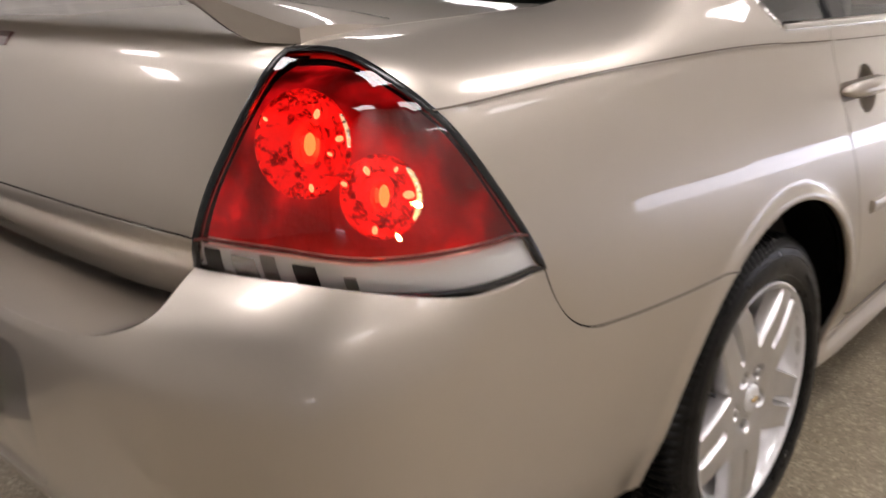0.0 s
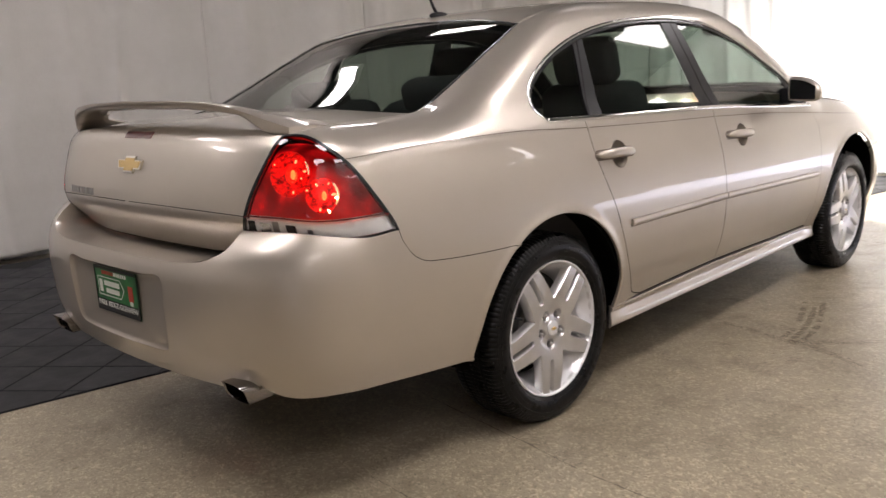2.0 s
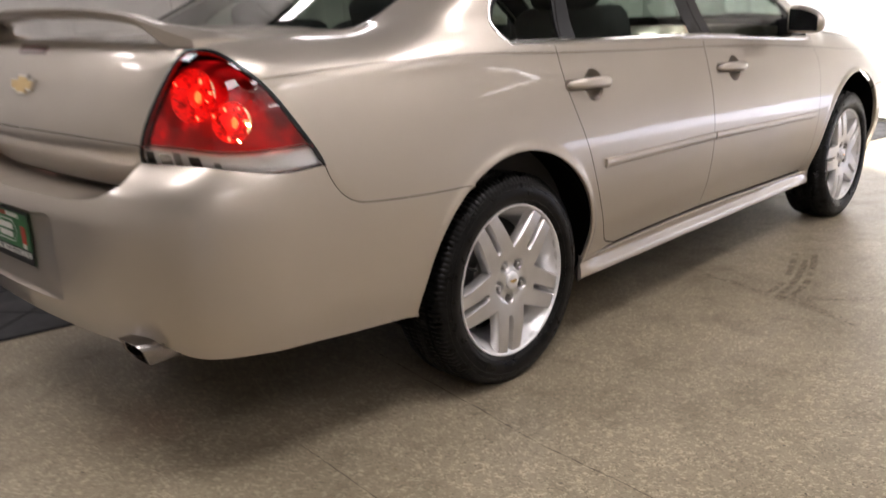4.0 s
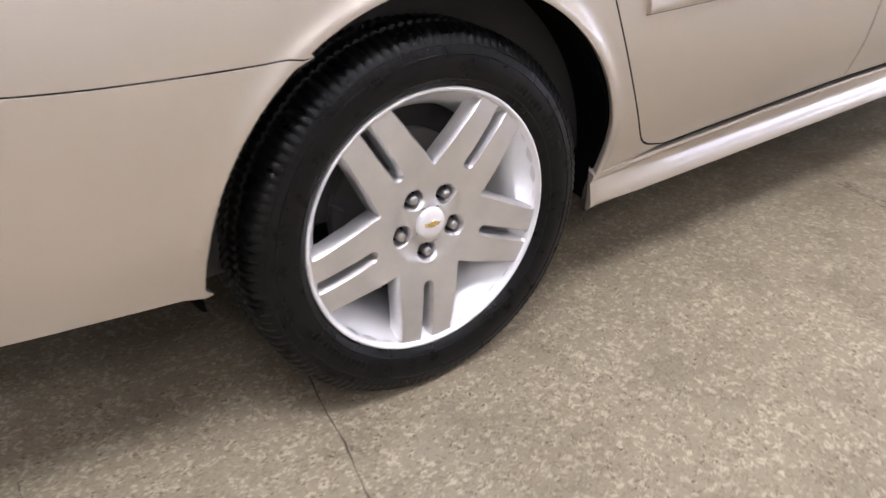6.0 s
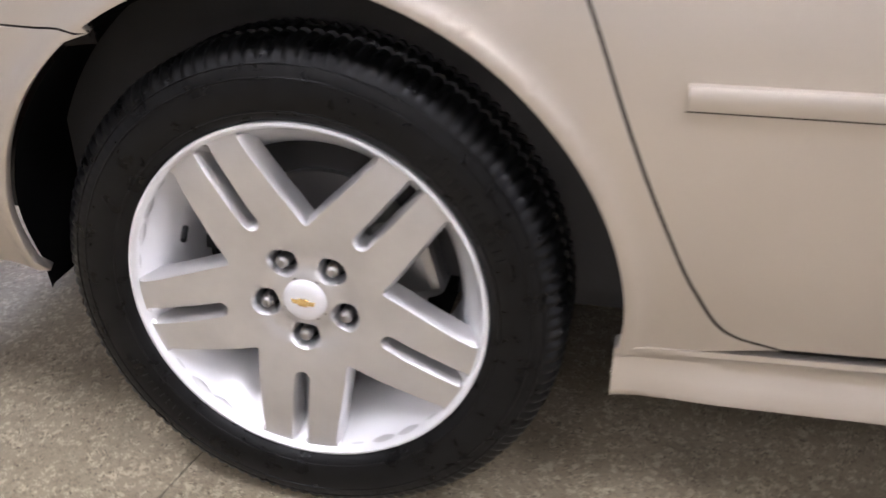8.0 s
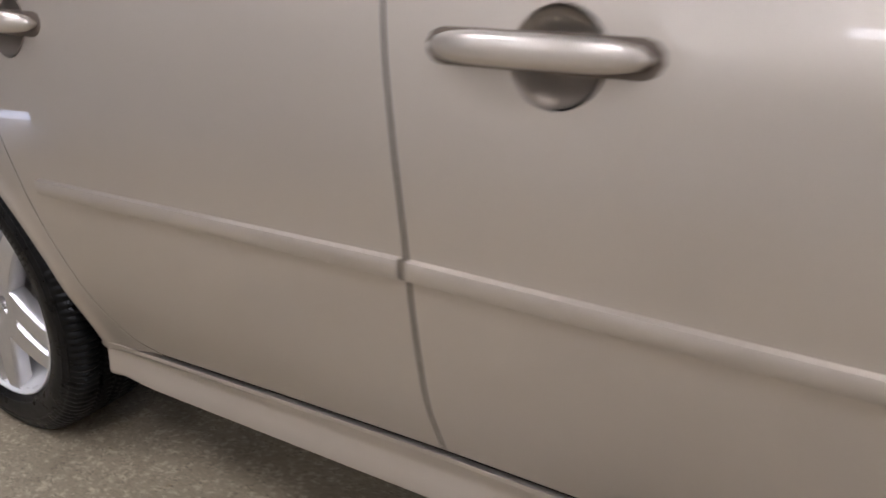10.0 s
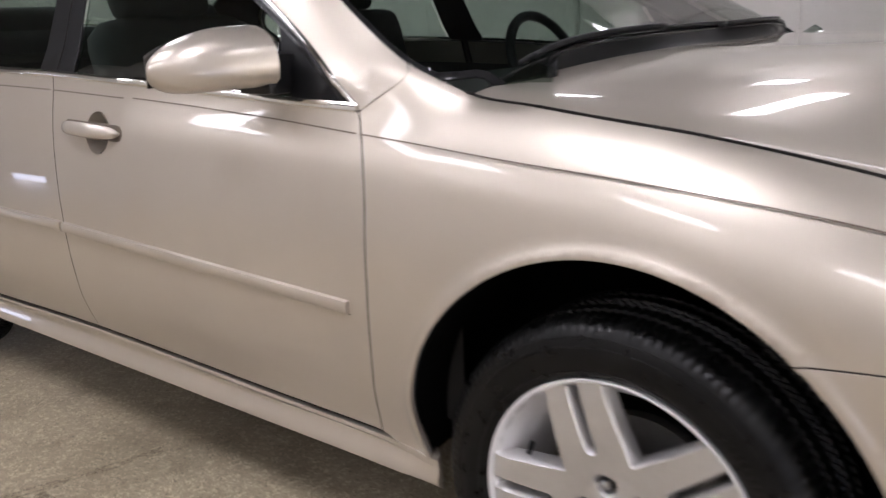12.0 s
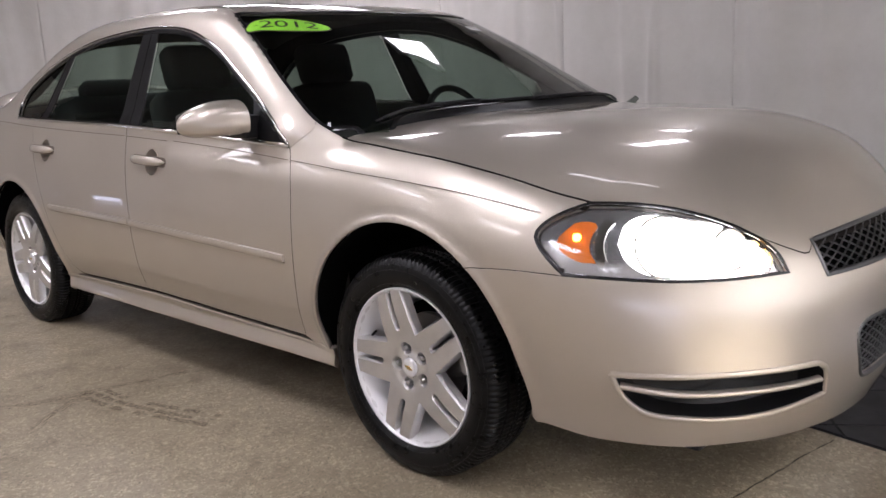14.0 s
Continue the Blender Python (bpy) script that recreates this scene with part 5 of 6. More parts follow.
def pinstripe(x0, x1, parent, s):
    xs = np.linspace(x0, x1, 110)
    z = spl([-0.87, -0.7, -0.44, -0.16, 0.19, 0.78, 1.13, 1.74, 2.26, 2.57, 2.86, 3.08, 3.29], [1.026, 1.035, 1.044, 1.045, 1.03, 1.006, 0.995, 0.972, 0.941, 0.918, 0.898, 0.875, 0.842])(xs)
    path = on_side(xs, z, body)
    N = gradient(body, path)
    T = np.gradient(path, axis=0)
    B = np.cross(N, T / np.linalg.norm(T, axis=1)[:, None])
    P = np.stack([path + 0.0036 * N - 0.0014 * B, path + 0.0036 * N + 0.0014 * B], 1) * (1, s, 1)
    ob = obj("pinstripe", grid_mesh("pinstripe", P), STRIPE_AND_SHADE, parent, "thin dark pinstripe")
    smooth(ob)


quarters = [o for o in car.children if o.name.startswith("quarter_panel")]
for s, q_, rd, fd, fe in zip((1, -1), quarters, rear_doors, front_doors, fenders):
    pinstripe(-0.862, 0.222, q_, s)
    pinstripe(0.24, 1.16, rd, s)
    pinstripe(1.175, 2.255, fd, s)
    pinstripe(2.272, 3.288, fe, s)


# ---- wheels ----
def spoke_face():
    """Five twin spokes cut from a disc: windows, slots and bolt pockets."""
    holes = []
    for k in range(5):
        t = radians(90 + 72 * k)
        wide = [(0.109, 0.0), (0.1115, 0.0042), (0.13, 0.0185), (0.16, 0.0445), (0.19, 0.0705), (0.211, 0.0882), (0.217, 0.0895), (0.2215, 0.081), (0.2315, 0.045), (0.2355, 0.0)]
        ring = [(r, w) for r, w in wide] + [(r, -w) for r, w in wide[::-1][1:-1]]
        holes.append([(r * math.cos(t) - w * math.sin(t), r * math.sin(t) + w * math.cos(t)) for r, w in ring])
        t += radians(36)
        slot = [(0.112, 0.0), (0.1145, 0.0082), (0.121, 0.0112), (0.205, 0.0122), (0.2335, 0.0125), (0.2352, 0.006), (0.2355, 0.0)]
        ring = slot + [(r, -w) for r, w in slot[::-1][1:-1]]
        holes.append([(r * math.cos(t) - w * math.sin(t), r * math.sin(t) + w * math.cos(t)) for r, w in ring])
        t = radians(54 + 72 * k)
        holes.append([(0.0575 * math.cos(t) + 0.021 * math.cos(p), 0.0575 * math.sin(t) + 0.021 * math.sin(p)) for p in np.linspace(0, 2 * np.pi, 16, endpoint=False)])
    out = []
    for h in holes:
        p = np.array(h)
        q = np.vstack([p, p[:1]])
        d3 = resample(np.stack([q[:, 0], q[:, 1], 0 * q[:, 0]], -1), 0.006)[:-1, :2]
        out.append(d3)
    rim = np.array([(0.2405 * math.cos(t), 0.2405 * math.sin(t)) for t in np.linspace(0, 2 * np.pi, 120, endpoint=False)])
    loops = [rim, *out]
    edges, at = [], 0
    for p in loops:
        edges += [(at + i, at + (i + 1) % len(p)) for i in range(len(p))]
        at += len(p)
    g = np.arange(-0.24, 0.2401, 0.008)
    q = np.stack(np.meshgrid(g, g), -1).reshape(-1, 2)
    ok = inside(rim, q)
    for h in out:
        ok &= ~inside(h, q)
    allp = np.vstack(loops)
    q = q[ok]
    q = q[np.min(np.linalg.norm(q[:, None] - allp[None], axis=2), axis=1) > 0.0035]
    v2, _, f2, *_ = delaunay_2d_cdt([Vector(v) for v in np.vstack([allp, q])], edges, [], 1, 1e-7)
    uv = np.array([v[:] for v in v2])
    mids = np.array([uv[list(f)].mean(0) for f in f2])
    drop = np.zeros(len(f2), bool)
    for h in out:
        drop |= inside(h, mids)
    return uv, [tuple(f) for f, gone in zip(f2, drop) if not gone]


def dish(r):
    """Depth of the wheel face, outwards positive, by radius."""
    return np.interp(r, [0, 0.036, 0.044, 0.066, 0.073, 0.1, 0.15, 0.205, 0.225, 0.2405], [0.010, 0.010, 0.004, 0.005, 0.010, 0.014, 0.019, 0.019, 0.017, 0.0145])


def alloy_face(name):
    uv, faces = spoke_face()
    r = np.hypot(*uv.T)
    P = np.stack([uv[:, 0], -dish(r), uv[:, 1]], -1)
    tri = np.array([f[:3] for f in faces])
    cr = np.cross(P[tri[:, 1]] - P[tri[:, 0]], P[tri[:, 2]] - P[tri[:, 0]])
    if cr[:, 1].sum() > 0:
        faces = [f[::-1] for f in faces]
    count = {}
    for f in faces:
        for i in range(3):
            count[(f[i], f[(i + 1) % 3])] = 1
    rim = [e for e in count if (e[1], e[0]) not in count]
    ring = sorted({i for e in rim for i in e})
    idx = {v: k for k, v in enumerate(ring)}
    out = np.zeros_like(P)
    for a, b_ in rim:
        o = np.cross(P[b_] - P[a], (0, -1, 0))
        o /= np.linalg.norm(o) + 1e-12
        out[a] += o
        out[b_] += o
    o = out[ring] / (np.linalg.norm(out[ring], axis=1)[:, None] + 1e-9)
    n0, nr = len(P), len(ring)
    p = P[ring]
    P = np.vstack([P, p + (0, 0.0045, 0) + 0.003 * o, p + (0, 0.012, 0) + 0.0055 * o, p + (0, 0.034, 0) + 0.006 * o])
    for a, b_ in rim:
        ia, ib = idx[a], idx[b_]
        for k in range(3):
            up = (lambda i, v: v if k == 0 else n0 + (k - 1) * nr + i)
            faces.append((up(ib, b_), up(ia, a), n0 + k * nr + ia, n0 + k * nr + ib))
    me = bpy.data.meshes.new(name)
    me.from_pydata(P.tolist(), [], faces)
    return me


def tyre_points(seg=372):
    prof = [(0.232, 0.080), (0.240, 0.0885), (0.2455, 0.0965), (0.251, 0.103), (0.266, 0.1105), (0.286, 0.112), (0.306, 0.1075), (0.321, 0.102), (0.3315, 0.094), (0.338, 0.084), (0.341, 0.072), (0.3415, 0.052), (0.335, 0.0495), (0.335, 0.0435), (0.342, 0.041),
            (0.3425, 0.014), (0.3355, 0.0115), (0.3355, 0.0055), (0.3425, 0.003)]
    prof = prof + [(r, -d) for r, d in prof[::-1]]
    prof = [(0.222, 0.07)] + prof + [(0.222, -0.07)]
    P = lathe([(r, -d) for r, d in prof], seg)
    r = np.array([p[0] for p in prof])
    d = np.array([p[1] for p in prof])
    for i in range(seg):
        for j in range(len(prof)):
            block_gap = (i + (1 if abs(d[j]) < 0.03 else 0)) % 3 == 0
            if block_gap and ((0.32 < r[j] and 0.042 < abs(d[j]) < 0.103) or (r[j] > 0.336 and abs(d[j]) < 0.042)):
                f = 1 - 0.0045 / r[j]
                P[i, j, 0] *= f
                P[i, j, 2] *= f
    # the foot of the tyre flattens where it carries the car
    flat = -0.3325
    low = P[..., 2] < flat
    P[..., 2] = np.where(low, flat + 0.1 * (P[..., 2] - flat), P[..., 2])
    return P


def bolt_ring(a):
    return 0.0575 * math.cos(a), 0.0575 * math.sin(a)


RIM = 1.0


def make_wheel(turn):
    """A wheel at the origin, its outer side towards -y; turn rolls the alloy about its axle."""
    w = new("wheel")
    P = tyre_points()
    tyre = obj("tyre", grid_mesh("tyre", P, closed_u=True), RUBBER, w, "black road tyre with worn shoulder blocks")
    smooth(tyre, 32)
    for rr, hh in ((0.259, 0.0014), (0.299, 0.0014), (0.314, 0.0011)):
        ring = np.array([(rr * math.cos(t), -float(np.interp(rr, [0.251, 0.266, 0.286, 0.306, 0.321], [0.103, 0.1105, 0.112, 0.1075, 0.102])), rr * math.sin(t)) for t in np.linspace(0, 2 * np.pi, 121)])
        smooth(obj("sidewall_rib", grid_mesh("sidewall_rib", rope(ring, hh, 6, up=(0, 1, 0)), closed_v=True), RUBBER, w))
    for k in range(26):
        t = radians(205 + k * 2.6) if k < 13 else radians(20 + (k - 13) * 2.6)
        m_ = Matrix.Rotation(-t, 4, "Y") @ pose(0.276, -0.1122, 0)
        bar = part("sidewall_mark", block(-0.006, 0.006, -0.0008, 0.0008, -0.0025, 0.0025), RUBBER, w)
        bar.matrix_local = m_
    rim = [(0.238, -0.084), (0.2425, -0.089), (0.2445, -0.095), (0.2435, -0.0995), (0.240, -0.1005), (0.2365, -0.098), (0.2335, -0.091), (0.228, -0.08), (0.217, -0.064), (0.205, -0.046), (0.197, -0.028), (0.192, 0.0), (0.19, 0.03), (0.19, 0.09)]
    rim = [(r * RIM, d) for r, d in rim]
    smooth(obj("rim_barrel", grid_mesh("rim_barrel", lathe(rim, 128), closed_u=True), BARREL, w), 40)
    face = obj("alloy_spokes", alloy_face("alloy_spokes"), ALLOY, w, "silver five twin-spoke alloy")
    smooth(face, 34)
    FM = pose(0, -0.078, 0) @ Matrix.Rotation(radians(turn), 4, "Y") @ Matrix.Diagonal((RIM, 1, RIM, 1))
    face.matrix_local = FM
    for k in range(5):
        a = radians(54 + 72 * k)
        x, z = bolt_ring(a)
        pocket = smooth(obj("bolt_pocket", grid_mesh("bolt_pocket", lathe([(0.0195, -0.0015), (0.0185, 0.002), (0.0165, 0.016), (0.001, 0.017)], 20), closed_u=True), BLACK, w))
        pocket.matrix_local = FM @ pose(x, -0.001, z)
        nut = obj("wheel_nut", grid_mesh("wheel_nut", lathe([(0.0001, -0.010), (0.005, -0.0095), (0.0078, -0.0075), (0.0092, -0.003), (0.0092, 0.014)], 12), closed_u=True), STEEL, w, "steel wheel nut")
        nut.matrix_local = FM @ pose(x, 0.0, z, 0, 17 * k, 0)
    cap = smooth(obj("centre_cap", grid_mesh("centre_cap", lathe([(0.0001, -0.0185), (0.016, -0.0182), (0.026, -0.0165), (0.029, -0.0135), (0.0305, -0.006)], 40), closed_u=True), BARREL, w, "silver centre cap"), 40)
    cap.matrix_local = FM
    ringp = np.array([(0.0318 * math.cos(t), -0.0085, 0.0318 * math.sin(t)) for t in np.linspace(0, 2 * np.pi, 49)])
    groove = smooth(obj("cap_groove", grid_mesh("cap_groove", rope(ringp, 0.0013, 6, up=(0, 1, 0)), closed_v=True), GAP, w, "dark ring round the cap"))
    groove.matrix_local = FM
    bow = part("cap_mark", bowtie(0.034, 0.012, 0.0006), GOLD, w, "small gold cross mark")
    bow.matrix_local = FM @ pose(0, -0.0187, 0, 90, 0, 0)
    disc = smooth(obj("brake_disc", grid_mesh("brake_disc", lathe([(0.03, -0.02), (0.08, -0.02), (0.082, 0.0), (0.145, 0.0), (0.145, 0.022), (0.03, 0.024)], 64), closed_u=True), STEEL, w, "grey brake disc"), 30)
    cal = part("brake_caliper", block(0.075, 0.165, -0.03, 0.05, -0.055, 0.055, 0.015), STEEL, w, "grey brake caliper")
    cal.matrix_local = Matrix.Rotation(radians(-15), 4, "Y")
    back = smooth(obj("backing_plate", grid_mesh("backing_plate", lathe([(0.01, 0.03), (0.182, 0.03), (0.182, 0.075)], 48), closed_u=True), LINER, w))
    stem = smooth(obj("valve_stem", grid_mesh("valve_stem", rope([(-0.172, -0.062, 0.075), (-0.166, -0.078, 0.072), (-0.162, -0.088, 0.07)], 0.0042, 8), closed_v=True), BLACK, w, "black valve stem"))
    return w


def bowtie(wide, high, thick):
    """A flat cross-shaped mark with slanted ends, in the x-y plane."""
    a, h = wide / 2, high / 2
    pts = [(-a + 0.07 * wide, -h * 0.55), (-a * 0.38, -h * 0.55), (-a * 0.44, -h), (a * 0.34, -h), (a * 0.40, -h * 0.55), (a - 0.07 * wide, -h * 0.55), (a, h * 0.55), (a * 0.40, h * 0.55), (a * 0.46, h), (-a * 0.34, h), (-a * 0.38, h * 0.55), (-a, h * 0.55)]
    bm = bmesh.new()
    low = [bm.verts.new((x, y, 0)) for x, y in pts]
    top = [bm.verts.new((x * 0.95, y * 0.9, thick)) for x, y in pts]
    bm.faces.new(top)
    for i in range(len(pts)):
        j = (i + 1) % len(pts)
        bm.faces.new((low[i], low[j], top[j], top[i]))
    return bm


for x, y, turn in ((0.0, -0.79, 5.6), (2.807, -0.79, 17)):
    w = make_wheel(turn)
    w.parent = car
    w.matrix_local = pose(x, y, 0.335)
    w2 = copy_thing(w, pose(x, -y, 0.335, 0, 0, 180))
    w2.parent = car


# ---- tail lamps ----
def aligned(p, n, up=(0, 0, 1)):
    """A pose at p whose z axis is n and whose y axis leans to up."""
    z = Vector(n).normalized()
    x = Vector(up).cross(z).normalized()
    y = z.cross(x)
    return Matrix((x, y, z)).transposed().to_4x4().copy() if False else Matrix.Translation(Vector(p)) @ Matrix((x, y, z)).transposed().to_4x4()


def bowl(r, depth, seg=40, facets=0):
    """Paraboloid reflector opening along +z; facets scatters its cells."""
    tilt = random.Random(facets)
    P = []
    for i in range(seg):
        t = 2 * math.pi * i / seg
        row = []
        steps = 4 if facets else 8
        for k in range(steps + 1):
            q = r * (0.12 + 0.88 * k / steps)
            wob = 1 + (tilt.uniform(-0.16, 0.16) if facets and k < steps else 0)
            row.append((q * math.cos(t), q * math.sin(t), depth * (q / r) ** 2 * wob - depth))
        P.append(row)
    return np.array(P)


def ball(r, squash=(1, 1, 1), u=16, v=10):
    bm = bmesh.new()
    bmesh.ops.create_uvsphere(bm, u_segments=u, v_segments=v, radius=r)
    for q in bm.verts:
        q.co = Vector((q.co.x * squash[0], q.co.y * squash[1], q.co.z * squash[2]))
    return bm


TL_SPLIT = curve([(-1.05, -0.605, 0.884), (-1.005, -0.713, 0.879), (-0.94, -0.795, 0.868), (-0.861, -0.846, 0.866), (-0.763, -0.881, 0.869)], body)
ki, ko = cut(TL_IN, 2, 0.882), cut(TL_OUT, 2, 0.869)
TL_SPLIT[0], TL_SPLIT[-1] = TL_IN[ki], TL_OUT[ko]
D_TAIL = (0.62, 0.72, -0.2)
for s in (1, -1):
    lamp = new("tail_lamp")
    lamp.parent = car
    lamp["label"] = "lit red tail lamp with clear lower strip"
    made = [
        panel("red_lens", loop(TL_IN[ki:], TL_OUT[:ko + 1], TL_SPLIT[::-1]), D_TAIL, body, REDLENS, lamp, 0.03, gap=0.004, depth=0.004, label="glossy red lens"),
        panel("clear_lens", loop(TL_IN[:ki + 1], TL_SPLIT, TL_OUT[ko:], TL_BOT), D_TAIL, body, CLEAR, lamp, 0.03, gap=0.004, depth=0.004, label="clear reversing lens strip"),
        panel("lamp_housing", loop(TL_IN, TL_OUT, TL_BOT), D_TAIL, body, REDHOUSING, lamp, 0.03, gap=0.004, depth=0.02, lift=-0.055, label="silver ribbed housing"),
    ]
    made.append(panel("reversing_reflector", loop(TL_IN[:ki + 1], TL_SPLIT, TL_OUT[ko:], TL_BOT), D_TAIL, body, WHITECELL, lamp, 0.02, gap=0.008, depth=0.004, lift=-0.009, label="pale reflector behind the clear strip"))
    rim = np.vstack([TL_IN, TL_OUT[1:], TL_BOT[1:]])
    made.append(strip("gasket", rim - 0.002 * gradient(body, rim), 0.0115, 0.003, body, GLOSS, lamp, "black rubber gasket"))
    made.append(strip("lens_joint", TL_SPLIT, 0.005, 0.0015, body, REDMARK, lamp, "dark red joint line"))
    for p, r in (((-0.974, -0.721, 0.995), 0.06), ((-0.925, -0.797, 0.934), 0.046)):
        p = snap(body, np.array([p]))[0]
        n = gradient(body, p[None])[0]
        aim = Vector(n) * 0.6 + Vector((-0.8, -0.25, 0.1))
        m_ = aligned(p - 0.02 * n, aim)
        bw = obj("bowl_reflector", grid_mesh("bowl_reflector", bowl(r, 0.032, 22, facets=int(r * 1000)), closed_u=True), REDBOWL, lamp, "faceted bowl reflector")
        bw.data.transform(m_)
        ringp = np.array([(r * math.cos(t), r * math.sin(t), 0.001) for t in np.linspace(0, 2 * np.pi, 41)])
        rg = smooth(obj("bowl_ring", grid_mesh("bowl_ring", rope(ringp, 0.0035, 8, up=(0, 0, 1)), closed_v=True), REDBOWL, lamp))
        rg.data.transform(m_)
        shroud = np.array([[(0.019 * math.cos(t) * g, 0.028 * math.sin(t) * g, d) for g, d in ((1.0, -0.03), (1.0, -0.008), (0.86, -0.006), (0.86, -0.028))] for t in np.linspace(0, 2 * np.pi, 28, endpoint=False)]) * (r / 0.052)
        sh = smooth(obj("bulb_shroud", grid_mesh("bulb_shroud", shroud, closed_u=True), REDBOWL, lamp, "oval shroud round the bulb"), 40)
        sh.data.transform(m_)
        made.append(sh)
        bl = part("bulb", ball(0.0075, (0.8, 1.8, 1.2)), TAILBULB, lamp, "glowing bulb")
        bl.data.transform(m_ @ pose(0, 0, -0.016))
        smooth(bl)
        made += [bw, rg, bl]
        # Tiny glowing balls paint the bulb's glints on the bowl.
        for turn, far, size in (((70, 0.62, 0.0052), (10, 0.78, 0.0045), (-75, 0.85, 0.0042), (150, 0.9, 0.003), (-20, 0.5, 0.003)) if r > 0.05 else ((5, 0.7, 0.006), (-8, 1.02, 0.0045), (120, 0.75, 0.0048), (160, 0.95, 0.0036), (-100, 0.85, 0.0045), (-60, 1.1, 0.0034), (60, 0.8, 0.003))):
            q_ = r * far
            sp = part("lit_facet", ball(size, (1.2, 0.8, 0.4), 10, 6), GLINT, lamp, "bright spot on the reflector")
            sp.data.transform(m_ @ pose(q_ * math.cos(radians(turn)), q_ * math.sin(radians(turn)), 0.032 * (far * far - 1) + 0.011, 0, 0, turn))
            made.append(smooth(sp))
    low_edge = TL_BOT[::-1]
    at_ = lambda c, u: np.stack([np.interp(u, np.linspace(0, 1, len(c)), c[:, k]) for k in range(3)], -1)
    for u0, u1, v0, v1, m_ in ((0.04, 0.09, 0.25, 0.85, BLACK), (0.13, 0.20, 0.3, 0.9, BOWL), (0.22, 0.26, 0.2, 0.8, STEEL), (0.31, 0.37, 0.3, 0.85, BLACK), (0.44, 0.47, 0.45, 0.9, STEEL)):
        ring = [(u, v0) for u in np.linspace(u0, u1, 5)] + [(u1, v) for v in np.linspace(v0, v1, 4)[1:]] + [(u, v1) for u in np.linspace(u1, u0, 5)[1:]] + [(u0, v) for v in np.linspace(v1, v0, 4)[1:-1]]
        out_ = np.array([at_(TL_SPLIT, np.array(u)) * (1 - v) + at_(low_edge, np.array(u)) * v for u, v in ring])
        made.append(panel("reversing_cell", snap(body, out_), D_TAIL, body, m_, lamp, 0.02, gap=0.0, depth=0.003, lift=-0.006, label="small cell behind the clear strip"))
    for o in made:
        o.data.transform(Matrix.Diagonal((1, s, 1, 1)))
        if s < 0:
            o.data.flip_normals()

# ---- headlamps ----
D_HEAD = (-0.62, 0.62, -0.45)
HL = loop(HL_TOP1, HL_TOP2, HL_TIP, HL_BOT, HL_BACK)
HEAD_BOWLS = (((3.572, -0.725, 0.765), 0.076, 0.045, GLOWBOWL), ((3.682, -0.6, 0.747), 0.05, 0.03, GLOWFACETS))


def bowl_pose(c):
    p = snap(body, np.array([c]))[0]
    n = gradient(body, p[None])[0]
    return aligned(p - 0.016 * n, Vector((0.9, -0.28, 0.1)) + 0.8 * Vector(n))


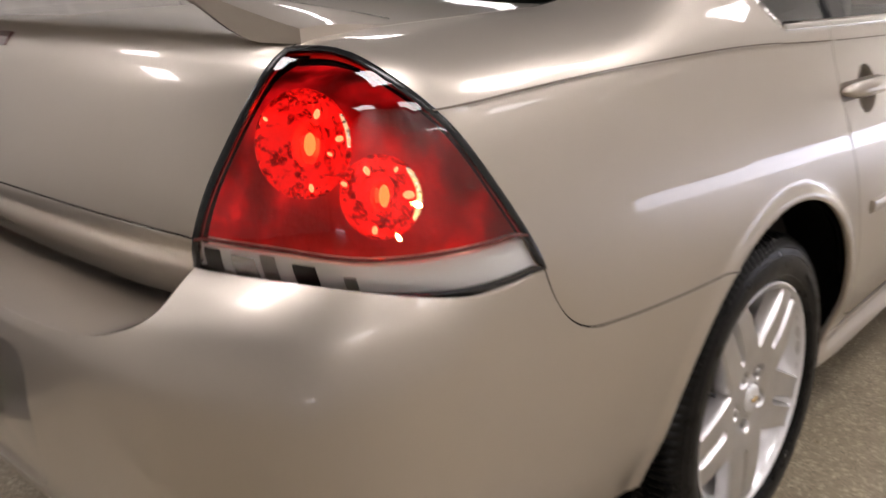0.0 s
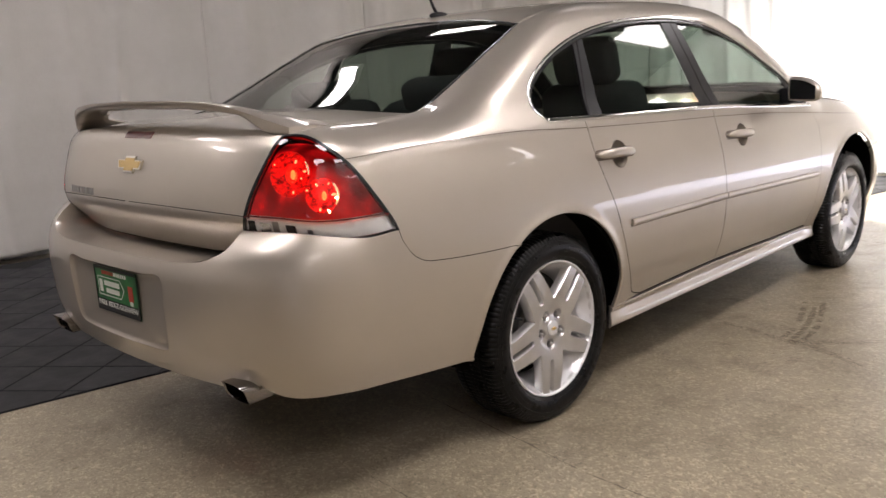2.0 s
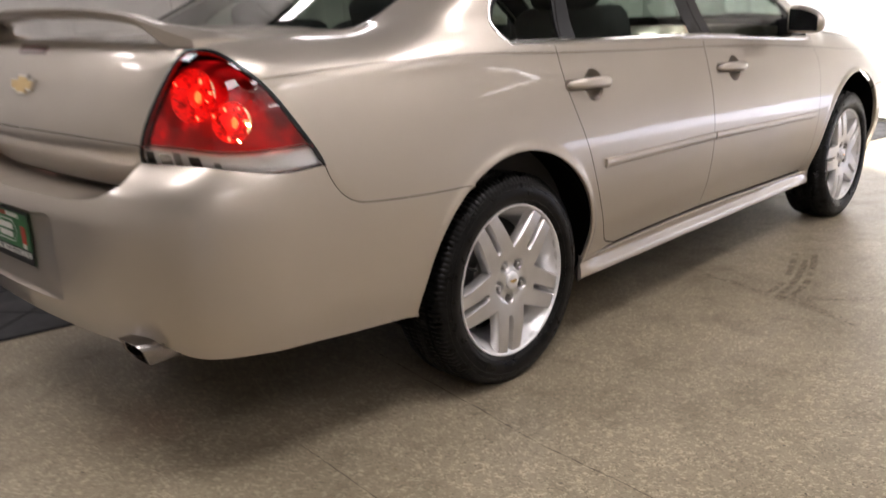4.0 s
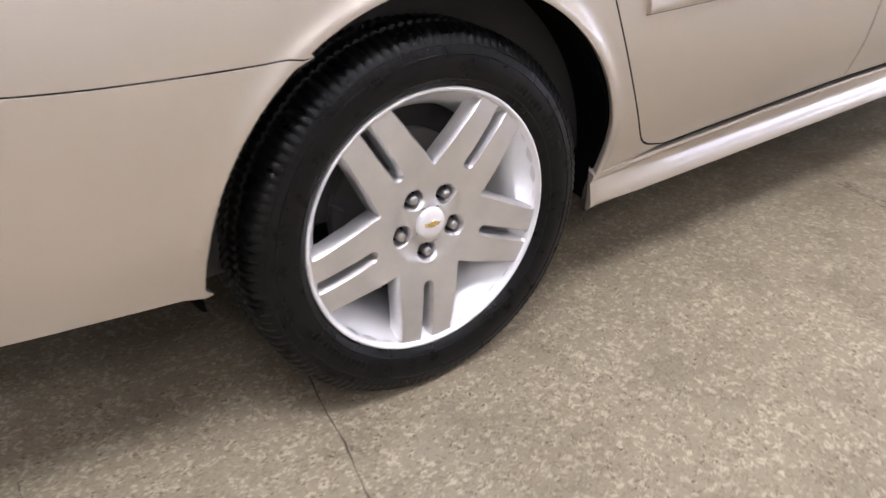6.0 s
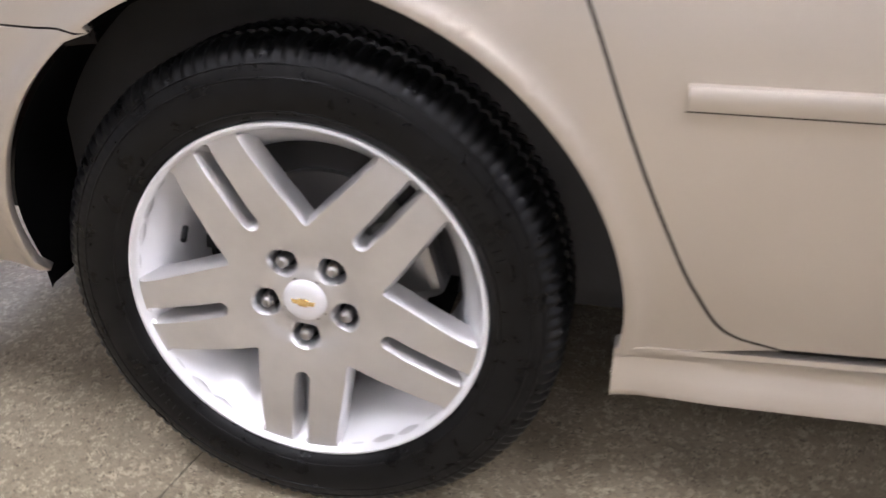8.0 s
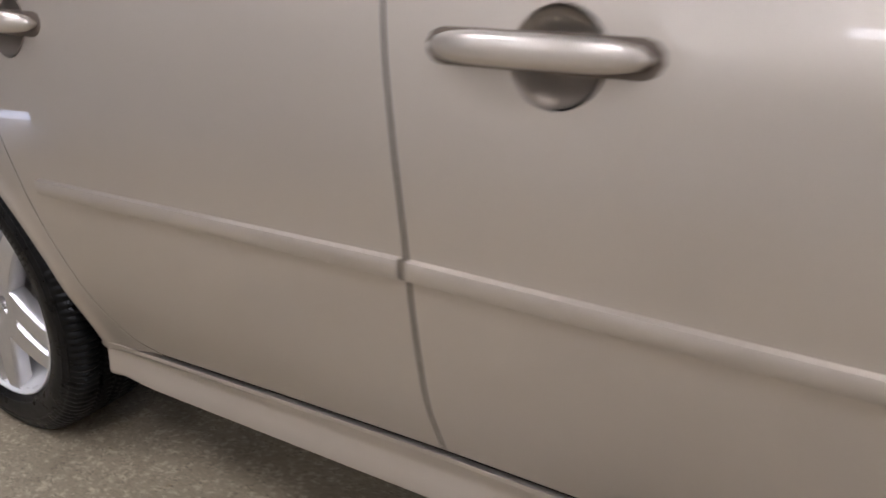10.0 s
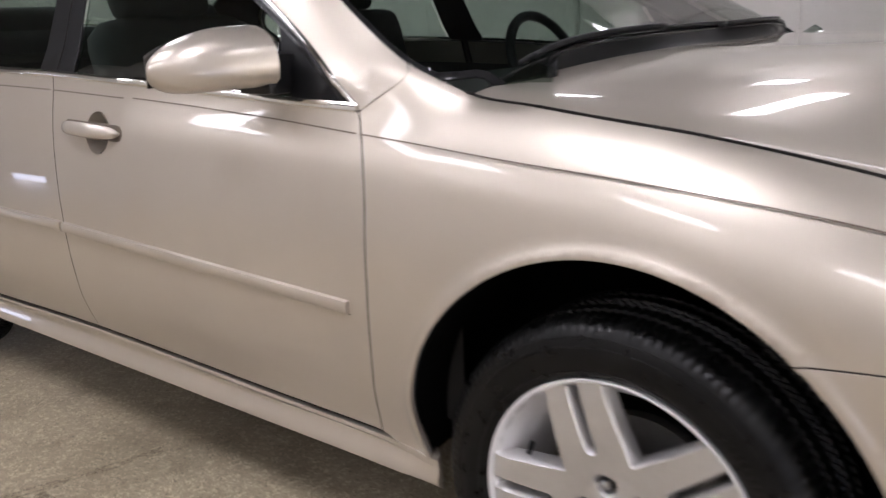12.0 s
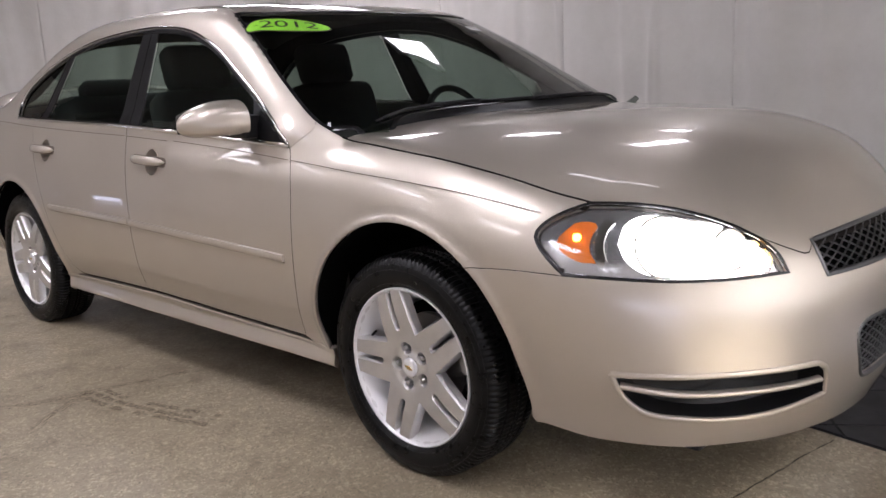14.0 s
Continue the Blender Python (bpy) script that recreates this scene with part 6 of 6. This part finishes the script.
CHAMBER = loop(curve([(3.491, -0.788, 0.779), (3.493, -0.757, 0.82), (3.52, -0.722, 0.838), (3.581, -0.672, 0.829), (3.66, -0.596, 0.803), (3.718, -0.545, 0.764), (3.752, -0.523, 0.725), (3.758, -0.535, 0.7)], body, 0.012),
               curve([(3.758, -0.535, 0.7), (3.709, -0.628, 0.696), (3.616, -0.735, 0.7), (3.555, -0.781, 0.715), (3.515, -0.793, 0.742), (3.491, -0.788, 0.779)], body, 0.012))
HEAD_HOLES = [CHAMBER]
for s in (1, -1):
    lamp = new("headlamp")
    lamp.parent = car
    lamp["label"] = "lit clear headlamp with amber side marker"
    made = [
        panel("headlamp_lens", HL, D_HEAD, body, CLEAR, lamp, 0.03, gap=0.007, depth=0.004, label="clear glossy lens"),
        panel("headlamp_housing", HL, D_HEAD, body, LAMPGREY, lamp, 0.03, gap=0.006, depth=0.02, lift=-0.02, label="bright silver housing", holes=HEAD_HOLES),
        panel("headlamp_back", CHAMBER, D_HEAD, body, GLOWFACETS, lamp, 0.02, gap=-0.012, depth=0.004, lift=-0.062, label="brightly lit faceted reflector"),
        panel("headlamp_divider", curve([(3.452, -0.838, 0.725), (3.44, -0.83, 0.77), (3.438, -0.81, 0.815), (3.452, -0.79, 0.842), (3.47, -0.775, 0.838), (3.458, -0.797, 0.81), (3.46, -0.818, 0.77), (3.472, -0.825, 0.728), (3.452, -0.838, 0.725)], body)[:-1], D_HEAD, body, CHROME, lamp, 0.012, gap=0.0, depth=0.012, lift=-0.01, label="chrome divider beside the amber marker"),
    ]
    rim = np.vstack([HL, HL[:1]])
    made.append(strip("gasket", rim - 0.003 * gradient(body, rim), 0.014, 0.003, body, GLOSS, lamp, "black edge gasket"))
    am = curve([(3.385, -0.832, 0.835), (3.352, -0.866, 0.79), (3.36, -0.868, 0.765), (3.41, -0.856, 0.735), (3.452, -0.838, 0.733)], body)
    am2 = curve([(3.452, -0.838, 0.733), (3.43, -0.835, 0.765), (3.428, -0.82, 0.8), (3.437, -0.804, 0.828), (3.41, -0.815, 0.838), (3.385, -0.832, 0.835)], body)
    made.append(panel("amber_marker", loop(am, am2), D_HEAD, body, AMBER, lamp, 0.012, gap=0.001, depth=0.012, lift=-0.014, label="orange side marker reflector"))
    p = snap(body, np.array([(3.395, -0.845, 0.79)]))[0]
    bl = part("amber_bulb", ball(0.011), AMBERBULB, lamp, "glowing amber bulb")
    bl.data.transform(Matrix.Translation(Vector(p + np.array((-0.006, 0.012, 0)))))
    made.append(smooth(bl))
    tip = snap(body, np.array([(3.735, -0.556, 0.716)]))[0]
    bl = part("turn_bulb", ball(0.011, (1.4, 1.4, 1.0)), AMBERBULB, lamp, "glowing amber turn bulb")
    bl.data.transform(Matrix.Translation(Vector(tip + np.array((-0.008, 0.006, 0)))))
    made.append(smooth(bl))
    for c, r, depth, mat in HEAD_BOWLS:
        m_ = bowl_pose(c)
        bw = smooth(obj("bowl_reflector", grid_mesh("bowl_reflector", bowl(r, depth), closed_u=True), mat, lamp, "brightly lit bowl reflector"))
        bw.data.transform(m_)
        ringp = np.array([(r * math.cos(t), r * math.sin(t), 0.0) for t in np.linspace(0, 2 * np.pi, 49)])
        rg = smooth(obj("bowl_ring", grid_mesh("bowl_ring", rope(ringp, 0.004, 8, up=(0, 0, 1)), closed_v=True), CHROME, lamp))
        rg.data.transform(m_)
        bl = part("bulb", ball(0.3 * r), HEADBULB, lamp, "glowing lamp bulb")
        bl.data.transform(m_ @ pose(0, 0, -0.022))
        made += [bw, rg, smooth(bl)]
    for o in made:
        o.data.transform(Matrix.Diagonal((1, s, 1, 1)))
        if s < 0:
            o.data.flip_normals()
    beam = bpy.data.lights.new("headlamp_beam", "SPOT")
    beam.energy, beam.spot_size, beam.spot_blend, beam.shadow_soft_size, beam.color = BEAM, radians(95), 0.85, 0.05, (0.96, 0.96, 1.0)
    lo = new("headlamp_beam", beam)
    lo.matrix_world = look((3.70, -0.64 * s, 0.74), (6.6, -0.95 * s, 0.3))
    lo.parent = lamp

# ---- boot lid furniture ----
def on_rear(y, z, field=lower):
    p = cast(field, [(-1.6, y, z)], [(1, 0, 0)], 1.2, 200)[0]
    return p, gradient(field, p[None])[0]


p, n = on_rear(0.0, 1.009)
badge = part("badge", bowtie(0.175, 0.06, 0.007), CHROME, lid, "cross-shaped badge with chrome edge")
badge.data.transform(aligned(p, n))
fill = part("badge_fill", bowtie(0.158, 0.046, 0.0085), GOLD, lid, "gold badge face")
fill.data.transform(aligned(p, n))
zz = np.linspace(-0.09, 0.09, 10)
ring = [(y, 1.092) for y in zz] + [(0.09, 1.101)] + [(y, 1.111) for y in zz[::-1]] + [(-0.09, 1.101)]
panel("high_brake_lamp", np.array([on_rear(y, z)[0] for y, z in ring]), (1, 0, -0.3), lower, REDMARK, lid, 0.02, gap=0.0, depth=0.003, lift=0.0015, label="dark red high brake lamp")
for i in range(9):
    y = 0.485 - 0.026 * i
    p, n = on_rear(y, 0.909)
    b_ = part("name_bar", block(-0.009, 0.009, -0.011, 0.011, -0.001, 0.003, 0.001), STEEL, lid, "dark chrome letter bar")
    b_.data.transform(aligned(p, n))

# spoiler on the boot lid: a thin blade that bends down to flat pointed feet
ys = np.concatenate([np.linspace(-0.692, -0.5, 18), np.linspace(-0.48, 0.48, 21), np.linspace(0.5, 0.692, 18)])
rows = []
for y in ys:
    a = abs(y)
    te = -1.088 + 0.25 * a * a + 0.03 * max((a - 0.5) / 0.2, 0) ** 2
    foot = min(max((a - 0.555) / 0.1, 0), 1)
    foot = foot * foot * (3 - 2 * foot)
    le = te + 0.125 + 0.105 * foot
    top = float(np.interp(a, [0, 0.3, 0.45, 0.53, 0.6, 0.66, 0.702], [1.219, 1.213, 1.202, 1.188, 1.164, 1.140, 1.124]))
    sec = []
    for u, v in ((0, -0.3), (0.0, 0.25), (0.12, 0.75), (0.35, 1.0), (0.65, 0.8), (0.9, 0.25), (1.0, -0.1), (0.9, -0.5), (0.6, -0.9), (0.3, -1.0), (0.06, -0.8)):
        x = te + (le - te) * u
        fall = -0.022 * u * (1 - foot) - 0.016 * foot * u
        z = top - 0.010 + fall + (0.009 if v >= 0 else 0.017) * v
        if v < 0 and foot > 0:
            deck = float(cast(lower, [(x, y, 1.4)], [(0, 0, -1)], 0.5, 100)[0, 2])
            deck = max(deck, 1.1) if deck == deck else 1.1
            k_ = foot if v < -0.4 else foot * 0.75
            z = z * (1 - k_) + min(z, deck - 0.003) * k_
        sec.append((x, y, z))
    rows.append(sec)
spoiler = smooth(obj("spoiler", capped(grid_mesh("spoiler", np.array(rows), closed_v=True)), PAINT, lid, "body-colour boot spoiler"), 45)

# ---- number plate card, exhausts, aerial ----
plate = part("number_plate", block(-0.1525, 0.1525, -0.076, 0.076, 0, 0.002, 0.0015), PLATEGREEN, rear_bumper, "green dealer card plate")
PM = Matrix.Translation((-1.18, 0.0, 0.604)) @ Matrix(((0, 0, -1, 0), (-1, 0, 0, 0), (0, 1, 0, 0), (0, 0, 0, 1)))
plate.matrix_local = PM


def on_plate(name, bm, mat, label=""):
    o = part(name, bm, mat, rear_bumper, label)
    o.matrix_local = PM
    return o


for x0, x1, y0, y1 in ((-0.1525, 0.1525, 0.066, 0.076), (-0.1525, 0.1525, -0.076, -0.066), (-0.1525, -0.146, -0.066, 0.066), (0.146, 0.1525, -0.066, 0.066)):
    on_plate("plate_border", block(x0, x1, y0, y1, 0.0022, 0.0034), PRINTBLACK)
on_plate("plate_foot", block(-0.146, 0.146, -0.066, -0.036, 0.0021, 0.0026), PRINTBLACK, "black lower band")
rng = random.Random(8)
x = -0.095
while x < 0.075:
    wd = rng.uniform(0.008, 0.014)
    on_plate("print_bar", block(x, x + wd, 0.05, 0.062, 0.0022, 0.003), PRINTWHITE if x > -0.02 else PRINTRED)
    x += wd + 0.004
tag = [(-0.13, -0.022), (0.03, -0.022), (0.055, 0.01), (0.03, 0.04), (-0.13, 0.04)]
for (xa, ya), (xb, yb) in zip(tag, tag[1:] + tag[:1]):
    on_plate("tag_outline", (lambda bm: bm)(block(-0.5, 0.5, -0.0012, 0.0012, 0.0022, 0.003)), PRINTWHITE).matrix_local = PM @ Matrix.Translation(((xa + xb) / 2, (ya + yb) / 2, 0)) @ Matrix.Rotation(math.atan2(yb - ya, xb - xa), 4, "Z") @ Matrix.Diagonal((math.hypot(xb - xa, yb - ya), 1, 1, 1))
for x0, x1, y0, y1 in ((-0.12, -0.098, -0.012, 0.03), (-0.085, 0.025, 0.012, 0.029), (-0.075, 0.02, -0.012, 0.004)):
    on_plate("print_bar", block(x0, x1, y0, y1, 0.0022, 0.003), PRINTWHITE)
on_plate("print_patch", block(0.085, 0.118, -0.02, 0.03, 0.0022, 0.003, 0.0004), PRINTRED, "reddish brown printed patch")
on_plate("print_patch", block(0.09, 0.112, -0.034, -0.02, 0.0022, 0.003, 0.0004), PRINTWHITE)
lettering("plate_words", "PARK RIDGE-GLENVIEW", 0.0262, PM @ pose(0, -0.051, 0.003), PRINTWHITE, rear_bumper)

for s in (1, -1):
    ex = new("exhaust_tip")
    ex.parent = car
    ex["label"] = "oval polished steel exhaust tip"
    a = np.linspace(0, 2 * np.pi, 36, endpoint=False)
    sup = lambda v: np.sign(v) * np.abs(v) ** 0.62
    rows = []
    for x, k in ((-0.92, 0.78), (-1.02, 0.92), (-1.10, 1.0), (-1.14, 1.03), (-1.144, 1.01), (-1.14, 0.94), (-1.09, 0.9), (-1.0, 0.86)):
        slant = 0.25 * (x + 0.92)
        rows.append(np.stack([x - 0.022 * np.sin(a) * (k > 0.9), -0.605 + 0.055 * k * sup(np.cos(a)), 0.382 + 0.036 * k * sup(np.sin(a))], -1))
    tip = smooth(obj("tip", grid_mesh("tip", np.array(rows) * (1, s, 1), closed_v=True), TIPSTEEL, ex), 40)
    plug = np.stack([rows[-1], np.broadcast_to((-0.99, -0.605, 0.382), rows[-1].shape)], 1) * (1, s, 1)
    obj("tip_bore", grid_mesh("tip_bore", plug, closed_u=True), LINER, ex, "sooty black bore")
    heat = np.array([[(-1.10, -0.605 + 0.068 * q, 0.43 - 0.028 * q * q), (-0.98, -0.605 + 0.068 * q, 0.435 - 0.028 * q * q)] for q in np.linspace(-1, 1, 13)]) * (1, s, 1)
    smooth(obj("heat_shield", grid_mesh("heat_shield", heat), LINER, ex))

aerial = part("aerial_base", ball(0.03, (1.9, 0.75, 0.55), 24, 12), BLACK, car, "black roof aerial foot")
zr = float(cast(upper, [(0.40, 0, 2.0)], [(0, 0, -1)], 1.2, 200)[0, 2])
smooth(aerial).matrix_local = pose(0.40, 0, zr)
mast = smooth(obj("aerial_mast", capped(grid_mesh("aerial_mast", rope([(0.385, 0, zr + 0.01), (0.365, 0, zr + 0.04), (0.34, 0, zr + 0.088)], [0.008, 0.0062, 0.0048], 10, up=(0, 1, 0)), closed_v=True)), BLACK, car, "short black aerial mast"))

# ---- door mirrors ----
for s in (1, -1):
    mir = new("door_mirror")
    mir.parent = car
    mir["label"] = "body-colour door mirror on a black foot"
    rows = []
    for i in range(24):
        t = i / 23
        y = -0.884 - 0.175 * t
        full = max(1 - max((t - 0.15) / 0.85, 0) ** 2.1, 0.0) ** 0.62
        full = max(full, 0.02)
        belly = max(1 - max((t - 0.7) / 0.3, 0) ** 2, 0.0004) ** 0.5
        yc = 1.972 - 0.42 * (t * 0.195)
        sec = []
        for k in range(20):
            a = 2 * math.pi * k / 20
            cx, sz = math.cos(a), math.sin(a)
            fx = 0.095 * (abs(cx) ** 0.85) * (1 if cx > 0 else -0.55) * (1 if cx > 0 else 1)
            fz = math.copysign(abs(sz) ** (0.8 if sz > 0 else 0.45), sz) * (0.075 * full if sz > 0 else 0.045 * belly)
            sec.append((yc + fx * belly * (0.55 + 0.45 * full), y, 1.064 + fz - 0.004 * t))
        rows.append(sec)
    smooth(obj("mirror_shell", capped(grid_mesh("mirror_shell", np.array(rows) * (1, s, 1), closed_v=True)), PAINT, mir), 50)
    glass_rows = []
    for t in np.linspace(0.06, 0.9, 12):
        full = max(1 - max((t - 0.15) / 0.85, 0) ** 2.1, 0.0) ** 0.62
        yc = 1.972 - 0.42 * (t * 0.195) - 0.0525 * (0.55 + 0.45 * full)
        glass_rows.append([(yc - 0.001, -0.884 - 0.175 * t, 1.064 + z * (full if z > 0 else 1)) for z in (-0.036, 0, 0.06)])
    obj("mirror_glass", grid_mesh("mirror_glass", np.array(glass_rows) * (1, s, 1)), GLOSS, mir, "dark mirror glass")
    ft = part("mirror_foot", block(1.945, 2.05, -0.9, -0.825, 1.005, 1.085, 0.016), BLACK, mir, "black mirror foot")
    ft.data.transform(Matrix.Diagonal((1, s, 1, 1)))

# ---- cowl, wipers, windscreen stickers ----
C2, S2 = resample(COWL, 0.03), resample(SCREEN_FOOT, 0.03)
m_n = 30
ci, si = (np.stack([np.interp(np.linspace(0, 1, m_n), np.linspace(0, 1, len(c)), c[:, k]) for k in range(3)], -1) for c in (C2, S2))
rows = np.stack([ci - (0, 0, 0.012), 0.5 * (ci + si) - (0, 0, 0.014), si - (0, 0, 0.003)], 1)
full = np.concatenate([rows, (rows * (1, -1, 1))[::-1][1:]], 0)
smooth(obj("cowl", grid_mesh("cowl", full), BLACK, car, "black plastic cowl under the windscreen"))


def on_glass(x, y, field=upper):
    p = cast(field, [(x, y, 2.0)], [(0, 0, -1)], 1.3, 200)[0]
    return p, gradient(field, p[None])[0]


for path in ([(2.50, -0.70), (2.54, -0.45), (2.565, -0.15), (2.57, 0.05)], [(2.58, 0.0), (2.57, 0.25), (2.545, 0.5), (2.49, 0.72)]):
    wiper = new("wiper")
    wiper.parent = car
    wiper["label"] = "black windscreen wiper"
    q = curve([(x, y, 0) for x, y in path], None, 0.02)
    pts = np.array([on_glass(x, y)[0] + 0.005 * on_glass(x, y)[1] for x, y, _ in q])
    smooth(obj("blade", capped(grid_mesh("blade", rope(pts, 0.0055, 8, 0.9), closed_v=True)), BLACK, wiper))
    arm = pts[1: int(len(pts) * 0.6)] + np.array((0.014, 0, 0.004))
    smooth(obj("arm", capped(grid_mesh("arm", rope(arm, 0.006, 8), closed_v=True)), BLACK, wiper))

p, n = on_glass(1.877, -0.553)
sm = aligned(p + 0.004 * n, n, up=Vector(n).cross(Vector((0.165, 0.275, 0.0))))
bm = bmesh.new()
verts = [bm.verts.new((0.16 * math.cos(t), 0.062 * math.sin(t), 0)) for t in np.linspace(0, 2 * np.pi, 48, endpoint=False)]
bm.faces.new(verts)


def wrapped(me, m_, lift):
    """Lay a flat mesh onto the windscreen."""
    me.transform(m_)
    co = np.array([v.co[:] for v in me.vertices])
    q = cast(upper, co + (0, 0, 0.3), np.broadcast_to((0, 0, -1), co.shape), 0.8, 200)
    q = q + lift * gradient(upper, q)
    for v, c in zip(me.vertices, q):
        v.co = c


st = part("year_sticker", bm, PRINTBLACK, car, "oval lime green year sticker with black edge")
bmesh_fix = bmesh.new()
bmesh_fix.from_mesh(st.data)
bmesh.ops.poke(bmesh_fix, faces=bmesh_fix.faces[:])
bmesh.ops.subdivide_edges(bmesh_fix, edges=bmesh_fix.edges[:], cuts=3)
bmesh_fix.to_mesh(st.data)
bmesh_fix.free()
lime = obj("sticker_face", st.data.copy(), None, car, "lime green sticker face")
lime.data.materials.clear()
lime.data.materials.append(LIME)
lime.data.transform(Matrix.Diagonal((0.965, 0.9, 1, 1)))
wrapped(st.data, sm, 0.002)
wrapped(lime.data, sm, 0.0032)
year = lettering("year", "2012", 0.082, Matrix(), PRINTBLACK, car, 0.0)
year.data.transform(Matrix.Diagonal((1.35, 1, 1, 1)))
wrapped(year.data, sm, 0.0045)
p, n = on_glass(1.948, 0.4)
note = part("paper_note", block(-0.035, 0.035, -0.02, 0.02, 0, 0.001), PRINTWHITE, car, "small white paper sticker")
note.data.transform(aligned(p + 0.003 * n, n, up=(-1, 0, 0.5)))

# ---- cabin ----
def cushion(x0, x1, y0, y1, z0, z1, b_=0.06):
    return block(x0, x1, y0, y1, z0, z1, b_, 3)


def seat(x, y, wide, lean, name, low=0.0):
    st_ = new(name)
    st_.parent = car
    st_["label"] = "charcoal cloth car seat with headrest"
    base = smooth(part("cushion", cushion(x - 0.02, x + 0.5, y - wide / 2, y + wide / 2, 0.42, 0.60), SEAT, st_))
    bk = smooth(part("backrest", cushion(-0.085, 0.085, -wide / 2, wide / 2, 0, 0.62, 0.08), SEAT, st_))
    bk.matrix_local = pose(x, y, 0.56, 0, -lean, 0)
    hr = smooth(part("headrest", cushion(-0.06, 0.06, -0.16, 0.16, 0.62 - low / 2, 0.83 - low, 0.058), SEAT, st_))
    hr.matrix_local = pose(x, y, 0.56, 0, -lean, 0)
    for dy in (-0.06, 0.06):
        post = smooth(obj("post", grid_mesh("post", rope([(0, dy, 0.58), (0, dy, 0.7)], 0.007, 8, up=(1, 0, 0)), closed_v=True), CHROME, st_))
        post.matrix_local = pose(x, y, 0.56, 0, -lean, 0)


seat(1.12, -0.38, 0.52, 16, "front_seat")
seat(1.12, 0.38, 0.52, 16, "front_seat")
seat(0.22, -0.36, 0.62, 20, "rear_seat", 0.12)
seat(0.22, 0.36, 0.62, 20, "rear_seat", 0.12)
smooth(part("parcel_shelf", cushion(-0.45, 0.14, -0.62, 0.62, 1.03, 1.07, 0.015), CABIN, car, "dark parcel shelf"), 40)
smooth(part("dashboard", cushion(1.98, 2.5, -0.72, 0.72, 0.72, 1.0, 0.07), CABIN, car, "black dashboard"), 40)
smooth(part("instrument_hood", cushion(1.93, 2.2, 0.2, 0.58, 0.95, 1.045, 0.04), CABIN, car, "black instrument cowl"), 40)
sw = new("steering_wheel")
sw.parent = car
sw["label"] = "black three-spoke steering wheel"
ringp = np.array([(0, 0.185 * math.cos(t), 0.185 * math.sin(t)) for t in np.linspace(0, 2 * np.pi, 61)])
o1 = smooth(obj("rim", grid_mesh("rim", rope(ringp, 0.016, 10, up=(1, 0, 0)), closed_v=True), BLACK, sw))
o2 = smooth(part("boss", cushion(-0.03, 0.03, -0.075, 0.075, -0.07, 0.06, 0.025), BLACK, sw))
o3 = smooth(part("spoke", cushion(-0.012, 0.012, -0.18, 0.18, -0.02, 0.015, 0.008), BLACK, sw))
sw.matrix_local = pose(1.86, 0.39, 0.955, 0, -24, 0)
part("cabin_floor", block(-0.45, 2.5, -0.76, 0.76, 0.3, 0.36), CABIN, car, "dark carpet")
for s in (1, -1):
    dc = np.array([[(x, s * -(0.81 - 0.03 * abs(x - 1.1)), z) for z in (0.34, 0.7, 0.97 - 0.02 * x)] for x in np.linspace(-0.4, 2.4, 12)])
    smooth(obj("door_card", grid_mesh("door_card", dc), CABIN, car, "dark inner door trim"))


# ---- the car body's last settling, wheels left where they stand ----
def still(ob):
    """True for wheels and for parts that ride on an already shifted piece."""
    up = ob
    while up is not car:
        if up.name.startswith("wheel") and up.parent is car and not up.name.startswith("wheel_housing"):
            return True
        if up is not ob and up.matrix_basis != Matrix():
            return True
        up = up.parent
    return False


done = set()
for ob in sorted(car.children_recursive, key=lambda o: o.name):
    if still(ob):
        continue
    if ob.matrix_basis == Matrix():
        if ob.type == "MESH" and ob.data.name not in done:
            done.add(ob.data.name)
            co = np.zeros(3 * len(ob.data.vertices))
            ob.data.vertices.foreach_get("co", co)
            ob.data.vertices.foreach_set("co", settle(co.reshape(-1, 3)).ravel())
            ob.data.update()
    else:
        at = np.array(ob.matrix_basis.translation)
        ob.matrix_basis = Matrix.Translation(Vector(settle(at) - at)) @ ob.matrix_basis
